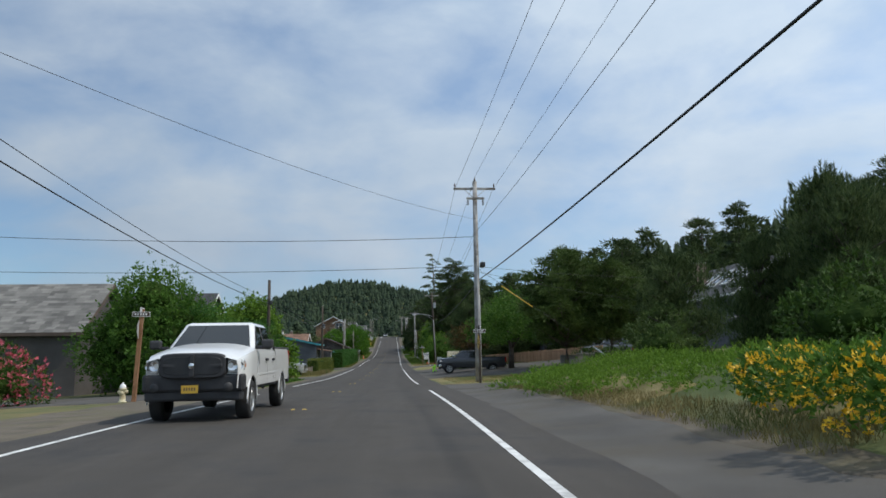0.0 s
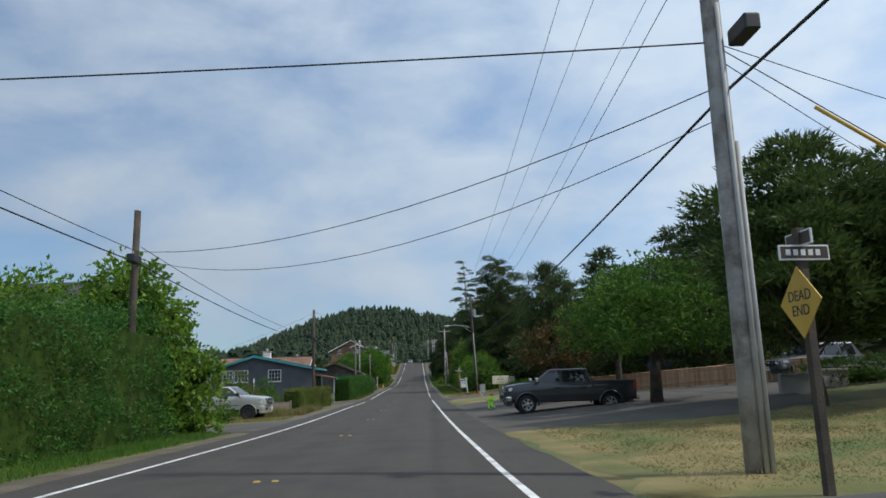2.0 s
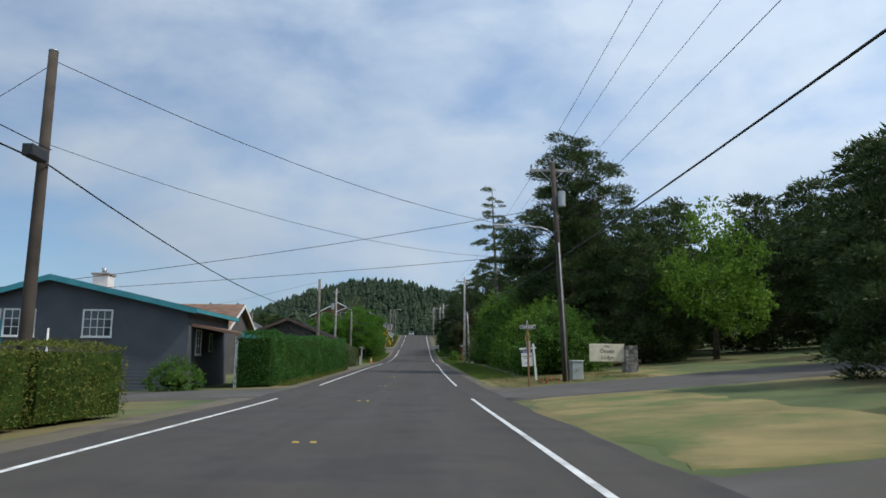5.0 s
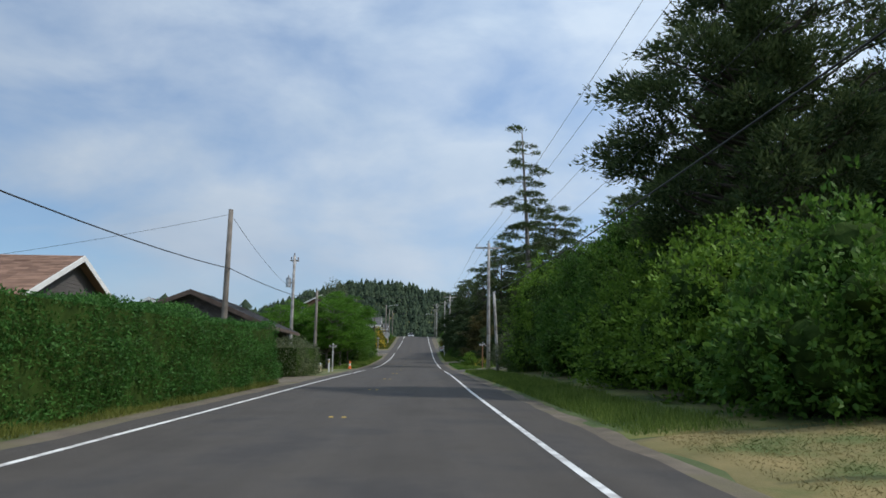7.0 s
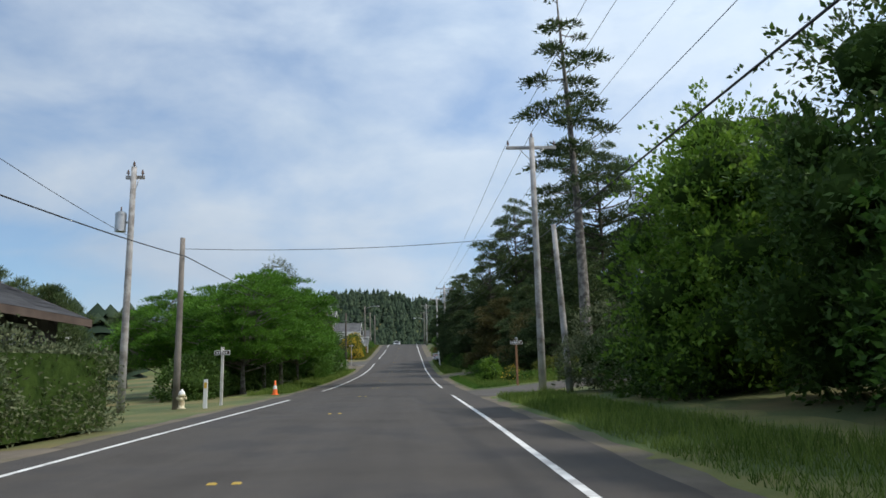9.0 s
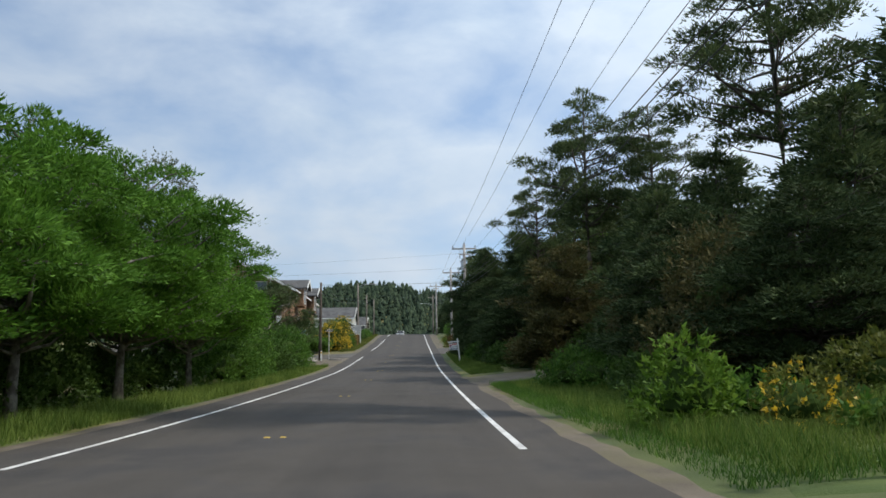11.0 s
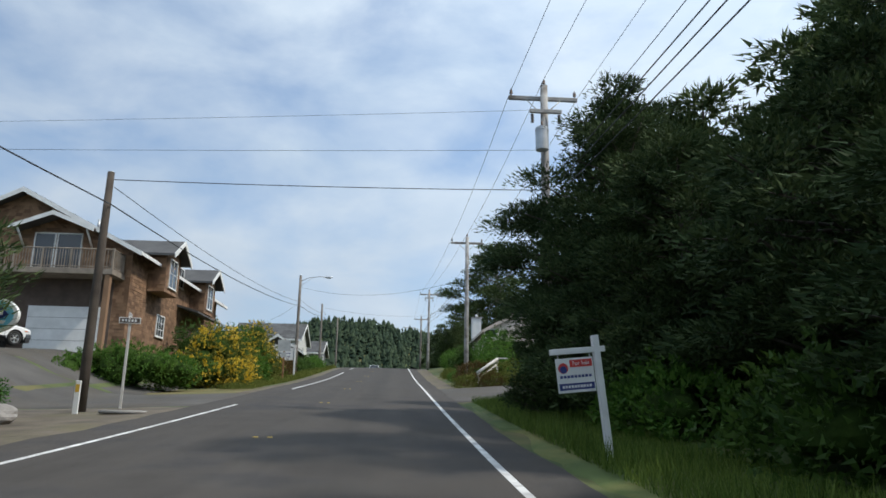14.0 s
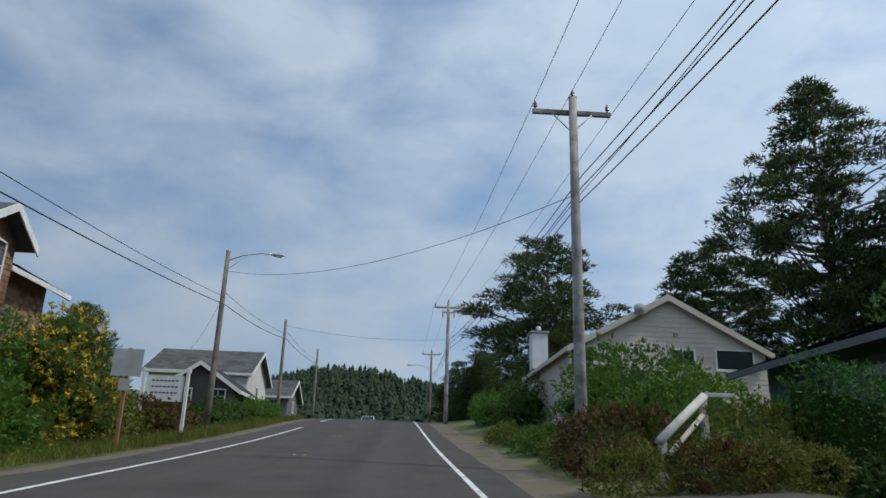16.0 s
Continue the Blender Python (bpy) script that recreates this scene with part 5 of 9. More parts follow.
def bare_tree(name, label, x, y, h, mat, seed, spread=0.5, depth=4, thick=0.018):
    """A dead tree: forking bare limbs."""
    g = np.random.default_rng(seed)
    t = thing(name, label, "tree", (x, y, float(land(x, y)) - 0.1))
    segs = []

    def grow(p, d, ln, r, k):
        q = p + d * ln
        m2 = p + d * ln * 0.5 + Vector(g.normal(0, 0.05 * ln, 3))
        segs.append(([p, m2, q], [r, r * 0.85, r * 0.65]))
        if k == 0:
            return
        for _ in range(3 if k < 3 else 2):
            nd = (d + Vector(g.normal(0, spread, 3)) + Vector((0, 0, 0.12))).normalized()
            grow(q, nd, ln * g.uniform(0.55, 0.85), r * 0.6, k - 1)
    grow(Vector((0, 0, 0)), Vector((0.03, 0, 1)), h * 0.36, 0.02 + h * thick, depth)
    for i, (pts, rad) in enumerate(segs[:3]):
        part("trunk" if i == 0 else "limb", tube(pts, 0.1, 7, rad), mat, t)
    parts = []
    for pts, rad in segs[3:]:
        me = tube(pts, 0.05, 4, rad)
        vv = np.zeros(len(me.vertices) * 3)
        me.vertices.foreach_get("co", vv)
        parts.append((vv.reshape(-1, 3), np.array([tuple(q.vertices) for q in me.polygons if len(q.vertices) == 4])))
        bpy.data.meshes.remove(me)
    vv, ff = join_np(parts)
    part("branchwork", mesh_np("branchwork", vv, ff), mat, t)
    return t


bare_tree("dead_tree", "pale dead tree with broken limbs", 20.3, 95.0, 8.2, M["bark_pale"], 5, 0.45, 4)
bare_tree("dead_tree", "bare grey-white tree without leaves", -8.3, 204.6, 6.0, M["bark_grey"], 9, 0.6, 5, 0.006)

# -- grass on the verges --
grass("dry_grass", "dry straw-coloured verge grass", 6.0, 7.0, 2, 24.5, 260, 0.16, M["drygrass"], 201)
grass("dry_grass", "tall dry grass on the bank", -7.8, -5.0, 66.5, 75.5, 240, 0.42, M["drygrass"], 202)
grass("verge_grass", "rough green grass on the verge", 4.8, 6.8, 111, 155.8, 220, 0.28, M["verge_blade"], 203)
grass("verge_grass", "rough green grass on the verge", -6.8, -4.6, 166, 212, 240, 0.38, M["verge_blade"], 204)
grass("verge_grass", "wild grass on the verge below the wood", 4.8, 6.6, 164.9, 187.5, 260, 0.22, M["leaf_mid"], 213)
grass("verge_grass", "wild grass below the wood", 7.4, 14.0, 164.9, 169.5, 110, 0.55, M["verge_blade"], 212)
grass("verge_grass", "rough green grass on the verge", 5.4, 7.4, 165.2, 186.5, 260, 0.30, M["verge_blade"], 205)
grass("verge_grass", "rough green grass on the verge", 4.8, 6.6, 197, 229, 240, 0.35, M["verge_blade"], 206)
grass("verge_grass", "grass along the hedge foot", -6.6, -4.8, 31.8, 50, 200, 0.22, M["leaf_mid"], 207)
grass("verge_grass", "grass along the hedge foot", -5.3, -4.7, 103, 130, 260, 0.25, M["leaf_olive"], 208)
grass("verge_grass", "grass on the left bank", -6.6, -4.9, 237, 285, 220, 0.4, M["leaf_olive"], 209)
grass("lawn_grass", "short dry lawn grass", 5.1, 15.0, 32.5, 46.5, 130, 0.09, M["drygrass"], 210, 1.6)
grass("dry_grass", "short straw-coloured grass by a parked truck", -13.0, -4.9, 60.3, 68.0, 200, 0.10, M["drygrass"], 213)
grass("lawn_grass", "short dry lawn grass", 5.0, 12.0, 101, 111, 200, 0.09, M["drygrass"], 211, 1.6)

# -- woods in the distance: small conifers joined into one sheet --


def wood(name, label, pts, g, mat, sides=6, tiers=5):
    """Many distant conifers: stacked ragged cones."""
    n = len(pts)
    h, r = pts[:, 3], pts[:, 4]
    vs, fs, o = [], [], 0
    a0 = g.uniform(0, 6.28, n)
    for k in range(tiers):
        z0, z1 = 0.12 + 0.8 * k / tiers, min(1.0, 0.12 + 0.8 * (k + 1.75) / tiers)
        rk = r * (1 - 0.82 * k / tiers)
        ring = np.stack([np.stack([pts[:, 0] + np.cos(a0 + 6.283 * s / sides + k) * rk * g.uniform(0.45, 1.3, n), pts[:, 1] + np.sin(a0 + 6.283 * s / sides + k) * rk * g.uniform(0.45, 1.3, n), pts[:, 2] + h * (z0 + g.uniform(-0.08, 0.06, n))], 1) for s in range(sides)], 1)
        tip = np.stack([pts[:, 0], pts[:, 1], pts[:, 2] + h * z1], 1)[:, None]
        vs.append(np.concatenate([ring, tip], 1).reshape(-1, 3))
        base = (np.arange(n) * (sides + 1))[:, None] + o
        for s in range(sides):
            fs.append(np.concatenate([base + s, base + (s + 1) % sides, base + sides], 1))
        o += n * (sides + 1)
    me = mesh_np(name, np.concatenate(vs), np.concatenate(fs))
    return tagged(part(name, me, mat), label, "forest", kind="stuff")


g = np.random.default_rng(77)
x, y = g.uniform(-380, 330, 9500), g.uniform(690, 985, 9500)
keep = land(x, y) > 20
x, y = x[keep], y[keep]
hh = g.uniform(7, 17, len(x)) * np.where(g.uniform(0, 1, len(x)) < 0.35, 0.65, 1.0)
wood("forest", "dark conifer wood covering the far hill", np.stack([x, y, land(x, y) - 2, hh, np.clip(hh * g.uniform(0.24, 0.44, len(x)), 2.6, 5.4)], 1), g, M["needle_far"], 6, 4)
x, y = g.uniform(60, 155, 620), g.uniform(-30, 330, 620)
hh = g.uniform(9, 15, 620)
wood("forest", "conifer wood on the slope behind the houses", np.stack([x, y, land(x, y) - 1, hh, hh * g.uniform(0.2, 0.3, 620)], 1), g, M["needle_far"], 9, 9)
x, y = np.concatenate([g.uniform(-110, -34, 420), g.uniform(-90, 90, 800)]), np.concatenate([g.uniform(50, 330, 420), g.uniform(345, 480, 800)])
ok = np.abs(x) > 7
x, y = x[ok], y[ok]
hh = np.where(y > 340, g.uniform(4.0, 9.0, len(x)), g.uniform(5.0, 10.0, len(x)))
wood("forest", "low wood beyond the houses and over the crest", np.stack([x, y, land(x, y) - 1, hh, hh * g.uniform(0.40, 0.58, len(x))], 1), g, M["needle_far"], 8, 6)

broadleaf("alder_tree", "leafy bright green alder behind dark roadside trees", 19.6, 220.5, 10.0, 2.8, 2.8, M["leaf_bright"], 641, trunk=0.16, z0=2.2, n=34, per_area=80, size=0.17, r0=0.6, r1=1.1)

# ---- poles, wires, signs ----


def wire(p, q, sag, r=0.012, n=14, name="overhead_wire", label="thin black overhead wire", group="overhead wires"):
    a, b = Vector(p), Vector(q)
    pts = [a.lerp(b, i / n) - Vector((0, 0, 4 * sag * (i / n) * (1 - i / n))) for i in range(n + 1)]
    return tagged(part(name, tube(pts, r, 5), M["cable"]), label, "cable", group=group)


def insulator(parent, x, y, z, up=True):
    bm = bmesh.new()
    for k, (rr, z0, z1) in enumerate(((0.025, 0, 0.08), (0.06, 0.08, 0.12), (0.035, 0.12, 0.15), (0.05, 0.15, 0.19), (0.025, 0.19, 0.24))):
        c = bmesh.ops.create_cone(bm, cap_ends=True, segments=10, radius1=rr, radius2=rr * 0.85, depth=z1 - z0)
        for v in c["verts"]:
            v.co += Vector((x, y, z + (z0 + z1) / 2))
    return part("insulator", bm, M["porcelain"], parent)


def pole(name, label, x, y, h, r, mat, arm=0.0, second=0.0, transformer=None, lamp=None, conduits=0, lean=0.0):
    """A wooden utility pole with what hangs on it. Heights above its foot."""
    z = float(land(x, y))
    t = thing(name, label, "utility pole", (x, y, z))
    part("shaft", tube([(0, 0, -0.3), (lean * 0.3, 0, h * 0.3), (lean * 0.65, 0, h * 0.65), (lean, 0, h)], r, 12, [r * 1.12, r * 1.0, r * 0.88, r * 0.76]), mat, t)
    part("pole_cap", tube([(lean, 0, h), (lean, 0, h + 0.02)], r * 0.8, 12), M["galv"], t)
    if arm:
        part("crossarm", boxed(lean - arm, lean + arm, r * 0.8, r * 0.8 + 0.1, h - 0.42, h - 0.29, 0.012), M["pole_grey"], t)
        for s in (-1, 1):
            part("arm_brace", tube([(lean + s * arm * 0.55, r * 0.9, h - 0.36), (lean, r * 0.9, h - 0.95)], 0.016, 5), M["galv"], t)
            insulator(t, lean + s * (arm - 0.08), r * 0.8 + 0.05, h - 0.29)
        insulator(t, lean, 0, h)
    if second:
        part("crossarm", boxed(lean - 0.5, lean + 0.5, -r - 0.1, -r, second - 0.06, second + 0.06, 0.012), M["pole_grey"], t)
        for s in (-0.42, 0.42):
            me = bmesh.new()
            for k in range(5):
                c = bmesh.ops.create_cone(me, cap_ends=True, segments=10, radius1=0.055, radius2=0.04, depth=0.035)
                for v in c["verts"]:
                    v.co += Vector((lean + s, -r - 0.05, second - 0.12 - 0.06 * k))
            part("cutout", me, M["black"], t)
    if transformer:
        tz, side, ahead = transformer
        bm = bmesh.new()
        for rr, z0, z1 in ((0.20, 0, 0.62), (0.215, 0.62, 0.66), (0.19, 0.66, 0.72), (0.12, 0.72, 0.76)):
            c = bmesh.ops.create_cone(bm, cap_ends=True, segments=18, radius1=rr, radius2=rr, depth=z1 - z0)
            for v in c["verts"]:
                v.co += Vector((lean + side * (r + 0.26), -ahead * (r + 0.26), tz + (z0 + z1) / 2))
        can = part("transformer", bm, M["galv"], t, "grey steel transformer can")
        part("bushing", tube([(lean + side * (r + 0.26), -ahead * (r + 0.26), tz + 0.76), (lean + side * (r + 0.26), -ahead * (r + 0.26), tz + 0.95)], 0.03, 8), M["porcelain"], can)
        part("bracket", tube([(lean, 0, tz + 0.36), (lean + side * (r + 0.1), -ahead * (r + 0.1), tz + 0.36)], 0.05, 8), M["galv"], can)
    if lamp:
        lz, reach = lamp
        arm_o = part("lamp_arm", tube([(lean * lz / h, 0, lz), (reach * 0.35, 0, lz + 0.32), (reach * 0.75, 0, lz + 0.46), (reach, 0, lz + 0.42)], 0.03, 8), M["galv"], t)
        s = 1 if reach > 0 else -1
        part("arm_brace", tube([(lean * lz / h, 0, lz - 0.45), (reach * 0.5, 0, lz + 0.38)], 0.014, 5), M["galv"], arm_o)
        bm = bmesh.new()
        bmesh.ops.create_uvsphere(bm, u_segments=14, v_segments=8, radius=1.0)
        for v in bm.verts:
            v.co = Vector((reach + s * 0.25 + v.co.x * 0.36, v.co.y * 0.13, lz + 0.40 + v.co.z * (0.10 if v.co.z > 0 else 0.07)))
        head = part("lamp_head", bm, M["galv"], arm_o, smooth=True)
        bm = bmesh.new()
        bmesh.ops.create_uvsphere(bm, u_segments=12, v_segments=6, radius=1.0)
        for v in bm.verts:
            v.co = Vector((reach + s * 0.3 + v.co.x * 0.2, v.co.y * 0.10, lz + 0.34 + v.co.z * 0.05))
        part("lens", bm, M["white"], head, smooth=True)
    for k in range(conduits):
        yy = -r - 0.05
        part("conduit", tube([(0.02 + 0.09 * k, yy, -0.2), (0.02 + 0.09 * k + lean * (0.62 - 0.2 * k), yy + 0.03, h * (0.62 - 0.2 * k))], 0.035, 8), M["conduit"], t)
    return t


def cluster(x, y, z, name="splice_box"):
    t = thing(name, "black cable splice box hung beside a pole", "cable box", (x, y, z))
    part("case", boxed(-0.12, 0.12, -0.3, 0.3, -0.13, 0.13, 0.03), M["black"], t)
    part("hanger", tube([(0, -0.1, 0.1), (0, -0.1, 0.22)], 0.015, 6), M["galv"], t)
    return t


G = lambda x, y: float(land(x, y))
pole("utility_pole", "tall weathered grey utility pole with one crossarm", 6.46, 34.2, 11.15, 0.16, M["pole_grey"], 1.2, 10.15, conduits=2)
pole("utility_pole", "utility pole with transformer and street lamp arm", 8.2, 102.9, 10.6, 0.15, M["pole_brown"], 1.1, transformer=(8.4, 1, 0), lamp=(7.0, -2.9), conduits=1, lean=-0.5)
pole("utility_pole", "grey utility pole among bushes", 6.75, 156.6, 10.3, 0.14, M["pole_grey"], 1.05)
pole("utility_pole", "weathered pole stub leaning beside a taller pole", 7.2, 153.8, 6.0, 0.12, M["pole_grey"], lean=-0.3)
pole("utility_pole", "grey utility pole with transformer above spruces", 6.35, 222.3, 10.05, 0.15, M["pole_grey"], 1.1, 9.1, transformer=(7.75, -0.4, 0.92))
pole("utility_pole", "slim grey utility pole above garden shrubs", 6.3, 246.4, 9.35, 0.14, M["pole_grey"], 1.05)
pole("utility_pole", "utility pole with crossarm near the crest", 5.45, 281.7, 8.8, 0.14, M["pole_grey"], 1.05, 8.0)
pole("utility_pole", "distant utility pole with a lamp", 5.6, 312.0, 8.6, 0.14, M["pole_mid"], 1.05, lamp=(6.5, -2.2))
pole("utility_pole", "utility pole behind the start of the way", 6.6, -26.0, 11.0, 0.16, M["pole_grey"], 1.2)
pole("utility_pole", "plain dark cable pole beside the hedge", -7.0, 46.4, 7.2, 0.13, M["pole_brown"])
pole("utility_pole", "dark brown cable pole before a blue-grey house", -6.9, 84.2, 8.0, 0.13, M["pole_brown"])
pole("utility_pole", "weathered cable pole behind the long hedge", -7.5, 131.0, 7.8, 0.14, M["pole_mid"])
pole("utility_pole", "grey pole with a transformer", -8.85, 155.2, 9.1, 0.13, M["pole_grey"], 0.35, transformer=(6.6, -1, 0))
pole("utility_pole", "short grey cable pole", -7.0, 155.5, 6.3, 0.12, M["pole_mid"])
pole("utility_pole", "dark brown pole at the street corner", -6.65, 222.4, 6.9, 0.13, M["pole_brown"])
pole("street_lamp_pole", "wooden pole with a curved street lamp arm", -6.7, 264.1, 8.6, 0.14, M["pole_mid"], lamp=(8.1, 2.2))
pole("utility_pole", "grey cable pole near the crest", -6.75, 283.5, 7.3, 0.13, M["pole_mid"])
pole("utility_pole", "distant plain cable pole", -6.8, 306.0, 7.6, 0.13, M["pole_mid"])
pole("utility_pole", "cable pole near the start", -7.4, 5.0, 7.6, 0.13, M["pole_brown"])
pole("utility_pole", "pole far back in the gardens", -24.0, 36.0, 9.0, 0.13, M["pole_brown"])

# the power line on the right: three wires on the arms, one below, one thick cable
line_r = [(6.6, -26.0, 10.7, 5.45), (6.46, 34.2, 10.85, 5.62), (8.0, 102.9, 10.3, 6.0), (6.75, 156.6, 10.0, 6.1), (6.35, 222.3, 9.75, 6.3), (6.3, 246.4, 9.05, 6.5), (5.45, 281.7, 8.5, 5.4), (5.6, 312.0, 8.3, 5.2)]
for a, b in zip(line_r, line_r[1:]):
    d = math.hypot(a[0] - b[0], a[1] - b[1])
    za, zb = G(a[0], a[1]), G(b[0], b[1])
    for off, dz in ((-1.1, 0.0), (0.0, 0.55), (1.1, 0.0)):
        wire((a[0] + off, a[1] + 0.15, za + a[2] + dz), (b[0] + off, b[1] + 0.15, zb + b[2] + dz), d * 0.010, 0.008)
    wire((a[0] + 0.15, a[1], za + a[2] - 2.4), (b[0] + 0.15, b[1], zb + b[2] - 2.4), d * 0.012, 0.009)
    thick = 0.026 if b[1] < 160 else 0.014
    for k, dz in enumerate((0.0,) if b[1] < 160 else (0.0, 0.35, 0.65)):
        wire((a[0] + 0.2, a[1], za + a[3] + dz), (b[0] + 0.2, b[1], zb + b[3] + dz), d * (0.006 if b[1] < 160 else 0.010), thick, 18, "telephone_cable", "thick black telephone cable", "telephone cables")
# cable line on the left
line_l = [(-7.4, 5.0, 6.3), (-7.0, 46.4, 5.5), (-6.9, 84.2, 5.4), (-7.5, 131.0, 5.1), (-7.0, 155.5, 5.6), (-6.65, 222.4, 5.9), (-6.7, 264.1, 5.9), (-6.75, 283.5, 5.9), (-6.8, 306.0, 6.0)]
for a, b in zip(line_l, line_l[1:]):
    d = math.hypot(a[0] - b[0], a[1] - b[1])
    za, zb = G(a[0], a[1]), G(b[0], b[1])
    wire((a[0] + 0.15, a[1], za + a[2]), (b[0] + 0.15, b[1], zb + b[2]), d * (0.019 if 80 < a[1] < 100 else 0.011), 0.020, 16, "telephone_cable", "thick black telephone cable", "telephone cables")
    if b[1] < 100 or a[1] > 220:
        wire((a[0] + 0.15, a[1], za + a[2] + 0.55), (b[0] + 0.15, b[1], zb + b[2] + 0.35), d * 0.012, 0.012)
# wires that cross the road
zA, zB, zE = G(6.46, 34.2), G(8.0, 102.9), G(6.35, 222.3)
wire((6.4, 34.2, zA + 8.0), (-24.0, 36.0, G(-24, 36) + 9.3), 0.35, 0.016)
wire((6.4, 34.2, zA + 6.35), (-24.0, 36.0, G(-24, 36) + 7.25), 0.25, 0.014)
wire((6.4, 34.2, zA + 5.6), (-7.0, 46.4, G(-7, 46.4) + 5.9), 0.75, 0.010)
wire((6.4, 34.2, zA + 5.1), (-7.0, 46.4, G(-7, 46.4) + 5.7), 1.15, 0.008)
wire((6.46, 34.2, zA + 9.0), (-7.4, 5.0, G(-7.4, 5) + 7.2), 0.5, 0.007)
wire((6.6, 34.2, zA + 6.3), (30.0, 46.0, G(30, 46) + 5.0), 0.4, 0.008)
wire((6.6, 34.2, zA + 6.0), (30.0, 52.0, G(30, 52) + 3.0), 0.4, 0.008)
wire((8.0, 102.9, zB + 8.45), (-24.0, 104.0, 3.55), 0.4, 0.014)
wire((8.0, 102.9, zB + 7.2), (-6.9, 84.2, G(-6.9, 84.2) + 7.8), 0.8, 0.010)
wire((8.0, 102.9, zB + 6.15), (-24.0, 104.5, 3.55), 0.2, 0.012)
wire((8.0, 102.9, zB + 6.0), (-6.9, 84.2, G(-6.9, 84.2) + 5.9), 0.9, 0.007)
wire((6.75, 156.6, G(6.75, 156.6) + 6.2), (-7.0, 155.5, G(-7, 155.5) + 5.9), 0.25, 0.012)
wire((6.35, 222.3, zE + 9.25), (-26.0, 224.0, 11.1), 0.1, 0.005)
wire((6.35, 222.3, zE + 7.9), (-26.0, 223.0, 10.2), 0.1, 0.006)
wire((6.35, 222.3, zE + 6.6), (-6.65, 222.4, 9.6), 0.06, 0.013)
wire((6.3, 246.4, G(6.3, 246.4) + 6.6), (-6.7, 264.1, G(-6.7, 264.1) + 7.6), 0.9, 0.009)
wire((5.45, 281.7, G(5.45, 281.7) + 6.0), (-6.75, 283.5, G(-6.75, 283.5) + 6.9), 0.4, 0.009)
wire((-6.9, 84.2, G(-6.9, 84.2) + 7.7), (-24.0, 92.0, G(-24, 92) + 3.6), 0.35, 0.008)
wire((-7.5, 131.0, G(-7.5, 131) + 7.6), (-26.0, 126.0, G(-26, 126) + 4.0), 0.35, 0.008)
wire((-7.5, 131.0, G(-7.5, 131) + 7.6), (-8.85, 155.2, G(-8.85, 155.2) + 6.4), 0.35, 0.010)
wire((-6.7, 264.1, G(-6.7, 264.1) + 6.2), (-14.0, 285.0, G(-14, 285) + 3.8), 0.3, 0.008)
cluster(-6.8, 45.8, G(-7, 46.4) + 5.55)
cluster(-6.75, 83.6, G(-6.9, 84.2) + 5.5)
cluster(6.75, 33.8, zA + 6.35)
# the guy wire of the first pole with its yellow guard
gy_t = thing("guy_wire", "slanting guy wire with a yellow plastic guard", "cable", (6.5, 34.1, zA))
part("strand", tube([(0, 0, 6.2), (8.0, -0.6, 0.5)], 0.009, 5), M["cable"], gy_t)
part("guard", tube([(1.3, -0.1, 5.2), (3.0, -0.22, 4.0)], 0.03, 7), M["sign_yellow"], gy_t)
part("lower_guard", tube([(6.2, -0.47, 1.8), (8.0, -0.6, 0.5)], 0.045, 7), M["galv"], gy_t)

# ---- houses ----
M["siding_slate"] = material("siding_slate", (0.060, 0.066, 0.076), (0.105, 0.115, 0.13), 0.8, 1.0, 40.0, 0.2, island=True)
M["siding_grey"] = material("siding_grey", (0.085, 0.09, 0.10), (0.16, 0.165, 0.175), 0.8, 1.0, 40.0, 0.2, island=True)
M["siding_blue"] = material("siding_blue", (0.085, 0.105, 0.135), (0.15, 0.18, 0.22), 0.8, 1.0, 40.0, 0.2, island=True)
M["siding_beige"] = material("siding_beige", (0.52, 0.45, 0.40), (0.68, 0.60, 0.54), 0.8, 1.0, 40.0, 0.15, island=True)
M["siding_white"] = material("siding_white", (0.50, 0.50, 0.48), (0.68, 0.68, 0.66), 0.8, 1.0, 40.0, 0.15, island=True)
M["shingle_brown"] = material("shingle_brown", (0.12, 0.065, 0.035), (0.32, 0.19, 0.11), 0.85, 0.6, 40.0, 0.4, island=True)
M["shingle_dark"] = material("shingle_dark", (0.045, 0.040, 0.038), (0.12, 0.11, 0.105), 0.9, 0.6, 40.0, 0.4, island=True)
M["roof_grey"] = material("roof_grey", (0.055, 0.055, 0.056), (0.13, 0.13, 0.13), 0.9, 0.8, 50.0, 0.5, island=True)
M["roof_brown"] = material("roof_brown", (0.16, 0.09, 0.06), (0.32, 0.19, 0.13), 0.9, 0.8, 50.0, 0.5, island=True)
M["roof_dark"] = material("roof_dark", (0.035, 0.035, 0.038), (0.08, 0.08, 0.085), 0.9, 0.8, 50.0, 0.5, island=True)
M["roof_wood"] = material("roof_wood", (0.10, 0.095, 0.09), (0.25, 0.24, 0.22), 0.9, 0.8, 50.0, 0.5, island=True)
M["trim_teal"] = material("trim_teal", (0.03, 0.20, 0.24), (0.06, 0.30, 0.34), 0.6, 2.0, 40.0, 0.1)
M["trim_brown"] = material("trim_brown", (0.06, 0.04, 0.03), (0.12, 0.085, 0.065), 0.7, 2.0, 40.0, 0.1)
M["deck_wood"] = material("deck_wood", (0.14, 0.115, 0.09), (0.30, 0.25, 0.20), 0.85, 2.0, 40.0, 0.3)
M["fence_wood"] = material("fence_wood", (0.28, 0.16, 0.09), (0.52, 0.33, 0.20), 0.85, 3.0, 40.0, 0.3, random=0.5)
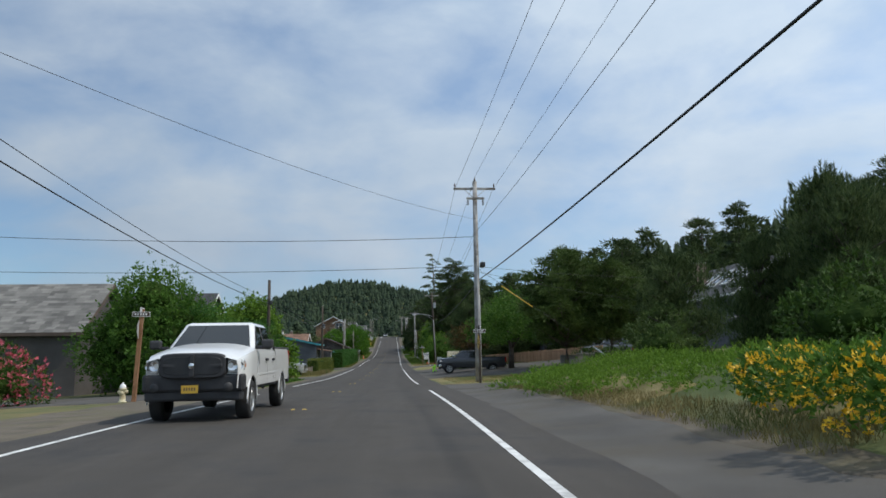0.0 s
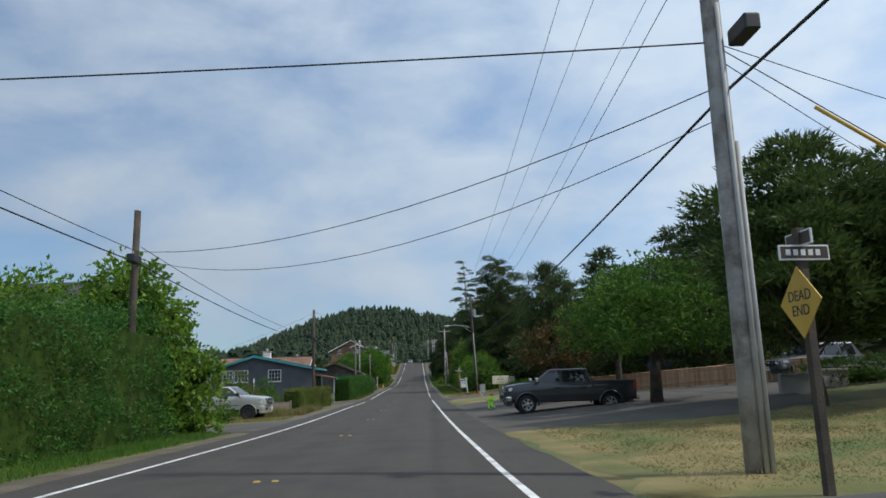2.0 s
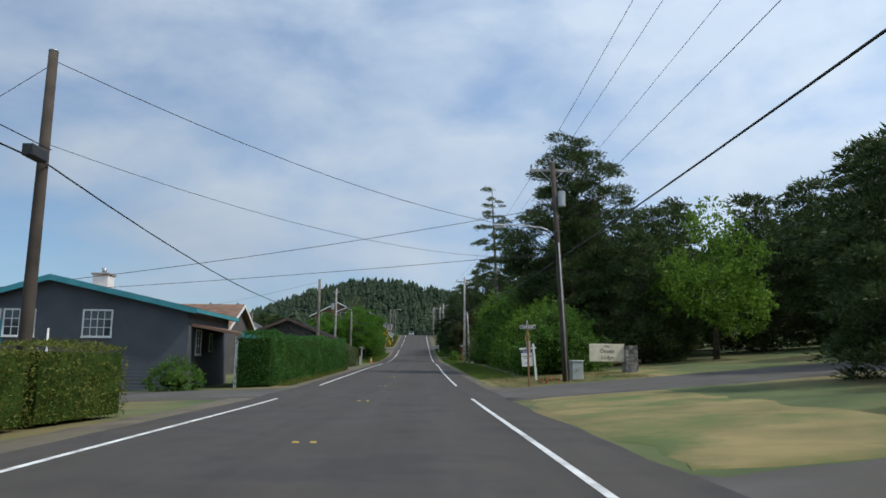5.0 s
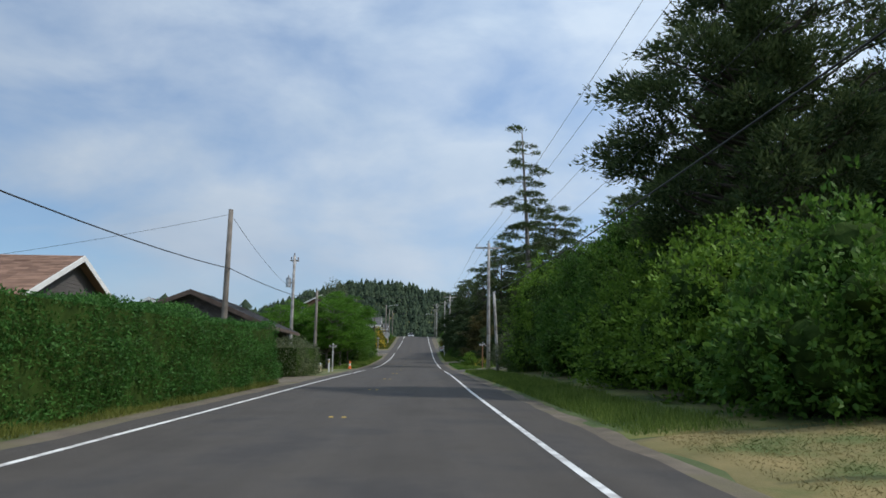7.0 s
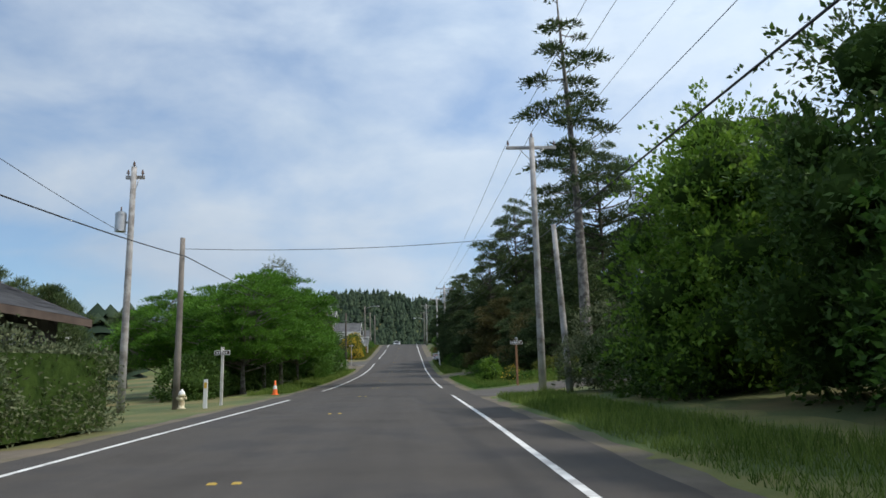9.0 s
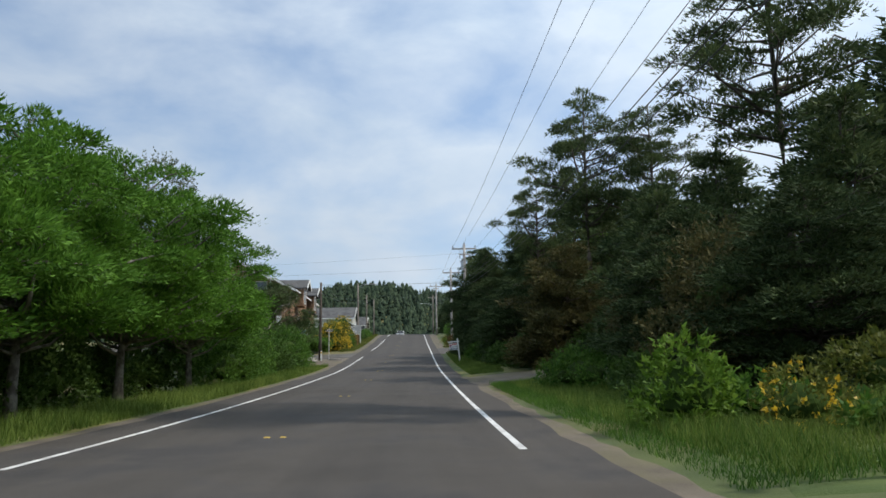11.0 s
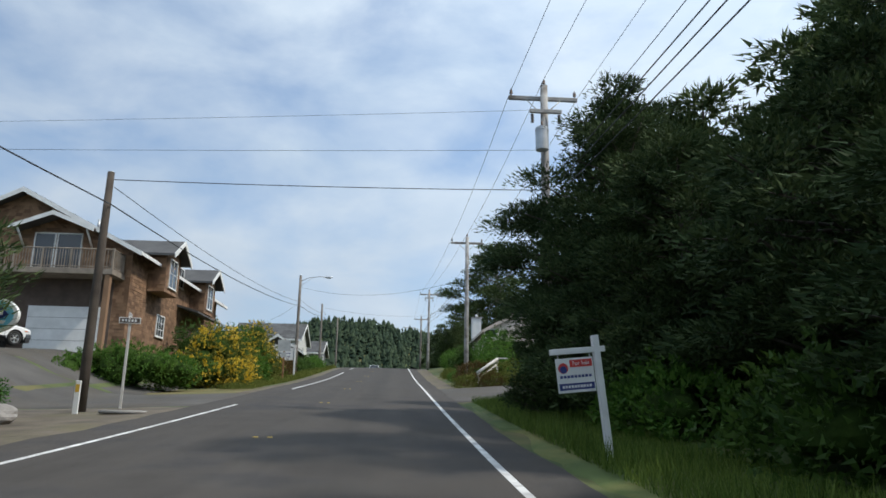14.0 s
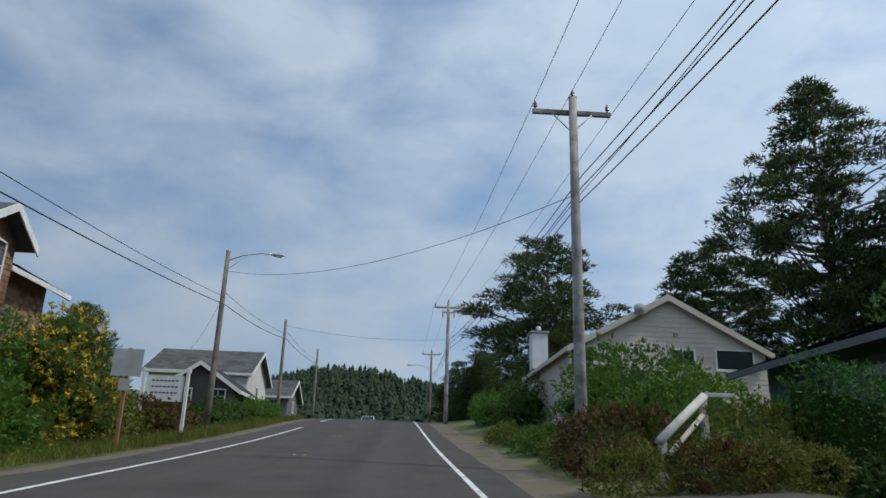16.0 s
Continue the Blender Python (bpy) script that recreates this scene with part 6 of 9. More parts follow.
M["fence_red"] = material("fence_red", (0.10, 0.04, 0.025), (0.19, 0.085, 0.05), 0.85, 3.0, 40.0, 0.3, random=0.4)
M["brick"] = material("brick", (0.16, 0.10, 0.08), (0.36, 0.26, 0.21), 0.9, 2.0, 40.0, 0.4, island=True)
M["rail_pale"] = material("rail_pale", (0.38, 0.36, 0.33), (0.60, 0.58, 0.55), 0.8, 3.0, 50.0, 0.3)
M["concrete"] = material("concrete", (0.22, 0.21, 0.20), (0.38, 0.37, 0.35), 0.9, 1.0, 40.0, 0.3)


def courses(a, b, n, z0, z1, step, half, g, width=None, proud=0.02):
    """Lapped boards or shingles on an upright face from a to b with outward normal n; half(z) gives how far the face reaches from a and b at height z."""
    a, b, n = np.array(a, float), np.array(b, float), np.array(n, float)
    L = np.linalg.norm(b - a)
    d = (b - a) / L
    vs, fs = [], []
    z = z0
    while z < z1 - 0.02:
        zt = min(z + step, z1)
        s0, s1 = half(z, L)
        t0, t1 = half(zt, L)
        cuts = [0.0, 1.0]
        if width:
            k = max(1, int((s1 - s0) / width))
            cuts = np.unique(np.clip(np.linspace(0, 1, k + 1) + np.append(np.append(0, g.uniform(-0.3, 0.3, k - 1) / k), 0), 0, 1))
        for c0, c1 in zip(cuts[:-1], cuts[1:]):
            o = len(vs)
            gap = 0.004 if width else 0.0
            e = proud * (1 + (0.3 * g.normal() if width else 0))
            zz = z - (g.uniform(0, 0.02) if width else 0)
            for (u, zq, pr) in ((s0 + (s1 - s0) * c0 + gap, zz, e), (s0 + (s1 - s0) * c1 - gap, zz, e), (t0 + (t1 - t0) * c1 - gap, zt, 0.004), (t0 + (t1 - t0) * c0 + gap, zt, 0.004)):
                q = a + d * u + n * pr
                vs.append((q[0], q[1], zq))
            fs.append((o, o + 1, o + 2, o + 3))
            o2 = len(vs)
            for (u, pr) in ((s0 + (s1 - s0) * c0 + gap, e), (s0 + (s1 - s0) * c1 - gap, e), (s0 + (s1 - s0) * c1 - gap, 0.0), (s0 + (s1 - s0) * c0 + gap, 0.0)):
                q = a + d * u + n * pr
                vs.append((q[0], q[1], zz))
            fs.append((o2, o2 + 3, o2 + 2, o2 + 1))
        z = zt
    return np.array(vs), np.array(fs)


def roof_courses(p0, p1, q0, q1, step, width, g, proud=0.018):
    """Shingle rows on a roof slope: eave edge p0-p1, ridge edge q0-q1."""
    p0, p1, q0, q1 = (np.array(v, float) for v in (p0, p1, q0, q1))
    up = np.linalg.norm(q0 - p0)
    n = np.cross(p1 - p0, q0 - p0)
    n /= np.linalg.norm(n)
    if n[2] < 0:
        n = -n
    rows = max(2, int(up / step))
    vs, fs = [], []
    for r in range(rows):
        u0, u1 = r / rows, (r + 1) / rows
        a0, a1, b0, b1 = p0 + (q0 - p0) * u0, p1 + (q1 - p1) * u0, p0 + (q0 - p0) * u1, p1 + (q1 - p1) * u1
        k = max(2, int(np.linalg.norm(a1 - a0) / width))
        cuts = np.linspace(0, 1, k + 1)
        cuts[1:-1] += g.uniform(-0.25, 0.25, k - 1) / k
        for c0, c1 in zip(cuts[:-1], cuts[1:]):
            o = len(vs)
            e = proud * (1 + 0.25 * g.normal())
            vs += [a0 + (a1 - a0) * c0 + n * e, a0 + (a1 - a0) * c1 + n * e, b0 + (b1 - b0) * c1 + n * 0.003, b0 + (b1 - b0) * c0 + n * 0.003]
            fs.append((o, o + 1, o + 2, o + 3))
    return np.array(vs), np.array(fs)


def window(parent, face, u, z, w, h, y, trim, grid=(1, 1), depth=0.06, name="window", sill=True, curtain=False):
    """A window in the wall plane: face is 'x-', 'x+', 'y-', 'y+'; u runs along the wall, y is the plane."""
    sgn = 1 if face[1] == "+" else -1

    def bx(u0, u1, z0, z1, d0, d1):
        a, b = sorted((y + sgn * d0, y + sgn * d1))
        return (a, b, u0, u1, z0, z1) if face[0] == "x" else (u0, u1, a, b, z0, z1)
    t = 0.07
    bm = bmesh.new()
    for q in ((u - w / 2 - t, u + w / 2 + t, z + h, z + h + t), (u - w / 2 - t, u + w / 2 + t, z - t, z), (u - w / 2 - t, u - w / 2, z, z + h), (u + w / 2, u + w / 2 + t, z, z + h)):
        box(bm, *bx(*q, 0.0, depth))
    fr = part(name, bm, trim, parent)
    part("pane", boxed(*bx(u - w / 2, u + w / 2, z, z + h, 0.005, 0.022)), M["glass"], fr)
    bars = bmesh.new()
    cnt = 0
    for i in range(1, grid[0]):
        uu = u - w / 2 + w * i / grid[0]
        box(bars, *bx(uu - 0.016, uu + 0.016, z, z + h, 0.022, 0.045))
        cnt += 1
    for j in range(1, grid[1]):
        zz = z + h * j / grid[1]
        box(bars, *bx(u - w / 2, u + w / 2, zz - 0.016, zz + 0.016, 0.022, 0.045))
        cnt += 1
    if cnt:
        part("glazing_bar", bars, trim, fr)
    else:
        bars.free()
    if sill:
        part("sill", boxed(*bx(u - w / 2 - 0.1, u + w / 2 + 0.1, z - t - 0.04, z - t, 0.0, depth + 0.04)), trim, fr)
    return fr


def gable_house(name, label, x0, x1, y0, y1, z0, eave, ridge, axis, wall, roof, trim, faces="y-x+", board=0.16, width=None, over=0.45, off=0.5, rows=0.22, seed=0, sides="lr"):
    """A house with a gable roof. axis: the way the ridge runs; off: where the ridge lies across it."""
    g = np.random.default_rng(seed)
    t = thing(name, label, "house", ((x0 + x1) / 2, (y0 + y1) / 2, z0))
    ox, oy = (x0 + x1) / 2, (y0 + y1) / 2
    X0, X1, Y0, Y1, E, R = x0 - ox, x1 - ox, y0 - oy, y1 - oy, eave - z0, ridge - z0
    bm = bmesh.new()
    if axis == "y":
        rx = X0 + (X1 - X0) * off
        prism(bm, [(X0, -0.6), (X1, -0.6), (X1, E), (rx, R), (X0, E)], Y0, Y1)
        slopes = (((X1, Y0), (X1, Y1), (rx, Y0), (rx, Y1), 1), ((X0, Y0), (X0, Y1), (rx, Y0), (rx, Y1), -1))
    else:
        ry = Y0 + (Y1 - Y0) * off
        prism(bm, [(Y0, -0.6), (Y1, -0.6), (Y1, E), (ry, R), (Y0, E)], X0, X1)
        for v in bm.verts:
            v.co = Vector((v.co.y, v.co.x, v.co.z))
        bmesh.ops.recalc_face_normals(bm, faces=bm.faces)
    body = part("wall", bm, wall, t)

    def half(z, L):
        if z <= E:
            return 0.0, L
        k = min((z - E) / max(R - E, 1e-3), 1.0)
        return L * off * k, L - L * (1 - off) * k
    flat = lambda z, L: (0.0, L)
    cs = []
    if "y-" in faces:
        cs.append(courses((X0, Y0), (X1, Y0), (0, -1), -0.3, R if axis == "y" else E, board, half if axis == "y" else flat, g, width))
    if "x+" in faces:
        cs.append(courses((X1, Y0), (X1, Y1), (1, 0), -0.3, E if axis == "y" else R, board, flat if axis == "y" else half, g, width))
    if "x-" in faces:
        cs.append(courses((X0, Y0), (X0, Y1), (-1, 0), -0.3, E if axis == "y" else R, board, flat if axis == "y" else half, g, width))
    if cs and width:
        v, f = join_np(cs)
        part("siding", mesh_np("siding", v, f), wall, t)
    elif cs:
        for v, f in cs:
            for k in range(0, len(v), 8):
                part("board", mesh_np("board", v[k:k + 8], ((0, 1, 2, 3), (4, 7, 6, 5))), wall, body)
    # roof slabs with overhang, bargeboards and shingle rows
    th = 0.14
    if axis == "y":
        rp, span = X0 + (X1 - X0) * off, (Y0 - over, Y1 + over)
        ends = ((X1, 1), (X0, -1))
    else:
        rp, span = Y0 + (Y1 - Y0) * off, (X0 - over, X1 + over)
        ends = ((Y1, 1), (Y0, -1))
    for e, s in ends:
        sl = (R - E) / abs(e - rp)
        eo = e + s * over
        zo = E - sl * over
        bm = prism(bmesh.new(), [(rp, R + 0.02), (eo, zo + 0.02), (eo, zo + th), (rp, R + th + 0.02)], span[0], span[1])
        pts = ((eo, span[0], zo + th), (eo, span[1], zo + th), (rp, span[0], R + th + 0.02), (rp, span[1], R + th + 0.02))
        if axis == "x":
            for v in bm.verts:
                v.co = Vector((v.co.y, v.co.x, v.co.z))
            bmesh.ops.recalc_face_normals(bm, faces=bm.faces)
            pts = tuple((p[1], p[0], p[2]) for p in pts)
        ro = part("roof", bm, roof, t)
        v, f = roof_courses(*pts, rows, 0.5, g)
        part("roof_shingles", mesh_np("roof_shingles", v, f), roof, ro)
        for q in span:
            qs = -1 if q == span[0] else 1
            a, b = sorted((q, q + qs * 0.035))
            bb = prism(bmesh.new(), [(rp, R - 0.10), (eo, zo - 0.10), (eo, zo + th + 0.01), (rp, R + th + 0.03)], a, b)
            if axis == "x":
                for v in bb.verts:
                    v.co = Vector((v.co.y, v.co.x, v.co.z))
                bmesh.ops.recalc_face_normals(bb, faces=bb.faces)
            part("bargeboard", bb, trim, ro)
        fa = bmesh.new()
        a, b = sorted((eo, eo + s * 0.035))
        if axis == "y":
            box(fa, a, b, span[0], span[1], zo - 0.05, zo + th)
        else:
            box(fa, span[0], span[1], a, b, zo - 0.05, zo + th)
        part("fascia", fa, trim, ro)
    t["half"] = [X0, X1, Y0, Y1]
    return t


def chimney(parent, x, y, z0, z1, w, mat):
    bm = boxed(x - w / 2, x + w / 2, y - w / 2, y + w / 2, z0, z1, 0.02)
    c = part("chimney", bm, mat, parent)
    part("chimney_cap", boxed(x - w / 2 - 0.08, x + w / 2 + 0.08, y - w / 2 - 0.08, y + w / 2 + 0.08, z1, z1 + 0.1, 0.02), M["concrete"], c)
    part("flue", tube([(x, y, z1 + 0.1), (x, y, z1 + 0.4)], 0.12, 10), M["galv"], c)


def railing(parent, pts, z, h, mat, step=0.14, name="railing"):
    """Posts, rails and balusters along a line of points."""
    r = part(name, boxed(pts[0][0] - 0.05, pts[0][0] + 0.05, pts[0][1] - 0.05, pts[0][1] + 0.05, z, z + h), mat, parent)
    for p, q in zip(pts, pts[1:]):
        L = math.hypot(q[0] - p[0], q[1] - p[1])
        n = max(2, int(L / step))
        for zz, th in ((z + h - 0.06, 0.06), (z + 0.1, 0.05)):
            part("rail", tube([(p[0], p[1], zz), (q[0], q[1], zz)], th * 0.6, 4), mat, r)
        for i in range(1, n):
            x, y = p[0] + (q[0] - p[0]) * i / n, p[1] + (q[1] - p[1]) * i / n
            big = i % 10 == 0
            k = 0.045 if big else 0.016
            part("post" if big else "baluster", boxed(x - k, x + k, y - k, y + k, z, z + h - 0.04), mat, r)
        part("post", boxed(q[0] - 0.05, q[0] + 0.05, q[1] - 0.05, q[1] + 0.05, z, z + h), mat, r)
    return r


# left side
h = gable_house("shingled_cottage", "low cottage with a weathered wood-shingle roof", -27, -16.5, 38, 46, G(-20, 42) - 0.2, 3.0, 5.9, "x", M["shingle_dark"], M["roof_wood"], M["trim_brown"], faces="y-", rows=0.28, seed=1)
# the house with the white porch
z0 = G(-17, 72) + 0.25
h = gable_house("porch_house", "grey-brown shingled house with white trim and a columned porch", -24.0, -16.0, 62.85, 71.35, z0, 4.8, 7.45, "x", M["shingle_dark"], M["roof_dark"], M["white"], seed=2, width=0.3, board=0.2, over=0.5)
zp = lambda z: z - z0


def turned(bm):
    """Swaps x and y of a bmesh, so that its ridge runs the other way."""
    for v in bm.verts:
        v.co = Vector((v.co.y, v.co.x, v.co.z))
    bmesh.ops.recalc_face_normals(bm, faces=bm.faces)
    return bm


for u in (2.5, 0.95):
    window(h, "x+", u, zp(3.3), 1.3, 1.2, 4.02, M["white"], (2, 3))
for u in (-2.4, -1.0):
    window(h, "x+", u, zp(0.3), 0.9, 1.3, 4.02, M["white"], (1, 2))
for u in (-2.2, 1.0):
    window(h, "y-", u, zp(2.9), 1.0, 1.3, -4.27, M["white"], (2, 2))
part("corner_board", boxed(3.88, 4.04, 4.12, 4.28, -0.3, zp(4.7)), M["white"], h)
# the small gable over the upper windows
for s_ in (-1, 1):
    gb = part("bay_roof", turned(prism(bmesh.new(), [(0.6, zp(5.95)), (0.6 + s_ * 2.25, zp(4.75)), (0.6 + s_ * 2.25, zp(4.87)), (0.6, zp(6.07))], 4.02, 4.42)), M["roof_dark"], h)
    part("bargeboard", turned(prism(bmesh.new(), [(0.6, zp(5.85)), (0.6 + s_ * 2.3, zp(4.62)), (0.6 + s_ * 2.3, zp(4.9)), (0.6, zp(6.1))], 4.42, 4.46)), M["white"], gb)
# the porch: a low gabled roof that runs out from the wall
for s_ in (-1, 1):
    pr = part("porch_roof", turned(prism(bmesh.new(), [(1.9, zp(2.65)), (1.9 + s_ * 1.75, zp(1.68)), (1.9 + s_ * 1.75, zp(1.82)), (1.9, zp(2.80))], 4.03, 7.75)), M["roof_dark"], h)
    v, f = roof_courses((4.03, 1.9 + s_ * 1.75, zp(1.82)), (7.75, 1.9 + s_ * 1.75, zp(1.82)), (4.03, 1.9, zp(2.80)), (7.75, 1.9, zp(2.80)), 0.2, 0.4, np.random.default_rng(3))
    part("roof_shingles", mesh_np("roof_shingles", v, f), M["roof_dark"], pr)
    part("bargeboard", turned(prism(bmesh.new(), [(1.9, zp(2.52)), (1.9 + s_ * 1.8, zp(1.52)), (1.9 + s_ * 1.8, zp(1.84)), (1.9, zp(2.83))], 7.75, 7.80)), M["white"], pr)
part("porch_gable", turned(prism(bmesh.new(), [(0.3, zp(1.68)), (3.5, zp(1.68)), (1.9, zp(2.62))], 7.45, 7.55)), M["shingle_dark"], h)
for y in (0.5, 3.3):
    part("porch_beam", boxed(4.03, 7.4, y - 0.1, y + 0.1, zp(1.50), zp(1.70), 0.01), M["white"], h)
part("end_beam", boxed(7.4, 7.6, 0.4, 3.4, zp(1.50), zp(1.70), 0.01), M["white"], h)
part("porch_floor", boxed(4.03, 7.65, 0.35, 3.45, zp(-0.42), zp(-0.28), 0.01), M["deck_wood"], h)
for x, y in ((7.5, 0.5), (5.8, 0.5), (4.2, 0.5), (7.5, 3.3), (7.5, 1.95)):
    part("column", boxed(x - 0.12, x + 0.12, y - 0.12, y + 0.12, -0.5, zp(1.52), 0.015), M["white"], h)
railing(h, ((4.2, 0.5), (5.8, 0.5), (7.4, 0.5)), zp(-0.28), 0.85, M["white"])
railing(h, ((7.5, 1.95), (7.5, 3.3)), zp(-0.28), 0.85, M["white"])
for k in range(3):
    part("step", boxed(7.65 + 0.3 * k, 7.95 + 0.3 * k, 0.6, 1.85, zp(-1.1), zp(-0.42 - 0.17 * k), 0.01), M["deck_wood"], h)
for y in (0.55, 1.9):
    part("stair_rail", tube([(7.55, y, zp(0.55)), (8.65, y, zp(-0.05))], 0.045, 5), M["white"], h)
    part("stair_post", boxed(8.6, 8.7, y - 0.05, y + 0.05, zp(-1.1), zp(-0.02), 0.01), M["white"], h)
# slate-grey house with turquoise trim
z0 = G(-15, 103) - 0.1
h = gable_house("bungalow", "slate-grey bungalow with turquoise trim and white windows", -20.6, -9.6, 103.0, 110.0, z0, 3.05, 4.45, "y", M["siding_slate"], M["roof_brown"], M["trim_teal"], off=0.42, seed=4)
for u, w in ((-3.9, 1.35), (-2.3, 1.35), (1.3, 1.25)):
    window(h, "y-", u, 1.75 - z0 + 0.05, w, 1.15, -3.5, M["white"], (4, 3))
part("window_trim", boxed(-3.16, -3.04, -3.58, -3.5, 2.1, 3.4), M["trim_teal"], h)
part("downpipe", tube([(-0.9, -3.58, 0.3), (-0.9, -3.58, 3.0)], 0.05, 8), M["white"], h)
window(h, "x+", -1.9, 1.9, 0.7, 1.1, 5.5, M["white"], (2, 3))
window(h, "x+", 0.2, 2.1, 0.5, 0.8, 5.5, M["white"], (1, 2))
ext = part("porch_roof", prism(bmesh.new(), [(5.4, 3.2), (7.9, 2.75), (7.9, 2.87), (5.4, 3.34)], -3.1, 2.6), M["roof_brown"], h)
part("fascia", boxed(7.9, 7.94, -3.1, 2.6, 2.66, 2.9), M["trim_teal"], ext)
for y in (-2.9, -0.2, 2.4):
    part("porch_post", boxed(7.6, 7.72, y - 0.06, y + 0.06, -0.4, 2.72), M["white"], h)
chimney(h, -0.4, 0.6, 3.8, 4.9 - z0 + 0.2, 0.8, M["white"])
# brown-roofed house behind it
z0 = G(-19, 128) - 0.1
h = gable_house("cottage", "house with a broad orange-brown shingle roof", -26.5, -14.2, 126.5, 135.0, z0, 3.3, 5.3, "x", M["shingle_dark"], M["roof_brown"], M["white"], faces="x+y-", seed=5)
window(h, "x+", 0, 1.6, 1.2, 1.2, 6.3, M["white"], (2, 2))
# dark shingled house at the end of the long hedge
z0 = G(-11, 142) - 0.1
h = gable_house("shingled_house", "dark weathered cedar-shingled house behind a hedge", -15.6, -7.6, 139.0, 147.5, z0, 3.05, 4.68, "y", M["shingle_dark"], M["roof_dark"], M["trim_brown"], off=0.52, seed=6, width=0.26, board=0.2, over=0.6)
window(h, "y-", 1.6, 1.75, 1.0, 0.7, -4.25, M["trim_brown"])
window(h, "x+", 2.4, 1.6, 0.5, 1.1, 4.0, M["white"])
lamp = part("wall_lamp", boxed(2.7, 2.86, -4.4, -4.26, 1.9, 2.1, 0.03), M["white"], h)
# houses farther back
for i, (x, y, w, d, ev, rg, wl, rf) in enumerate(((-23, 152, 8, 8, 3.0, 5.0, "siding_white", "roof_grey"), (-24, 170, 9, 8, 4.4, 6.8, "siding_grey", "roof_grey"), (-33, 140, 10, 8, 4.4, 6.6, "siding_white", "roof_dark"), (-32, 108, 9, 8, 3.4, 5.4, "shingle_brown", "roof_grey"), (-34, 72, 9, 8, 3.4, 5.2, "siding_grey", "roof_grey"))):
    z0 = G(x, y) - 0.1
    h = gable_house("house", "gabled house among the back gardens", x - w / 2, x + w / 2, y - d / 2, y + d / 2, z0, z0 + ev, z0 + rg, "y", M[wl], M[rf], M["white"], seed=20 + i, rows=0.4)
    window(h, "y-", -1.5, 1.2, 1.1, 1.2, -d / 2, M["white"], (2, 2))
    window(h, "y-", 1.5, 1.2, 1.1, 1.2, -d / 2, M["white"], (2, 2))
    window(h, "x+", 0, 1.2, 1.2, 1.2, w / 2, M["white"], (2, 2))
    chimney(h, 1.2, 1.0, rg - 0.8, rg + 0.6, 0.6, M["brick"])
# the tall brown shingled house with balcony and garage
z0 = 6.1
h = gable_house("townhouse", "three-storey brown cedar-shingled house with balcony and garage", -24.3, -12.5, 240.5, 259.0, z0, 11.5, 14.5, "y", M["shingle_brown"], M["roof_grey"], M["white"], seed=7, width=0.28, board=0.2, over=0.7)
part("garage_recess", boxed(-0.7, 5.1, -9.29, -9.2, -0.3, 3.7), M["trim_brown"], h)
gd = part("garage_door", boxed(0.9, 4.9, -9.42, -9.29, -0.2, 2.2, 0.01), M["white"], h, "white sectional garage door")
for k in range(1, 4):
    part("groove", boxed(0.9, 4.9, -9.428, -9.42, -0.2 + 0.6 * k - 0.012, -0.2 + 0.6 * k + 0.012), M["concrete"], gd)
for x in (-0.9, 5.35):
    part("balcony_post", boxed(x - 0.14, x + 0.14, -10.9, -10.6, -0.4, 3.7, 0.02), M["shingle_brown"], h)
bal = part("balcony", boxed(-1.0, 5.6, -10.95, -9.25, 3.7, 4.0, 0.02), M["deck_wood"], h)
railing(bal, ((-0.9, -9.35), (-0.9, -10.85), (5.5, -10.85), (5.5, -9.35)), 4.0, 1.1, M["deck_wood"])
window(h, "y-", 1.2, 4.15, 1.0, 2.0, -9.27, M["white"], (1, 1), name="balcony_door", sill=False)
window(h, "y-", 2.5, 4.15, 1.2, 2.0, -9.27, M["white"], (1, 1), name="balcony_door", sill=False)
window(h, "y-", -3.4, 4.6, 0.9, 1.4, -9.27, M["white"], (2, 2))
for s in (-1, 1):
    bm = prism(bmesh.new(), [(1.9, 7.05), (1.9 + s * 2.2, 6.2), (1.9 + s * 2.2, 6.32), (1.9, 7.19)], -10.3, -9.2)
    pp = part("canopy", bm, M["roof_grey"], h)
    part("bargeboard", prism(bmesh.new(), [(1.9, 6.98), (1.9 + s * 2.2, 6.12), (1.9 + s * 2.2, 6.34), (1.9, 7.21)], -10.34, -10.3), M["white"], pp)
    part("bracket", tube([(1.9 + s * 1.8, -9.25, 5.4), (1.9 + s * 1.8, -10.2, 6.25)], 0.06, 5), M["white"], pp)
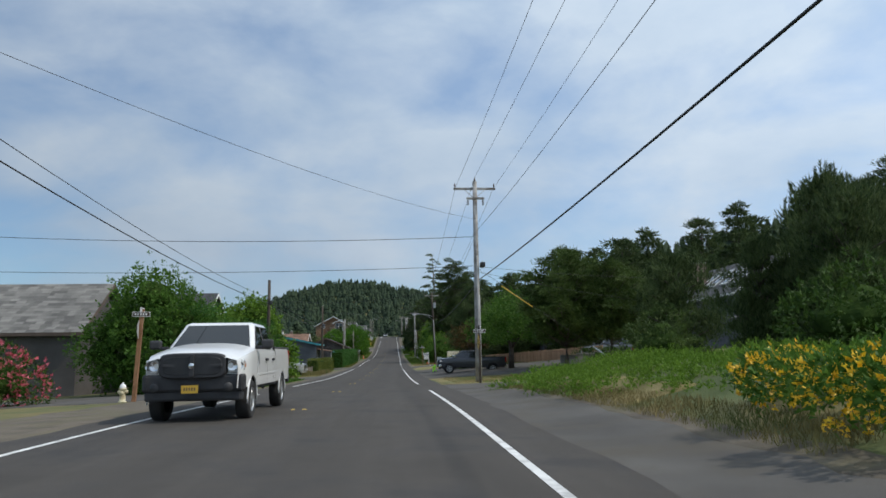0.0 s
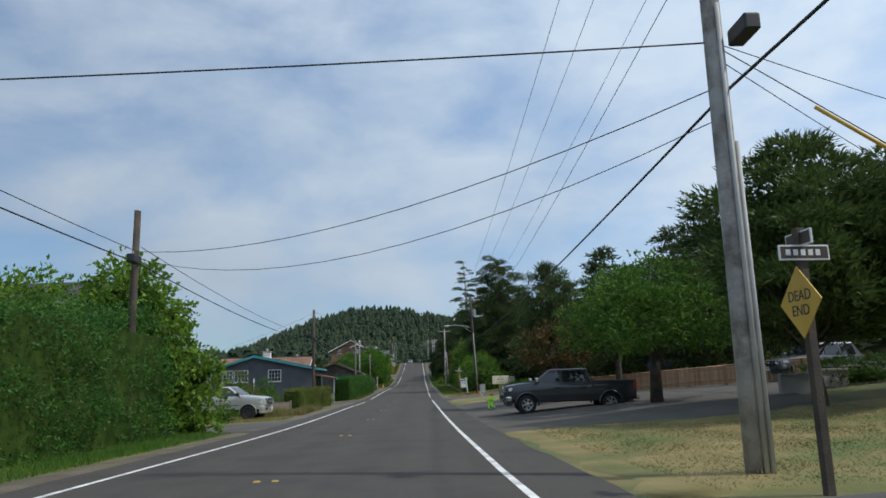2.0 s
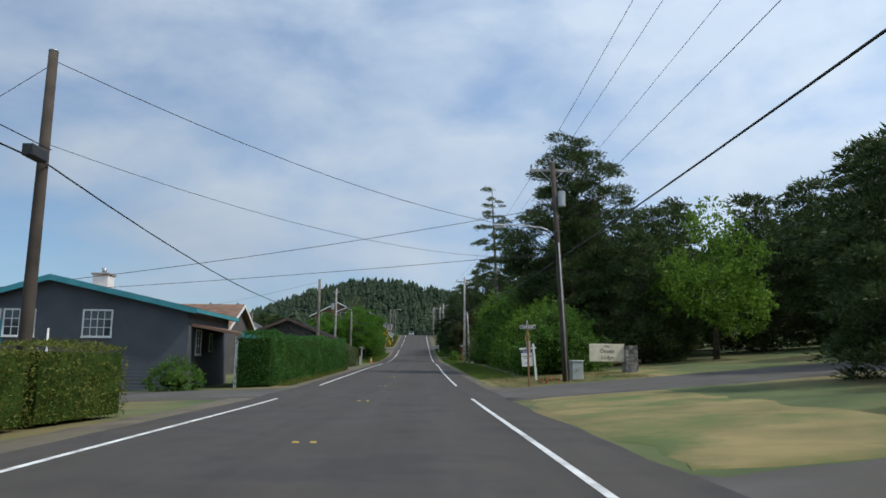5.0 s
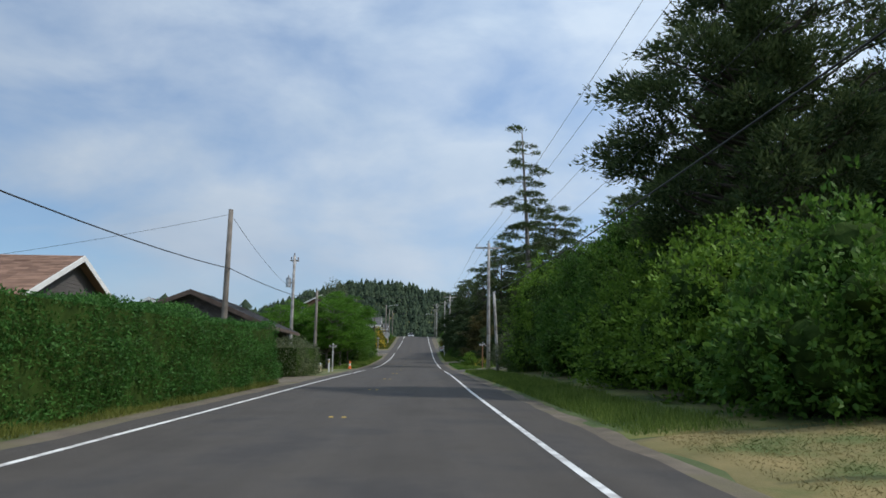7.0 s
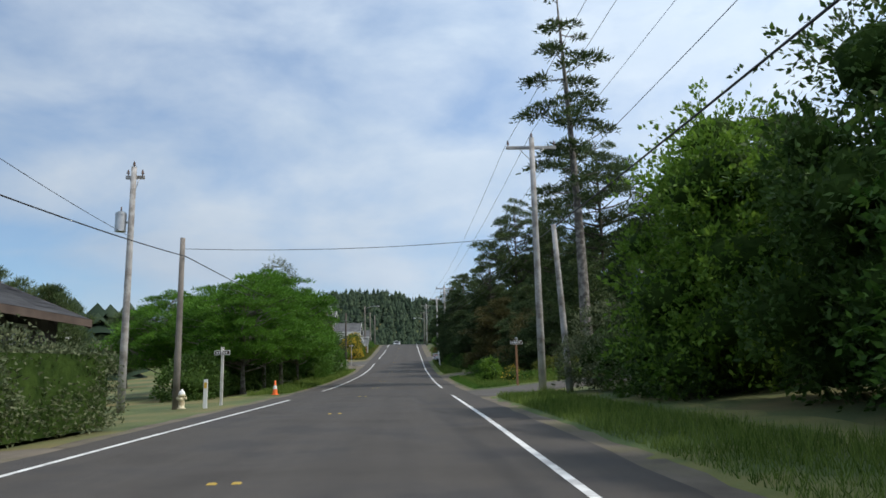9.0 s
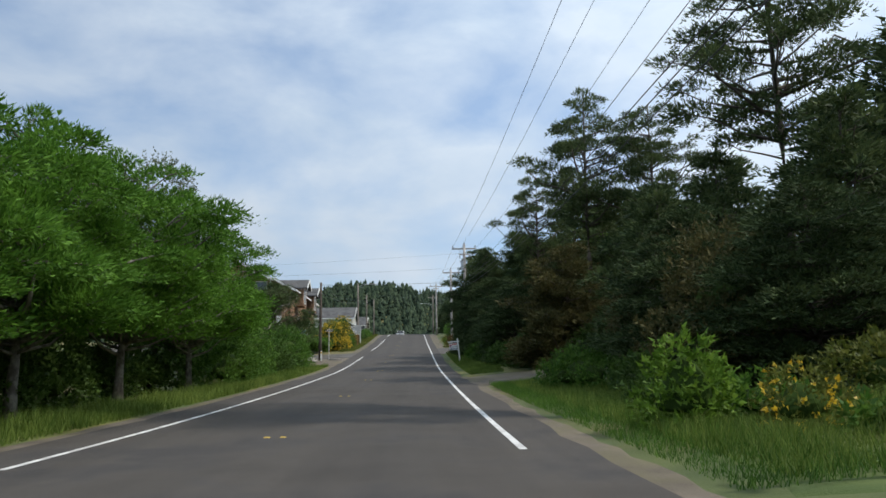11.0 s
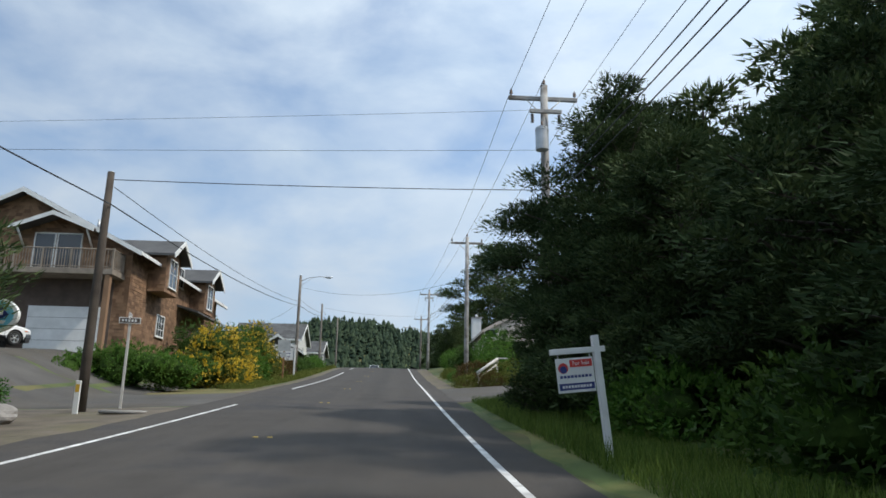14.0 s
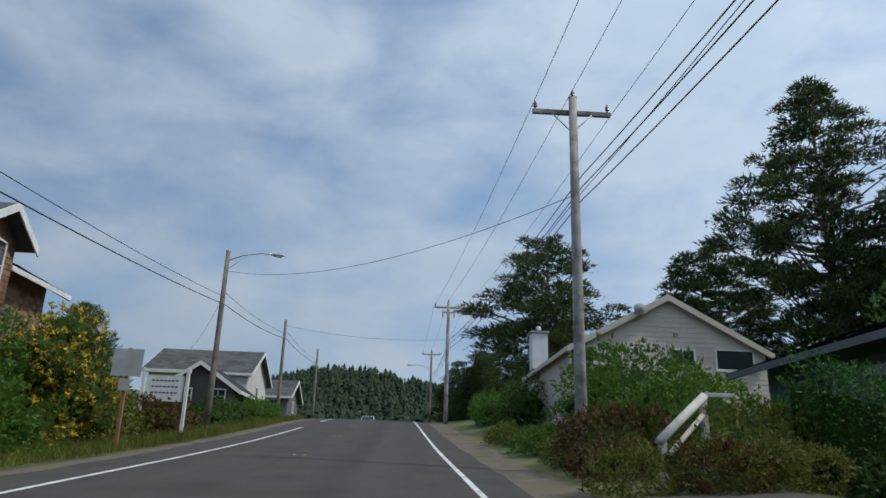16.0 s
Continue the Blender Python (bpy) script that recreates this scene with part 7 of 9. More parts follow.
for k, yy in enumerate((-5.4, 3.3)):
    b = part("bay", boxed(5.85, 6.9, yy - 1.3, yy + 1.3, 3.6, 5.9, 0.01), M["shingle_brown"], h)
    v, f = join_np([courses((6.9, yy - 1.3), (6.9, yy + 1.3), (1, 0), 3.6, 5.9, 0.2, lambda z, L: (0, L), np.random.default_rng(40 + k), 0.28), courses((5.85, yy - 1.3), (6.9, yy - 1.3), (0, -1), 3.6, 5.9, 0.2, lambda z, L: (0, L), np.random.default_rng(50 + k), 0.28)])
    part("siding", mesh_np("siding", v, f), M["shingle_brown"], b)
    bm = prism(bmesh.new(), [(yy - 1.3, 5.9), (yy + 1.3, 5.9), (yy, 6.7)], 3.4, 6.9)
    for v in bm.verts:
        v.co = Vector((v.co.y, v.co.x, v.co.z))
    part("bay_gable", bm, M["shingle_brown"], b)
    for s in (-1, 1):
        for nm, q0, q1, mt, dz0, dz1 in (("bay_roof", 3.4, 7.45, "roof_grey", 0.02, 0.16), ("bargeboard", 7.45, 7.5, "white", -0.12, 0.18)):
            bm = prism(bmesh.new(), [(yy, 6.7 + dz0), (yy + s * 1.75, 5.6 + dz0), (yy + s * 1.75, 5.6 + dz1), (yy, 6.7 + dz1)], q0, q1)
            for v in bm.verts:
                v.co = Vector((v.co.y, v.co.x, v.co.z))
            bmesh.ops.recalc_face_normals(bm, faces=bm.faces)
            part(nm, bm, M[mt], b)
    window(h, "x+", yy, 4.0, 1.3, 1.6, 6.9, M["white"], (2, 2))
    window(h, "x+", yy + 1.6, 1.3, 1.3, 1.2, 5.92, M["white"], (3, 3))
part("skirt_roof", prism(bmesh.new(), [(5.9, 3.6), (7.3, 3.2), (7.3, 3.32), (5.9, 3.74)], -0.8, 6.0), M["roof_grey"], h)
window(h, "x+", -0.6, 4.9, 1.0, 1.2, 5.92, M["white"], (2, 2))
for k in range(2):
    part("roof_vent", tube([(2.5, -6 + 5 * k, 7.2), (2.5, -6 + 5 * k, 7.9)], 0.08, 8), M["galv"], h)
bin_ = thing("wheelie_bin", "dark wheeled rubbish bin with a red lid", "bin", (-18.6, 240.0, z0 - 0.2))
part("body", boxed(-0.3, 0.3, -0.3, 0.3, 0, 1.0, 0.04), M["black"], bin_)
part("lid", boxed(-0.33, 0.33, -0.34, 0.33, 1.0, 1.08, 0.03), M["red"], bin_)
# houses near the crest, left
for nm, lb, x0, x1, y0, y1, ev, rg, ax, wl, rf, sd in (("house", "white house with a grey shingle roof near the crest", -16.5, -9.3, 284, 292, 2.6, 4.6, "x", "siding_white", "roof_grey", 60), ("cabin", "dark brown cabin with small white windows", -12.0, -7.8, 274, 280, 1.9, 3.3, "y", "shingle_dark", "roof_dark", 61), ("house", "grey-roofed house beyond the cabin", -12.5, -8.0, 296, 303, 2.2, 3.8, "x", "siding_grey", "roof_grey", 62)):
    z0 = G((x0 + x1) / 2, (y0 + y1) / 2) - 0.2
    h = gable_house(nm, lb, x0, x1, y0, y1, z0, z0 + ev, z0 + rg, ax, M[wl], M[rf], M["white"], seed=sd, rows=0.3)
    window(h, "y-", -0.9, 1.0, 0.8, 0.8, -(y1 - y0) / 2, M["white"], (2, 2))
    window(h, "y-", 1.1, 1.0, 0.8, 0.8, -(y1 - y0) / 2, M["white"], (2, 2))
    window(h, "x+", 0.0, 1.0, 0.9, 0.9, (x1 - x0) / 2, M["white"], (2, 2))
# right side: grey gabled house on the slope
z0 = G(30, 54) - 0.4
h = gable_house("grey_house", "grey shingled house with a white-trimmed gable and skylights", 29.4, 37.8, 50.5, 64.0, z0, 6.0, 9.0, "y", M["siding_grey"], M["roof_grey"], M["white"], faces="y-x-", seed=8, width=0.3, board=0.2)
Z = lambda z: z - z0
window(h, "y-", 0.0, Z(6.75), 0.95, 1.5, -6.75, M["white"], (1, 2))
window(h, "y-", 2.4, Z(4.55), 1.8, 1.0, -6.75, M["white"], (2, 1))
# black panel on the wall; its colour stands for shade in an opening
part("shaded_opening", boxed(-3.4, -0.4, -6.80, -6.74, Z(4.5), Z(5.6)), M["black"], h)
for k in range(4):
    y = -5.6 + 2.3 * k
    sl = part("skylight", prism(bmesh.new(), [(-3.3, Z(6.83)), (-1.2, Z(8.33)), (-1.25, Z(8.42)), (-3.35, Z(6.92))], y, y + 1.1), M["white"], h)
    part("pane", prism(bmesh.new(), [(-3.2, Z(6.99)), (-1.35, Z(8.31)), (-1.37, Z(8.34)), (-3.22, Z(7.02))], y + 0.12, y + 0.98), M["glass"], sl)
chimney(h, -2.7, 3.2, Z(6.5), Z(9.4), 1.0, M["brick"])
lo = part("lower_roof", prism(bmesh.new(), [(-4.9, Z(3.75)), (-1.3, Z(5.15)), (2.3, Z(3.75)), (2.3, Z(3.6)), (-4.9, Z(3.6))], -10.5, -6.7), M["roof_grey"], h)
part("bargeboard", prism(bmesh.new(), [(-5.0, Z(3.66)), (-1.3, Z(5.13)), (2.4, Z(3.66)), (2.4, Z(3.82)), (-1.3, Z(5.29)), (-5.0, Z(3.82))], -10.55, -10.5), M["white"], lo)
part("lower_wall", boxed(-4.5, 1.9, -10.2, -6.7, -0.5, Z(3.6)), M["siding_grey"], h)
# low house with a long eave behind the drive (above the fence)
z0 = G(24, 73)
h = gable_house("back_house", "grey house front with a row of windows under trees", 19.0, 29.0, 76.0, 84.0, z0, z0 + 5.2, z0 + 7.0, "x", M["siding_grey"], M["roof_dark"], M["white"], faces="y-x-", seed=9)
for k in range(6):
    window(h, "y-", -3.9 + 1.5 * k, 3.2, 1.2, 0.9, -4.0, M["white"])
# tall blue-grey house in the wood
z0 = G(20, 176) - 0.1
h = gable_house("blue_house", "tall blue-grey house with large gable windows in the wood", 18.1, 26.5, 173.6, 180.2, z0, 5.85, 8.2, "x", M["siding_blue"], M["roof_wood"], M["siding_blue"], faces="y-x-", seed=10)
window(h, "x-", -1.9, 4.9 - z0, 1.7, 1.35, -4.2, M["siding_blue"], (2, 1))
window(h, "x-", 0.1, 5.2 - z0, 1.0, 1.6, -4.2, M["siding_blue"])
window(h, "x-", -1.2, 2.7 - z0, 1.8, 1.4, -4.2, M["siding_blue"], (2, 1))
window(h, "y-", -2.4, 3.0 - z0, 1.5, 1.5, -3.3, M["siding_blue"], (2, 1))
dk = part("deck", boxed(-6.6, -4.2, -3.2, 3.2, 0.5, 0.68), M["deck_wood"], h)
railing(dk, ((-4.3, -3.1), (-6.5, -3.1), (-6.5, 3.1)), 0.68, 0.95, M["white"], 0.2)
chimney(h, -1.9, -1.6, 2.5, 9.3 - z0, 0.95, M["stone"])
# slate-blue house beside the drive
z0 = 3.85
h = gable_house("hillside_house", "slate-blue two-level house with a long low eave", 13.3, 21.5, 231.5, 251.0, z0, 8.15, 9.9, "y", M["siding_blue"], M["roof_grey"], M["siding_grey"], faces="y-x-", seed=11, off=0.6, over=0.9)
for y, zw, w, hh, gr in ((-1.3, 2.82, 3.7, 0.86, (4, 1)), (3.1, 2.62, 1.25, 0.98, (1, 1)), (4.6, 2.65, 0.6, 0.9, (1, 1)), (7.2, 2.75, 1.5, 0.8, (2, 1)), (-6.2, 2.82, 2.2, 0.86, (2, 1))):
    window(h, "x-", y, zw, w, hh, -4.1, M["rail_pale"], gr)
part("band", boxed(-4.17, -4.1, -9.75, 2.1, 1.62, 1.85), M["white"], h)
dr = part("front_door", boxed(-4.2, -4.1, -0.6, 0.3, -0.55, 1.42, 0.01), M["white"], h, "pale panelled front door")
part("door_window", boxed(-4.215, -4.2, -0.42, 0.12, 0.85, 1.3), M["glass"], dr)
for k in range(3):
    part("glazing_bar", boxed(-4.225, -4.215, -0.29 + 0.14 * k - 0.012, -0.29 + 0.14 * k + 0.012, 0.85, 1.3), M["white"], dr)
part("handle", boxed(-4.25, -4.2, -0.52, -0.46, 0.25, 0.45, 0.01), M["galv"], dr)
for u in (-0.86, 0.56):
    window(h, "x-", u, -0.4, 0.3, 1.75, -4.1, M["white"], (1, 2), name="sidelight", sill=False)
window(h, "x-", -2.3, 0.25, 1.5, 1.1, -4.1, M["white"], (1, 1))
part("stove_pipe", tube([(-1.6, 5.5, 4.8), (-1.6, 5.5, 6.0)], 0.09, 10), M["galv"], h)
part("pipe_cap", tube([(-1.6, 5.5, 6.0), (-1.6, 5.5, 6.12)], 0.14, 10), M["galv"], h)
# beige gabled house above the shrubs
z0 = G(13.5, 258) - 0.3
h = gable_house("beige_house", "beige clapboard house with a low gable and small windows", 8.95, 16.95, 258.0, 268.0, z0, 9.7, 11.85, "y", M["siding_beige"], M["roof_grey"], M["siding_beige"], seed=12, board=0.2, over=0.25)
window(h, "y-", 0.55, 9.15 - z0, 0.9, 0.6, -5.0, M["white"], (2, 1))
window(h, "y-", 2.7, 9.05 - z0, 1.5, 0.75, -5.0, M["white"], (1, 1))
window(h, "y-", -3.6, 9.15 - z0, 0.9, 0.6, -5.0, M["white"], (2, 1))
chimney(h, -3.9, 2.5, 3.0, 11.6 - z0, 0.8, M["white"])
dsh = part("satellite_dish", bmesh.new(), M["concrete"], h)
bm = bmesh.new()
bmesh.ops.create_cone(bm, cap_ends=True, segments=16, radius1=0.28, radius2=0.05, depth=0.12)
bm.transform(Matrix.Translation((-1.2, -5.35, 11.35 - z0)) @ Matrix.Rotation(radians(70), 4, "X"))
bm.to_mesh(dsh.data)
bm.free()
part("vent", boxed(0.2, 0.4, -5.06, -5.0, 10.3 - z0, 10.45 - z0), M["concrete"], h)


# ---- fences ----
def board_fence(name, label, pts, height, mat, bw=0.14, cap=True):
    """Upright boards between posts along a line, following the ground."""
    (x0, y0), (x1, y1) = pts
    L = math.hypot(x1 - x0, y1 - y0)
    dx, dy = (x1 - x0) / L, (y1 - y0) / L
    z0 = G(x0, y0)
    t = thing(name, label, "fence", (x0, y0, z0))
    bmd = bpy.data.meshes.new("board")
    bm = boxed(-bw / 2 + 0.004, bw / 2 - 0.004, -0.011, 0.011, 0.0, height, 0.0)
    bm.to_mesh(bmd)
    bm.free()
    bmd.materials.append(mat)
    ang = math.degrees(math.atan2(dy, dx))
    g = np.random.default_rng(len(name))
    for i in range(int(L / bw)):
        s = (i + 0.5) * bw
        o = part("board", bmd, None, t)
        o.matrix_basis = pose(dx * s, dy * s, G(x0 + dx * s, y0 + dy * s) - z0 + 0.03 + g.normal(0, 0.006), 0, g.normal(0, 0.4), ang)
    n = max(1, round(L / 2.4))
    for i in range(n + 1):
        s = L * i / n
        zz = G(x0 + dx * s, y0 + dy * s) - z0
        part("post", boxed(dx * s - 0.06, dx * s + 0.06, dy * s - 0.06, dy * s + 0.06, zz - 0.2, zz + height + 0.1, 0.008), mat, t)
        if i < n and cap:
            s2 = L * (i + 1) / n
            z2 = G(x0 + dx * s2, y0 + dy * s2) - z0
            for hh in (height + 0.02, height * 0.86, 0.25):
                part("rail", tube([(dx * s, dy * s, zz + hh), (dx * s2, dy * s2, z2 + hh)], 0.035, 4), mat, t)
    return t


board_fence("board_fence", "new pale cedar board fence climbing beside a drive", ((7.75, 77.2), (20.0, 56.5)), 0.95, M["fence_wood"])
board_fence("garden_fence", "tall reddish-brown board fence before a house", ((-10.0, 240.2), (-9.4, 254.0)), 1.7, M["fence_red"])
board_fence("picket_fence", "short weathered grey picket fence", ((-8.6, 73.2), (-7.0, 74.2)), 0.65, M["deck_wood"], 0.1, False)

# ---- vehicles ----


def paint(name, col, metal=0.0, rough=0.35):
    d = tuple(c * 0.9 for c in col)
    return material(name, d, col, rough, 1.5, 400.0, 0.0, metal=metal, coat=0.9, fine_amt=0.15)


M["car_white"] = paint("car_white", (0.80, 0.80, 0.79))
M["car_silver"] = paint("car_silver", (0.52, 0.52, 0.50), 0.45, 0.38)
M["car_charcoal"] = paint("car_charcoal", (0.035, 0.040, 0.050), 0.5, 0.3)
M["car_grey"] = paint("car_grey", (0.12, 0.13, 0.14), 0.5, 0.35)
M["tyre"] = material("tyre", (0.012, 0.012, 0.012), (0.032, 0.031, 0.030), 0.85, 4.0, 60.0, 0.4)
M["chrome"] = material("chrome", (0.62, 0.63, 0.64), (0.75, 0.76, 0.77), 0.12, 2.0, 60.0, 0.0, metal=1.0)
M["alloy"] = material("alloy", (0.38, 0.38, 0.38), (0.52, 0.52, 0.52), 0.3, 2.0, 60.0, 0.0, metal=0.8)
M["plastic_dark"] = material("plastic_dark", (0.018, 0.018, 0.020), (0.045, 0.045, 0.048), 0.65, 3.0, 80.0, 0.15)
M["lamp_clear"] = material("lamp_clear", (0.50, 0.51, 0.52), (0.80, 0.81, 0.82), 0.15, 14.0, 60.0, 0.0, coat=1.0)
M["lamp_amber"] = material("lamp_amber", (0.60, 0.16, 0.02), (0.80, 0.26, 0.04), 0.15, 6.0, 60.0, 0.0, coat=1.0)
M["lamp_red"] = material("lamp_red", (0.22, 0.01, 0.01), (0.40, 0.02, 0.02), 0.15, 6.0, 60.0, 0.0, coat=1.0)


def lathe(profile, sides=28):
    """Revolves (radius, y) points about the y axis."""
    a = np.linspace(0, 2 * math.pi, sides, endpoint=False)
    v = np.array([(r * math.cos(t), y, r * math.sin(t)) for r, y in profile for t in a])
    n = len(profile)
    i = np.arange(n * sides).reshape(n, sides)
    j = np.roll(i, -1, 1)
    f = np.stack([i[:-1], j[:-1], j[1:], i[1:]], -1).reshape(-1, 4)
    return mesh_np("lathe", v, f)


def wheel(parent, x, y, r, spokes, rim_mat, w=0.27):
    """Tyre with rounded shoulders, dished rim with spokes and hub; y's sign gives the outer side."""
    s = 1 if y > 0 else -1
    rr = r * 0.60
    hub = part("wheel", lathe([(0.001, s * 0.02), (rr * 0.98, s * 0.02), (rr, s * 0.0)], 24), M["plastic_dark"], parent, loc=(x, y, r))
    part("tyre", lathe([(rr, s * w * 0.46), (r * 0.70, s * w * 0.52), (r * 0.86, s * w * 0.52), (r * 0.96, s * w * 0.44), (r, s * w * 0.34), (r, -s * w * 0.34), (r * 0.95, -s * w * 0.5), (rr, -s * w * 0.46)], 36), M["tyre"], hub, smooth=True)
    part("rim", lathe([(rr * 1.02, s * w * 0.49), (rr * 0.95, s * w * 0.50), (rr * 0.90, s * w * 0.34), (rr * 0.88, s * 0.01)], 28), rim_mat, hub, smooth=True)
    for k in range(spokes):
        bm = boxed(rr * 0.16, rr * 0.92, min(s * w * 0.28, s * w * 0.42), max(s * w * 0.28, s * w * 0.42), -rr * 0.13, rr * 0.13, 0.012)
        for v in bm.verts:
            v.co.z *= 0.8 + 0.7 * v.co.x / rr
        bm.transform(Matrix.Rotation(2 * math.pi * (k + 0.25) / spokes, 4, "Y"))
        part("spoke", bm, rim_mat, hub)
    part("hub_cap", lathe([(0.001, s * w * 0.47), (rr * 0.16, s * w * 0.46), (rr * 0.24, s * w * 0.40), (rr * 0.26, s * w * 0.2)], 16), rim_mat, hub, smooth=True)
    return hub


def quad_plate(pts, thick=0.004):
    """A thin flat polygon given by its corners, with a little depth."""
    bm = bmesh.new()
    vs = [bm.verts.new(p) for p in pts]
    bm.faces.new(vs)
    bm.normal_update()
    n = bm.faces[:][0].normal.copy()
    r = bmesh.ops.extrude_face_region(bm, geom=bm.faces[:])
    for v in r["geom"]:
        if isinstance(v, bmesh.types.BMVert):
            v.co += n * thick
    bmesh.ops.recalc_face_normals(bm, faces=bm.faces)
    return bm


def shield(x0, x1, y0, y1, z0, z1, power=5.0, cols=22):
    """A plate across the nose with softly rounded corners."""
    bm = bmesh.new()
    ym, hw, zm, hz = (y0 + y1) / 2, (y1 - y0) / 2, (z0 + z1) / 2, (z1 - z0) / 2
    rows = []
    for i in range(cols + 1):
        q = -math.cos(math.pi * i / cols) * 0.999
        e = max(0.04, (1 - abs(q) ** power) ** (1 / power))
        rows.append([bm.verts.new(p) for p in ((x0, ym + q * hw, zm - hz * e), (x1 - 0.025, ym + q * hw, zm - hz * e), (x1, ym + q * hw * 0.96, zm - (hz * e) * 0.90), (x1, ym + q * hw * 0.96, zm + (hz * e) * 0.90), (x1 - 0.025, ym + q * hw, zm + hz * e), (x0, ym + q * hw, zm + hz * e))])
    for a, b in zip(rows, rows[1:]):
        for k in range(6):
            bm.faces.new((a[k], b[k], b[(k + 1) % 6], a[(k + 1) % 6]))
    bm.faces.new(rows[0])
    bm.faces.new(list(reversed(rows[-1])))
    bmesh.ops.recalc_face_normals(bm, faces=bm.faces)
    return bm


def half_well(W, arch, s):
    """The upper, hidden part of a wheel housing."""
    bm = bmesh.new()
    bm.from_mesh(lathe([(arch * 1.01, s * (W - 0.05)), (arch * 1.01, s * (W - 0.5)), (0.05, s * (W - 0.5))], 20))
    bmesh.ops.delete(bm, geom=[v for v in bm.verts if v.co.z < 0.02 and abs(v.co.x) + abs(v.co.z) > 0.1], context="VERTS")
    return bm


def bowed(bm, W, amount, nose=1):
    """Sweeps the ends of a bumper back."""
    for v in bm.verts:
        v.co.x -= nose * amount * (abs(v.co.y) / W) ** 2.6
    return bm


def vehicle(name, label, category, loc, rz, c):
    """A pickup or wagon out of body panels. Origin: on the ground below the middle of the front axle, nose along +x."""
    t = thing(name, label, category, loc, rz)
    W, R, wb = c["W"], c["R"], c["wb"]
    nose, tail, sill = c["nose"], -wb - c["rear"], c["sill"]
    cowl, belt, hoodf = c["cowl"], c["belt"], c["hoodf"]
    cab_r, rail = c["cab_rear"], c["rail"]
    body, trim = M[c["paint"]], M[c["trim"]]
    arch = R * 1.22

    def top(x):
        if x > cowl:
            q = (x - cowl) / (nose - cowl)
            return c["hoodc"] + (hoodf - c["hoodc"]) * q - 0.05 * q ** 6
        if x > cab_r:
            return belt
        return rail

    def half(x, z):
        q = max(0.0, (x - (nose - 0.9)) / 0.9)
        b = max(0.0, (-x + tail + 0.5) / 0.5)
        zz = (z - (sill + 0.35)) / 0.6
        return W - c["pinch"] * q ** 2.2 - 0.03 * b ** 2 - 0.035 * zz * zz

    def panel(nm, x0, x1, label="", z_from=None):
        nx, nz = max(4, int(abs(x1 - x0) / 0.07)), 12
        for s in (-1, 1):
            vs, idx = [], {}
            for i in range(nx + 1):
                x = x0 + (x1 - x0) * i / nx
                zt = top(min(x1 - 1e-4, max(x0 + 1e-4, x)))
                for k in range(nz + 1):
                    z = sill + (zt - sill) * (k / nz)
                    px, pz = x, z
                    inside = False
                    for ax in (0.0, -wb):
                        d = math.hypot(px - ax, pz - R)
                        if d < arch:
                            inside = True
                            if d > 1e-4:
                                px, pz = ax + (px - ax) * arch / d, R + (pz - R) * arch / d
                    idx[i, k] = (len(vs), inside)
                    e = 0.03 * (k / nz) ** 8
                    vs.append((px, s * (half(px, pz) - e), pz))
            fs = []
            for i in range(nx):
                for k in range(nz):
                    q = [idx[i, k], idx[i + 1, k], idx[i + 1, k + 1], idx[i, k + 1]]
                    if all(v[1] for v in q):
                        continue
                    f = [v[0] for v in q]
                    fs.append(f if s < 0 else f[::-1])
            used = sorted({v for f in fs for v in f})
            re_i = {v: n for n, v in enumerate(used)}
            me = mesh_np(nm, [vs[v] for v in used], [[re_i[v] for v in f] for f in fs])
            part(nm, me, body, t, label, smooth=True)

    panel("front_fender", cowl + 0.006, nose)
    doors = c["doors"]
    for a, b in zip(doors, doors[1:]):
        panel("door", b + 0.006, a - 0.006)
    if doors[-1] > cab_r + 0.05:
        panel("rear_quarter", cab_r + 0.004, doors[-1] - 0.006)
    panel("bed_side" if c["bed"] else "rear_quarter", tail, cab_r - 0.012)
    part("rocker", boxed(-wb + arch, -arch, -W + 0.06, W - 0.06, sill - 0.08, sill + 0.05, 0.03), trim, t)
    part("chassis", boxed(tail + 0.1, nose - 0.15, -W + 0.28, W - 0.28, sill - 0.12, sill + 0.30), M["black"], t)
    for ax in (0.0, -wb):
        for s in (-1, 1):
            pts = [(ax + arch * math.cos(q), s * (half(ax, R + arch * 0.6) - 0.012), R + arch * math.sin(q)) for q in np.linspace(-0.12, math.pi + 0.12, 15)]
            part("arch_lip", tube(pts, c["lip"], 6), body if c["lip"] < 0.03 else trim, t)
            part("wheel_well", half_well(W, arch, s), M["black"], t, loc=(ax, 0, R))
            wheel(t, ax, s * (W - 0.15), R, c["spokes"], M[c["rim"]])
    # hood
    n, m_ = 10, 10
    hv = [(cowl + (nose - cowl) * i / n, (half(cowl + (nose - cowl) * i / n, top(cowl + 0.01 + (nose - cowl - 0.01) * i / n)) - 0.03) * (2 * k / m_ - 1), top(cowl + 0.001 + (nose - cowl - 0.001) * i / n) + c["crown"] * (1 - abs(2 * k / m_ - 1) ** c["crown_pow"]) * min(1, c["crown_nose"] + (1 - i / n) * 2.5)) for i in range(n + 1) for k in range(m_ + 1)]
    hf = [(i * (m_ + 1) + k, (i + 1) * (m_ + 1) + k, (i + 1) * (m_ + 1) + k + 1, i * (m_ + 1) + k + 1) for i in range(n) for k in range(m_)]
    part("hood", mesh_np("hood", hv, hf), body, t, smooth=True)
    # cab shell and glass
    zr, rf, rr_ = c["roof"], c["roof_front"], c["roof_rear"]
    wb0, wr = W - 0.07, W - c["tumble"]
    base_r = c["base_rear"]
    low = [(cowl + 0.02, c["hoodc"] - 0.02), (base_r, belt - 0.03)]
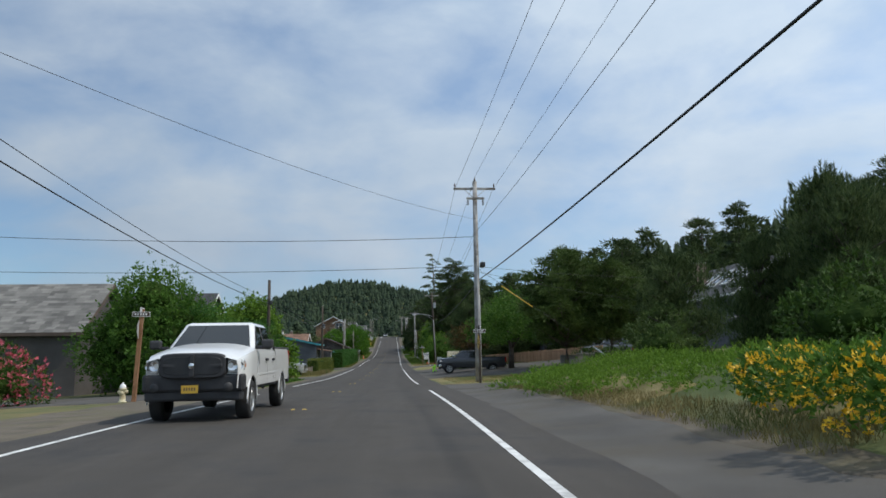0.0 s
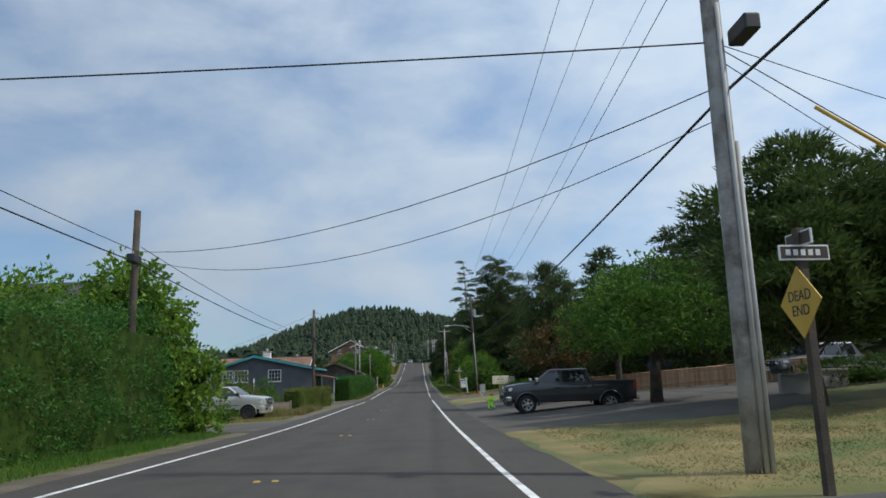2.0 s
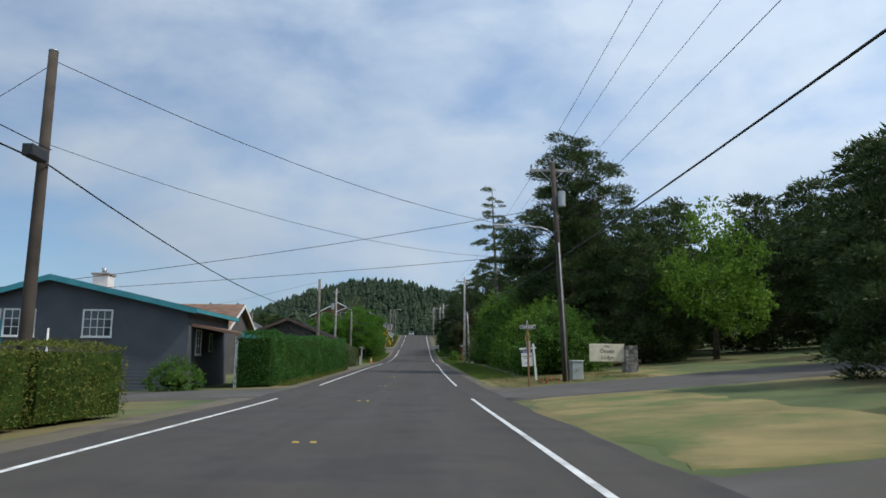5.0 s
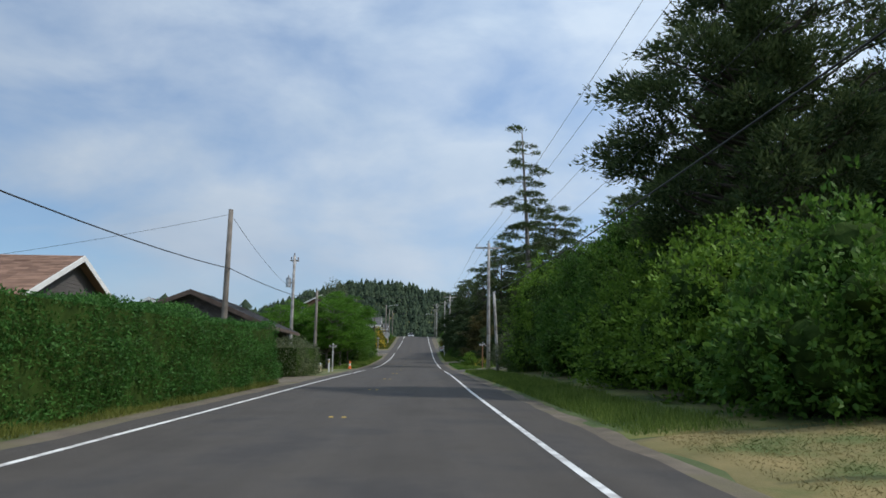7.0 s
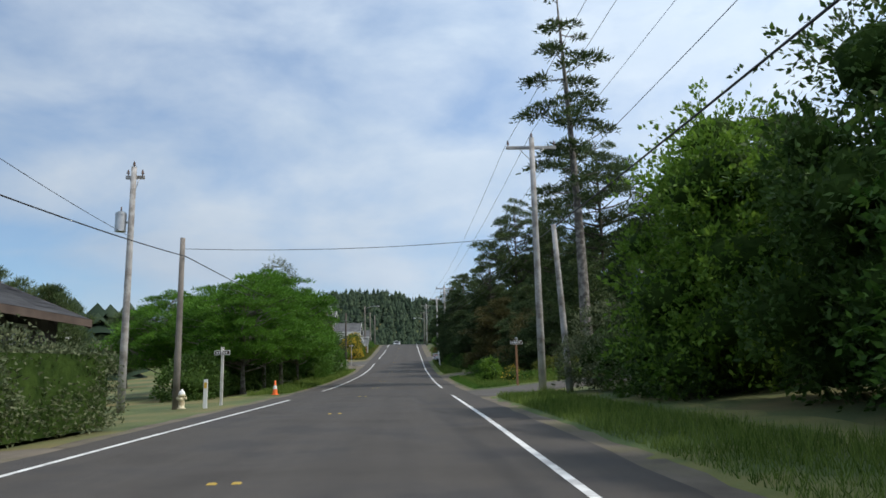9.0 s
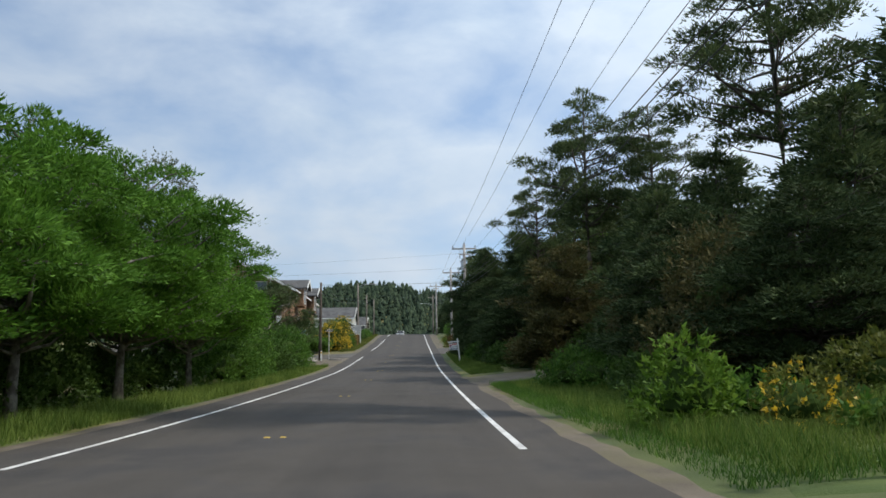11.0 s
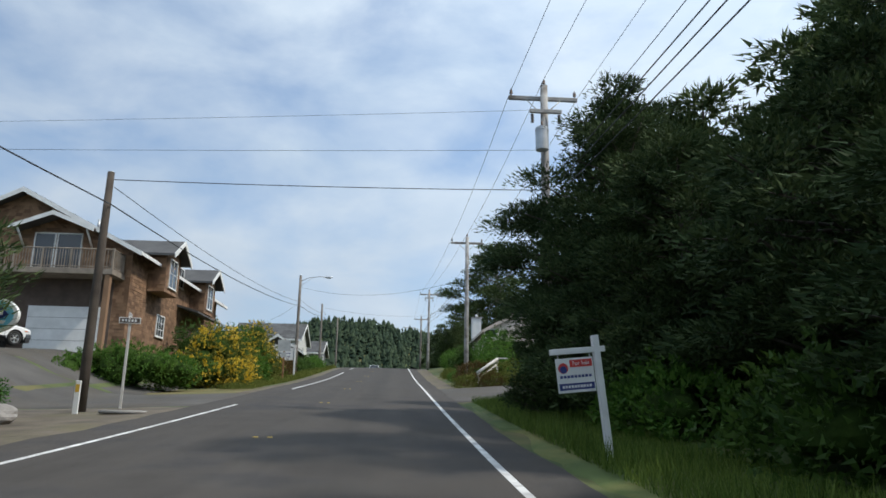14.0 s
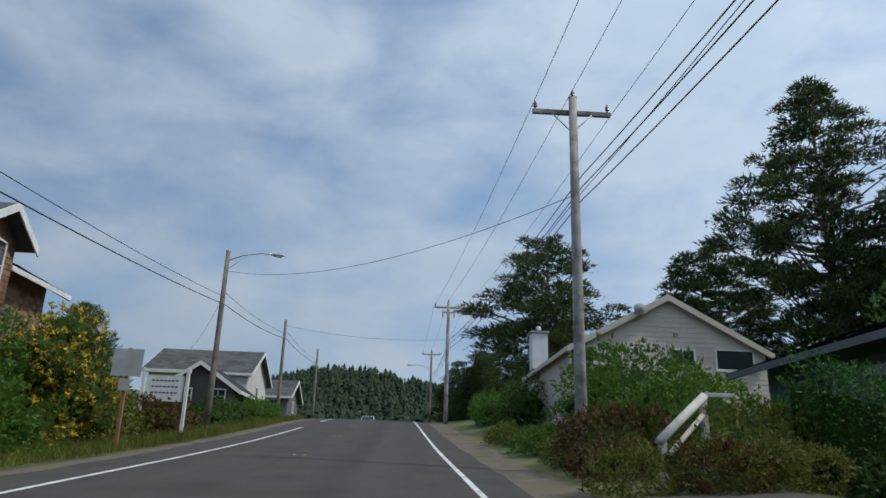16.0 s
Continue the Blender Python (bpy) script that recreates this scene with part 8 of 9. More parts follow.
    bm = bmesh.new()
    ring = []
    for s in (-1, 1):
        ring.append([bm.verts.new(p) for p in ((low[0][0], s * wb0, low[0][1]), (rf, s * wr, zr), (rr_, s * wr, zr), (low[1][0], s * wb0, low[1][1]))])
    a, b = ring
    for i in range(4):
        j = (i + 1) % 4
        bm.faces.new((a[i], a[j], b[j], b[i]))
    bm.faces.new(list(reversed(a)))
    bm.faces.new(b)
    bmesh.ops.recalc_face_normals(bm, faces=bm.faces)
    roof_e = [e for e in bm.edges if e.verts[0].co.z > zr - 0.01 or e.verts[1].co.z > zr - 0.01]
    bmesh.ops.bevel(bm, geom=roof_e, offset=c["roof_round"], segments=4, affect="EDGES", profile=0.5)
    part("cab", bm, body, t, smooth=False)

    def shell(u, vz, s=None, y=None):
        """A point on the front or rear face: u across, vz up."""
        return u

    def on_front(u, q, out):
        x = low[0][0] + (rf - low[0][0]) * q
        z = low[0][1] + (zr - low[0][1]) * q
        hw = wb0 + (wr - wb0) * q
        nx, nz = (zr - low[0][1]), (low[0][0] - rf)
        l = math.hypot(nx, nz)
        return (x + nx / l * out, u * hw, z + nz / l * out)

    def on_rear(u, q, out):
        x = low[1][0] + (rr_ - low[1][0]) * q
        z = low[1][1] + (zr - low[1][1]) * q
        return (x - out, u * (wb0 + (wr - wb0) * q), z)

    def on_side(x, q, s, out):
        z = belt + (zr - belt) * q
        y = wb0 + (wr - wb0) * (z - belt) / (zr - belt)
        return (x, s * (y + out), z)
    part("windscreen_seal", quad_plate([on_front(-0.90, 0.08, 0.002), on_front(0.90, 0.08, 0.002), on_front(0.86, c["glass_top"], 0.002), on_front(-0.86, c["glass_top"], 0.002)]), M["black"], t)
    ws = part("windscreen", quad_plate([on_front(-0.88, 0.10, 0.010), on_front(0.88, 0.10, 0.010), on_front(0.84, c["glass_top"] - 0.02, 0.010), on_front(-0.84, c["glass_top"] - 0.02, 0.010)]), M["car_glass"], t)
    for s in (-0.5, 0.15):
        part("wiper", tube([on_front(s, 0.09, 0.03), on_front(s + 0.55, 0.14, 0.025)], 0.010, 5), M["black"], ws)
    part("rear_window", quad_plate([on_rear(-0.8, 0.22, 0.008), on_rear(0.8, 0.22, 0.008), on_rear(0.75, 0.86, 0.008), on_rear(-0.75, 0.86, 0.008)]), M["car_glass"], t)
    xf = lambda q: low[0][0] + (rf - low[0][0]) * ((belt + (zr - belt) * q - low[0][1]) / (zr - low[0][1]))
    xr = lambda q: low[1][0] + (rr_ - low[1][0]) * ((belt + (zr - belt) * q - low[1][1]) / (zr - low[1][1]))
    for s in (-1, 1):
        for k, (a0, b0) in enumerate(c["windows"]):
            lo0, hi0 = min(a0, xf(0.04) - 0.12), min(a0, xf(0.86) - 0.12)
            lo1, hi1 = max(b0, xr(0.04) + 0.10), max(b0, xr(0.86) + 0.10)
            for nm, mt, o, gq in (("window_seal", "black", 0.002, 0.0), ("side_window", "car_glass", 0.010, 0.03)):
                part(nm, quad_plate([on_side(lo0 - gq, 0.04 + gq * 0.5, s, o), on_side(lo1 + gq, 0.04 + gq * 0.5, s, o), on_side(hi1 + gq, 0.86 - gq * 0.5, s, o), on_side(hi0 - gq, 0.86 - gq * 0.5, s, o)], 0.006), M[mt], t)
        mx = doors[0] - 0.12
        mir = part("mirror", boxed(mx - 0.09, mx + 0.07, min(s * (W + 0.06), s * (W + 0.30)), max(s * (W + 0.06), s * (W + 0.30)), belt + 0.03, belt + 0.22, 0.04), M[c["mirror"]], t)
        part("mirror_arm", boxed(mx - 0.04, mx + 0.04, min(s * (W - 0.08), s * (W + 0.12)), max(s * (W - 0.08), s * (W + 0.12)), belt + 0.02, belt + 0.09, 0.015), M["plastic_dark"], mir)
        for a0, b0 in zip(doors, doors[1:]):
            hw = half(b0 + 0.2, belt - 0.2)
            part("door_handle", boxed(b0 + 0.08, b0 + 0.28, min(s * hw, s * (hw + 0.045)), max(s * hw, s * (hw + 0.045)), belt - 0.24, belt - 0.18, 0.012), M[c["handle"]], t)
        hw = W - 0.01
        part("side_strip", boxed(cab_r + 0.05, doors[0] - 0.1, min(s * hw, s * (hw + 0.02)), max(s * hw, s * (hw + 0.02)), sill + 0.20, sill + 0.25, 0.006), M[c["strip"]], t)
    # bed or wagon back
    if c["bed"]:
        part("bed_floor", boxed(tail + 0.05, cab_r - 0.02, -W + 0.12, W - 0.12, sill + 0.28, sill + 0.36), M["black"], t)
        for s in (-1, 1):
            part("bed_rail", boxed(tail + 0.02, cab_r - 0.02, min(s * (W - 0.16), s * (W - 0.035)), max(s * (W - 0.16), s * (W - 0.035)), rail - 0.04, rail + 0.012, 0.012), M[c["bed_rail"]], t)
            part("bed_wall", boxed(tail + 0.02, cab_r - 0.02, min(s * (W - 0.14), s * (W - 0.12)), max(s * (W - 0.14), s * (W - 0.12)), sill + 0.3, rail - 0.03), M["black"], t)
        part("bulkhead", boxed(cab_r - 0.05, cab_r - 0.015, -W + 0.1, W - 0.1, sill + 0.2, rail, 0.006), body, t)
    tg = part("tailgate", boxed(tail - 0.02, tail + 0.06, -W + 0.13, W - 0.13, sill + 0.12, rail + 0.005, 0.02), body, t)
    part("handle", boxed(tail - 0.035, tail - 0.02, -0.12, 0.12, rail - 0.17, rail - 0.10, 0.006), M["plastic_dark"], tg)
    for s in (-1, 1):
        part("tail_lamp", boxed(tail - 0.025, tail + 0.10, min(s * (W - 0.14), s * (W - 0.02)), max(s * (W - 0.14), s * (W - 0.02)), rail - 0.46, rail - 0.06, 0.02), M["lamp_red"], t)
    part("rear_bumper", bowed(boxed(tail - 0.16, tail - 0.02, -W + 0.03, W - 0.03, sill - 0.10, sill + 0.10, 0.03), W, 0.05, -1), M[c["rear_bumper"]], t)
    # nose
    fz = hoodf
    part("front_bumper", bowed(boxed(nose - 0.12, nose + 0.14, -W + 0.02, W - 0.02, sill - 0.06, sill + c["bumper_top"], 0.05), W, 0.22), M[c["bumper"]], t)
    va = part("valance", bowed(boxed(nose - 0.15, nose + 0.08, -W + 0.06, W - 0.06, sill - 0.24, sill - 0.04, 0.05), W, 0.22), M[c["valance"]], t)
    for s in (-1, 1):
        part("fog_lamp", lathe([(0.001, 0.02), (0.075, 0.015), (0.095, 0.0)], 14), M["black"], va).matrix_basis = pose(nose + 0.14 - 0.22 * 0.7 ** 2.6, s * W * 0.7, sill + 0.02, 0, 0, -90 + s * 20)
    part("nose_panel", bowed(boxed(nose - 0.25, nose - 0.02, -W + 0.06, W - 0.06, sill + 0.14, fz - 0.02, 0.03), W, 0.16), body, t)
    gw, g0, g1 = c["grille"]
    gr = part("grille", bowed(shield(nose - 0.12, nose + 0.05, -gw, gw, g0, g1), W, 0.16), M[c["grille_frame"]], t)
    iw = gw - 0.075
    part("grille_back", bowed(shield(nose + 0.02, nose + 0.058, -iw, iw, g0 + 0.06, g1 - 0.06), W, 0.16), M["black"], gr)
    if c["bars"] == "cross":
        part("cross_bar", bowed(boxed(nose + 0.03, nose + 0.085, -iw, iw, (g0 + g1) / 2 - 0.03, (g0 + g1) / 2 + 0.03, 0.01), W, 0.16), M[c["grille_frame"]], gr)
        part("upright_bar", boxed(nose + 0.03, nose + 0.09, -0.045, 0.045, g0 + 0.04, g1 - 0.03, 0.01), M[c["grille_frame"]], gr)
    else:
        for k in range(5):
            zz = g0 + 0.10 + (g1 - g0 - 0.18) * k / 4
            part("slat", bowed(boxed(nose + 0.04, nose + 0.08, -iw, iw, zz - 0.018, zz + 0.018, 0.008), W, 0.16), M["chrome"], gr)
    part("badge", lathe([(0.001, 0.01), (0.05, 0.006), (0.055, 0.0)], 14), M["chrome"], gr).matrix_basis = pose(nose + 0.09, 0, (g0 + g1) / 2, 0, 0, -90)
    l0, l1 = c["lamp_z"]
    for s in (-1, 1):
        ya, yb = gw + 0.015, W - 0.05
        hl = part("headlight", bowed(shield(nose - 0.22, nose + 0.03, min(s * ya, s * yb), max(s * ya, s * yb), l0, l1, 4.0, 12), W, 0.24), M["lamp_clear"], t)
        part("turn_signal", bowed(boxed(nose - 0.20, nose - 0.10, min(s * (yb - 0.05), s * (yb + 0.004)), max(s * (yb - 0.05), s * (yb + 0.004)), l0 + 0.09, l1 - 0.09, 0.015), W, 0.20), M["lamp_amber"], hl)
        for u, rb, mb in ((0.30, 0.34, "chrome"), (0.68, 0.30, c["outer_lamp"])):
            yy = ya + (yb - ya) * u
            rl = rb * (l1 - l0)
            part("lamp_bowl", lathe([(0.001, 0.0), (rl * 0.6, 0.010), (rl, 0.026)], 14), M[mb], hl).matrix_basis = pose(nose + 0.024 - 0.24 * (yy / W) ** 2.6, s * yy, (l0 + l1) / 2, 0, 0, -90 + s * 28 * u)
    pl = part("licence_plate", boxed(nose + 0.145, nose + 0.155, -0.155, 0.155, sill - 0.08, sill + 0.07, 0.004), M[c["plate"]], t)
    for k in range(5):
        part("bar", boxed(nose + 0.155, nose + 0.158, -0.11 + 0.048 * k, -0.085 + 0.048 * k, sill - 0.03, sill + 0.03), M["brown_sign"], pl)
    return t


RAM = dict(crown=0.13, crown_pow=3.0, crown_nose=0.75, tumble=0.25, roof_round=0.11, glass_top=0.885, bumper_top=0.27, outer_lamp="chrome", W=0.99, R=0.40, wb=3.9, nose=0.92, rear=1.25, sill=0.66, cowl=-0.40, belt=1.40, hoodc=1.42, hoodf=1.24, cab_rear=-2.80, rail=1.48, paint="car_white", trim="plastic_dark", pinch=0.13,
           doors=(-0.40, -1.62, -2.50), bed=True, lip=0.02, spokes=8, rim="alloy", roof=2.02, roof_front=-1.18, roof_rear=-2.58, base_rear=-2.78, windows=((-0.5, -1.58), (-1.68, -2.48)), mirror="plastic_dark",
           handle="plastic_dark", strip="car_white", bed_rail="plastic_dark", rear_bumper="plastic_dark", bumper="plastic_dark", valance="plastic_dark", grille=(0.64, 0.85, 1.34), grille_frame="plastic_dark", bars="cross", lamp_z=(0.95, 1.23), plate="sign_yellow")
TRUCK2 = dict(RAM, crown=0.055, crown_pow=4.0, crown_nose=0.35, tumble=0.20, roof_round=0.07, glass_top=0.92, bumper_top=0.17, wb=3.57, sill=0.60, belt=1.30, hoodc=1.34, hoodf=1.21, rail=1.38, roof=1.86, grille=(0.54, 0.78, 1.21), paint="car_silver", cab_rear=-1.90, doors=(-0.40, -1.70), roof_rear=-1.70, base_rear=-1.88, windows=((-0.5, -1.66),), handle="plastic_dark", strip="chrome", bumper="car_silver", valance="car_silver", grille_frame="chrome", rim="plastic_dark", rear_bumper="chrome", plate="white", lamp_z=(0.88, 1.08))
TRUCK3 = dict(RAM, crown=0.055, crown_pow=4.0, crown_nose=0.35, tumble=0.20, roof_round=0.07, glass_top=0.92, bumper_top=0.17, W=1.0, paint="car_charcoal", wb=3.70, nose=0.98, rear=1.15, sill=0.60, cowl=-0.30, belt=1.32, hoodc=1.36, hoodf=1.22, cab_rear=-2.95, rail=1.36, doors=(-0.30, -1.52, -2.66), roof=1.92, roof_front=-1.10, roof_rear=-2.72, base_rear=-2.93, windows=((-0.4, -1.48), (-1.58, -2.64)), mirror="chrome",
              handle="car_charcoal", strip="car_charcoal", bed_rail="plastic_dark", bumper="chrome", valance="plastic_dark", grille=(0.52, 0.80, 1.20), grille_frame="chrome", bars="slats", lamp_z=(0.95, 1.17), plate="white", spokes=6, rim="alloy", R=0.41, rear_bumper="chrome", lip=0.045, trim="car_charcoal")
WAGON = dict(RAM, crown=0.055, crown_pow=4.0, crown_nose=0.35, tumble=0.20, roof_round=0.07, glass_top=0.92, bumper_top=0.17, W=0.91, R=0.34, paint="car_grey", wb=2.68, nose=0.85, rear=0.85, sill=0.42, cowl=-0.5, belt=0.98, hoodc=0.98, hoodf=0.82, cab_rear=-2.35, rail=0.98, doors=(-0.5, -1.45, -2.3), bed=False, roof=1.60, roof_front=-1.15, roof_rear=-3.05, base_rear=-3.46, windows=((-0.6, -1.40), (-1.48, -2.28), (-2.36, -3.1)),
             mirror="car_grey", handle="car_grey", strip="plastic_dark", bumper="car_grey", valance="plastic_dark", grille=(0.40, 0.58, 0.80), grille_frame="plastic_dark", bars="slats", lamp_z=(0.62, 0.78), plate="white", spokes=5, rear_bumper="car_grey", pinch=0.2)
vehicle("pickup_truck", "white four-door pickup truck with a black grille on the road", "pickup truck", (-2.06, 10.15, float(road_z(10.2)) + 0.0), -90, RAM)
vehicle("pickup_truck", "silver regular-cab pickup truck parked on dry grass", "pickup truck", (-7.55, 65.5, G(-9.0, 65.2)), -4.8, TRUCK2)
vehicle("pickup_truck", "charcoal crew-cab pickup truck with chrome grille on a drive", "pickup truck", (6.6, 57.0, G(6.6, 57.0) - 0.04), 178.0, TRUCK3)
vehicle("estate_car", "dark grey estate car parked before a house", "car", (19.6, 58.4, G(21, 58)), 185.0, WAGON)
vehicle("small_car", "small pale car far along the road", "car", (-1.6, 318.0, float(road_z(318))), -90, dict(WAGON, paint="car_silver"))
vehicle("parked_car", "white car parked beside the brown house", "car", (-16.5, 236.5, G(-16.5, 237.5)), 60, dict(WAGON, paint="car_white"))

# ---- signs and small things beside the road ----
M["hydrant_cream"] = material("hydrant_cream", (0.50, 0.44, 0.28), (0.70, 0.64, 0.44), 0.6, 6.0, 50.0, 0.2, stain=(0.35, 0.28, 0.16), stain_scale=5.0)
M["sign_back"] = material("sign_back", (0.34, 0.34, 0.34), (0.50, 0.50, 0.49), 0.5, 3.0, 50.0, 0.05, metal=0.3)
M["sky_blue"] = material("sky_blue", (0.10, 0.36, 0.48), (0.18, 0.50, 0.62), 0.5, 3.0, 50.0, 0.05)
M["pedestal_green"] = material("pedestal_green", (0.28, 0.32, 0.31), (0.42, 0.46, 0.45), 0.6, 3.0, 50.0, 0.1)

M["petal_red"] = material("petal_red", (0.50, 0.01, 0.01), (0.75, 0.05, 0.03), 0.5, 2.0, 20.0, 0, leaf=0.3, island=True)


def lettering(parent, text, size, mat, m, name="lettering"):
    """Words in the built-in font, cut as thin solid letters; m places them under the parent."""
    cu = bpy.data.curves.new(name, "FONT")
    cu.body, cu.size, cu.extrude, cu.align_x, cu.align_y = text, size, 0.002, "CENTER", "CENTER"
    ob = bpy.data.objects.new(name, cu)
    me = bpy.data.meshes.new_from_object(ob)
    bpy.data.objects.remove(ob)
    bpy.data.curves.remove(cu)
    o = part(name, me, mat, parent)
    o.matrix_basis = m
    return o


def faced(y, z, x=0.0):
    """Places a flat thing upright, facing -y, at x, y, z."""
    return pose(x, y, z, 90, 0, 0)


def disc(bm, r, y0, y1, cx, cz, n=24, sx=1.0):
    pts = [(cx + sx * r * math.cos(2 * math.pi * i / n), cz + r * math.sin(2 * math.pi * i / n)) for i in range(n)]
    return prism(bm, pts, y0, y1)


def text_bars(parent, mat, x0, x1, z, n, h, y, seed=0):
    """A line of unreadable writing as plain bars."""
    g = np.random.default_rng(seed)
    w = (x1 - x0) / n
    for k in range(n):
        part("bar", boxed(x0 + k * w + w * 0.1, x0 + (k + 1) * w - w * 0.12 * (1 + g.uniform()), y - 0.003, y, z - h / 2, z + h / 2), mat, parent)


def street_sign(name, label, x, y, h, blades, rz=0.0, dead_end=None, stop_back=None, lean=0.0, post="post_wood", r=0.05, extra_plate=None, turn_plate=32):
    """A square post with street blades (height, length, turn), a dead-end diamond and the back of another sign."""
    z = G(x, y)
    t = thing(name, label, "street sign", (x, y, z), rz)
    bm = boxed(-r, r, -r, r, -0.2, h, 0.008)
    for v in bm.verts:
        v.co.x += lean * v.co.z / h
    part("post", bm, M[post], t)
    for hz, ln, turn in blades:
        cx = lean * hz / h
        b = part("blade", boxed(-ln / 2, ln / 2, -0.012, 0.012, -0.09, 0.09, 0.004), M["white"], t)
        b.matrix_basis = pose(cx, -r - 0.014 if abs(turn) < 45 else 0, hz, 0, 0, turn)
        for s in (-1, 1):
            pn = part("panel", boxed(-ln / 2 + 0.02, ln / 2 - 0.02, min(s * 0.012, s * 0.015), max(s * 0.012, s * 0.015), -0.07, 0.07), M["brown_sign"], b)
        n = max(3, int(ln / 0.11))
        for k in range(n):
            w = (ln - 0.16) / n
            part("bar", boxed(-ln / 2 + 0.08 + k * w, -ln / 2 + 0.08 + k * w + w * 0.62, -0.018, -0.015, -0.035, 0.035), M["white"], b)
    if dead_end:
        hz, s = dead_end
        turned = pose(0, 0, 0, 0, 0, turn_plate) @ Matrix.Translation((0, -0.01, 0))
        d = part("diamond_plate", prism(bmesh.new(), [(-s, hz), (0, hz - s), (s, hz), (0, hz + s)], -r - 0.016, -r - 0.004), M["sign_yellow"], t, "yellow dead end diamond")
        d.matrix_basis = turned
        part("border", prism(bmesh.new(), [(-s * 0.94, hz), (0, hz - s * 0.94), (s * 0.94, hz), (0, hz + s * 0.94)], -r - 0.0165, -r - 0.0158), M["sign_yellow"], d)
        lettering(d, "DEAD", s * 0.42, M["black"], faced(-r - 0.019, hz + s * 0.17))
        lettering(d, "END", s * 0.42, M["black"], faced(-r - 0.019, hz - s * 0.24))
    if stop_back:
        hz, s, turn = stop_back
        pts = [(s * math.cos(math.pi * (k + 0.5) / 4), hz + s * math.sin(math.pi * (k + 0.5) / 4)) for k in range(8)]
        o = part("octagon_plate", prism(bmesh.new(), pts, -0.004, 0.004), M["sign_back"], t, "bare metal back of an octagonal sign")
        o.matrix_basis = pose(0, 0, 0, 0, 0, turn) @ Matrix.Translation((0, -r - 0.006, 0))
    if extra_plate:
        hz, w, hh, mt, side = extra_plate
        part("back_plate", boxed(-w / 2, w / 2, r + 0.002, r + 0.010, hz - hh / 2, hz + hh / 2, 0.003), M[mt], t)
    return t


def hydrant(x, y, label="pale yellow fire hydrant on gravel"):
    t = thing("fire_hydrant", label, "fire hydrant", (x, y, G(x, y)))
    body = part("barrel", lathe([(0.001, 0), (0.14, 0.0), (0.14, 0.04), (0.10, 0.05), (0.095, 0.42), (0.125, 0.44), (0.125, 0.48), (0.10, 0.50)], 18), M["hydrant_cream"], t, smooth=True)
    body.matrix_basis = Matrix.Rotation(radians(90), 4, "X")
    top_ = part("bonnet", lathe([(0.11, 0.50), (0.10, 0.57), (0.06, 0.62), (0.025, 0.635), (0.025, 0.68), (0.001, 0.68)], 18), M["white"], t, smooth=True)
    top_.matrix_basis = Matrix.Rotation(radians(90), 4, "X")
    for s in (-1, 1):
        c = part("nozzle_cap", lathe([(0.001, 0.17), (0.05, 0.17), (0.055, 0.12), (0.045, 0.08)], 12), M["hydrant_cream"], t)
        c.matrix_basis = pose(0, 0, 0.36, 0, 0, -90 * s)
    c = part("nozzle_cap", lathe([(0.001, 0.18), (0.065, 0.18), (0.07, 0.12), (0.06, 0.08)], 12), M["hydrant_cream"], t)
    c.matrix_basis = pose(0, 0, 0.33, 0, 0, 180)
    return t


def stone(x, y, r, seed, label="grey boulder on the verge", flat=0.7, group="boulders"):
    t = thing("boulder", label, "stone", (x, y, G(x, y)), group=group)
    bm = bmesh.new()
    bmesh.ops.create_icosphere(bm, subdivisions=3, radius=1.0)
    o = Vector((seed * 3.1, seed * 1.7, 0))
    for v in bm.verts:
        n = 1 + 0.35 * noise.noise(v.co * 1.1 + o) + 0.10 * noise.noise(v.co * 3.5 + o)
        v.co = Vector((v.co.x * r * 1.25 * n, v.co.y * r * n, v.co.z * r * flat * n + r * flat * 0.55))
    part("rock", bm, M["stone"], t)
    return t


def sale_sign(name, label, x, y, h, rz, lean, parts_fn, arm=(-0.75, 0.14), group=""):
    """A white post with an arm from which a board hangs."""
    t = thing(name, label, "sign", (x, y, G(x, y)), rz, group=group)
    rot = Matrix.Rotation(radians(lean), 4, "Y")
    bm = boxed(-0.05, 0.05, -0.05, 0.05, -0.15, h, 0.006)
    bm.transform(rot)
    part("post", bm, M["white"], t)
    bm = boxed(arm[0], arm[1], -0.03, 0.03, h - 0.26, h - 0.17, 0.006)
    bm.transform(rot)
    part("arm", bm, M["white"], t)
    for xx in (arm[0] + 0.12, -0.12):
        bm = boxed(xx - 0.01, xx + 0.01, -0.005, 0.005, h - 0.32, h - 0.25)
        bm.transform(rot)
        part("hook", bm, M["galv"], t)
    parts_fn(t, rot, h - 0.32)
    return t


def board_a(t, rot, z):
    o = part("board", boxed(-0.68, -0.08, -0.012, 0.012, z - 0.82, z, 0.004), M["white"], t, "white hanging board with a navy header")
    o.matrix_basis = rot
    part("header", boxed(-0.67, -0.09, -0.016, -0.012, z - 0.12, z - 0.01), M["navy"], o)
    text_bars(o, M["white"], -0.58, -0.18, z - 0.065, 8, 0.03, -0.016, 1)
    text_bars(o, M["black"], -0.62, -0.14, z - 0.30, 6, 0.055, -0.012, 2)
    text_bars(o, M["navy"], -0.54, -0.22, z - 0.40, 7, 0.03, -0.012, 3)
    text_bars(o, M["navy"], -0.48, -0.28, z - 0.62, 3, 0.025, -0.012, 4)
    text_bars(o, M["navy"], -0.56, -0.20, z - 0.68, 8, 0.025, -0.012, 5)


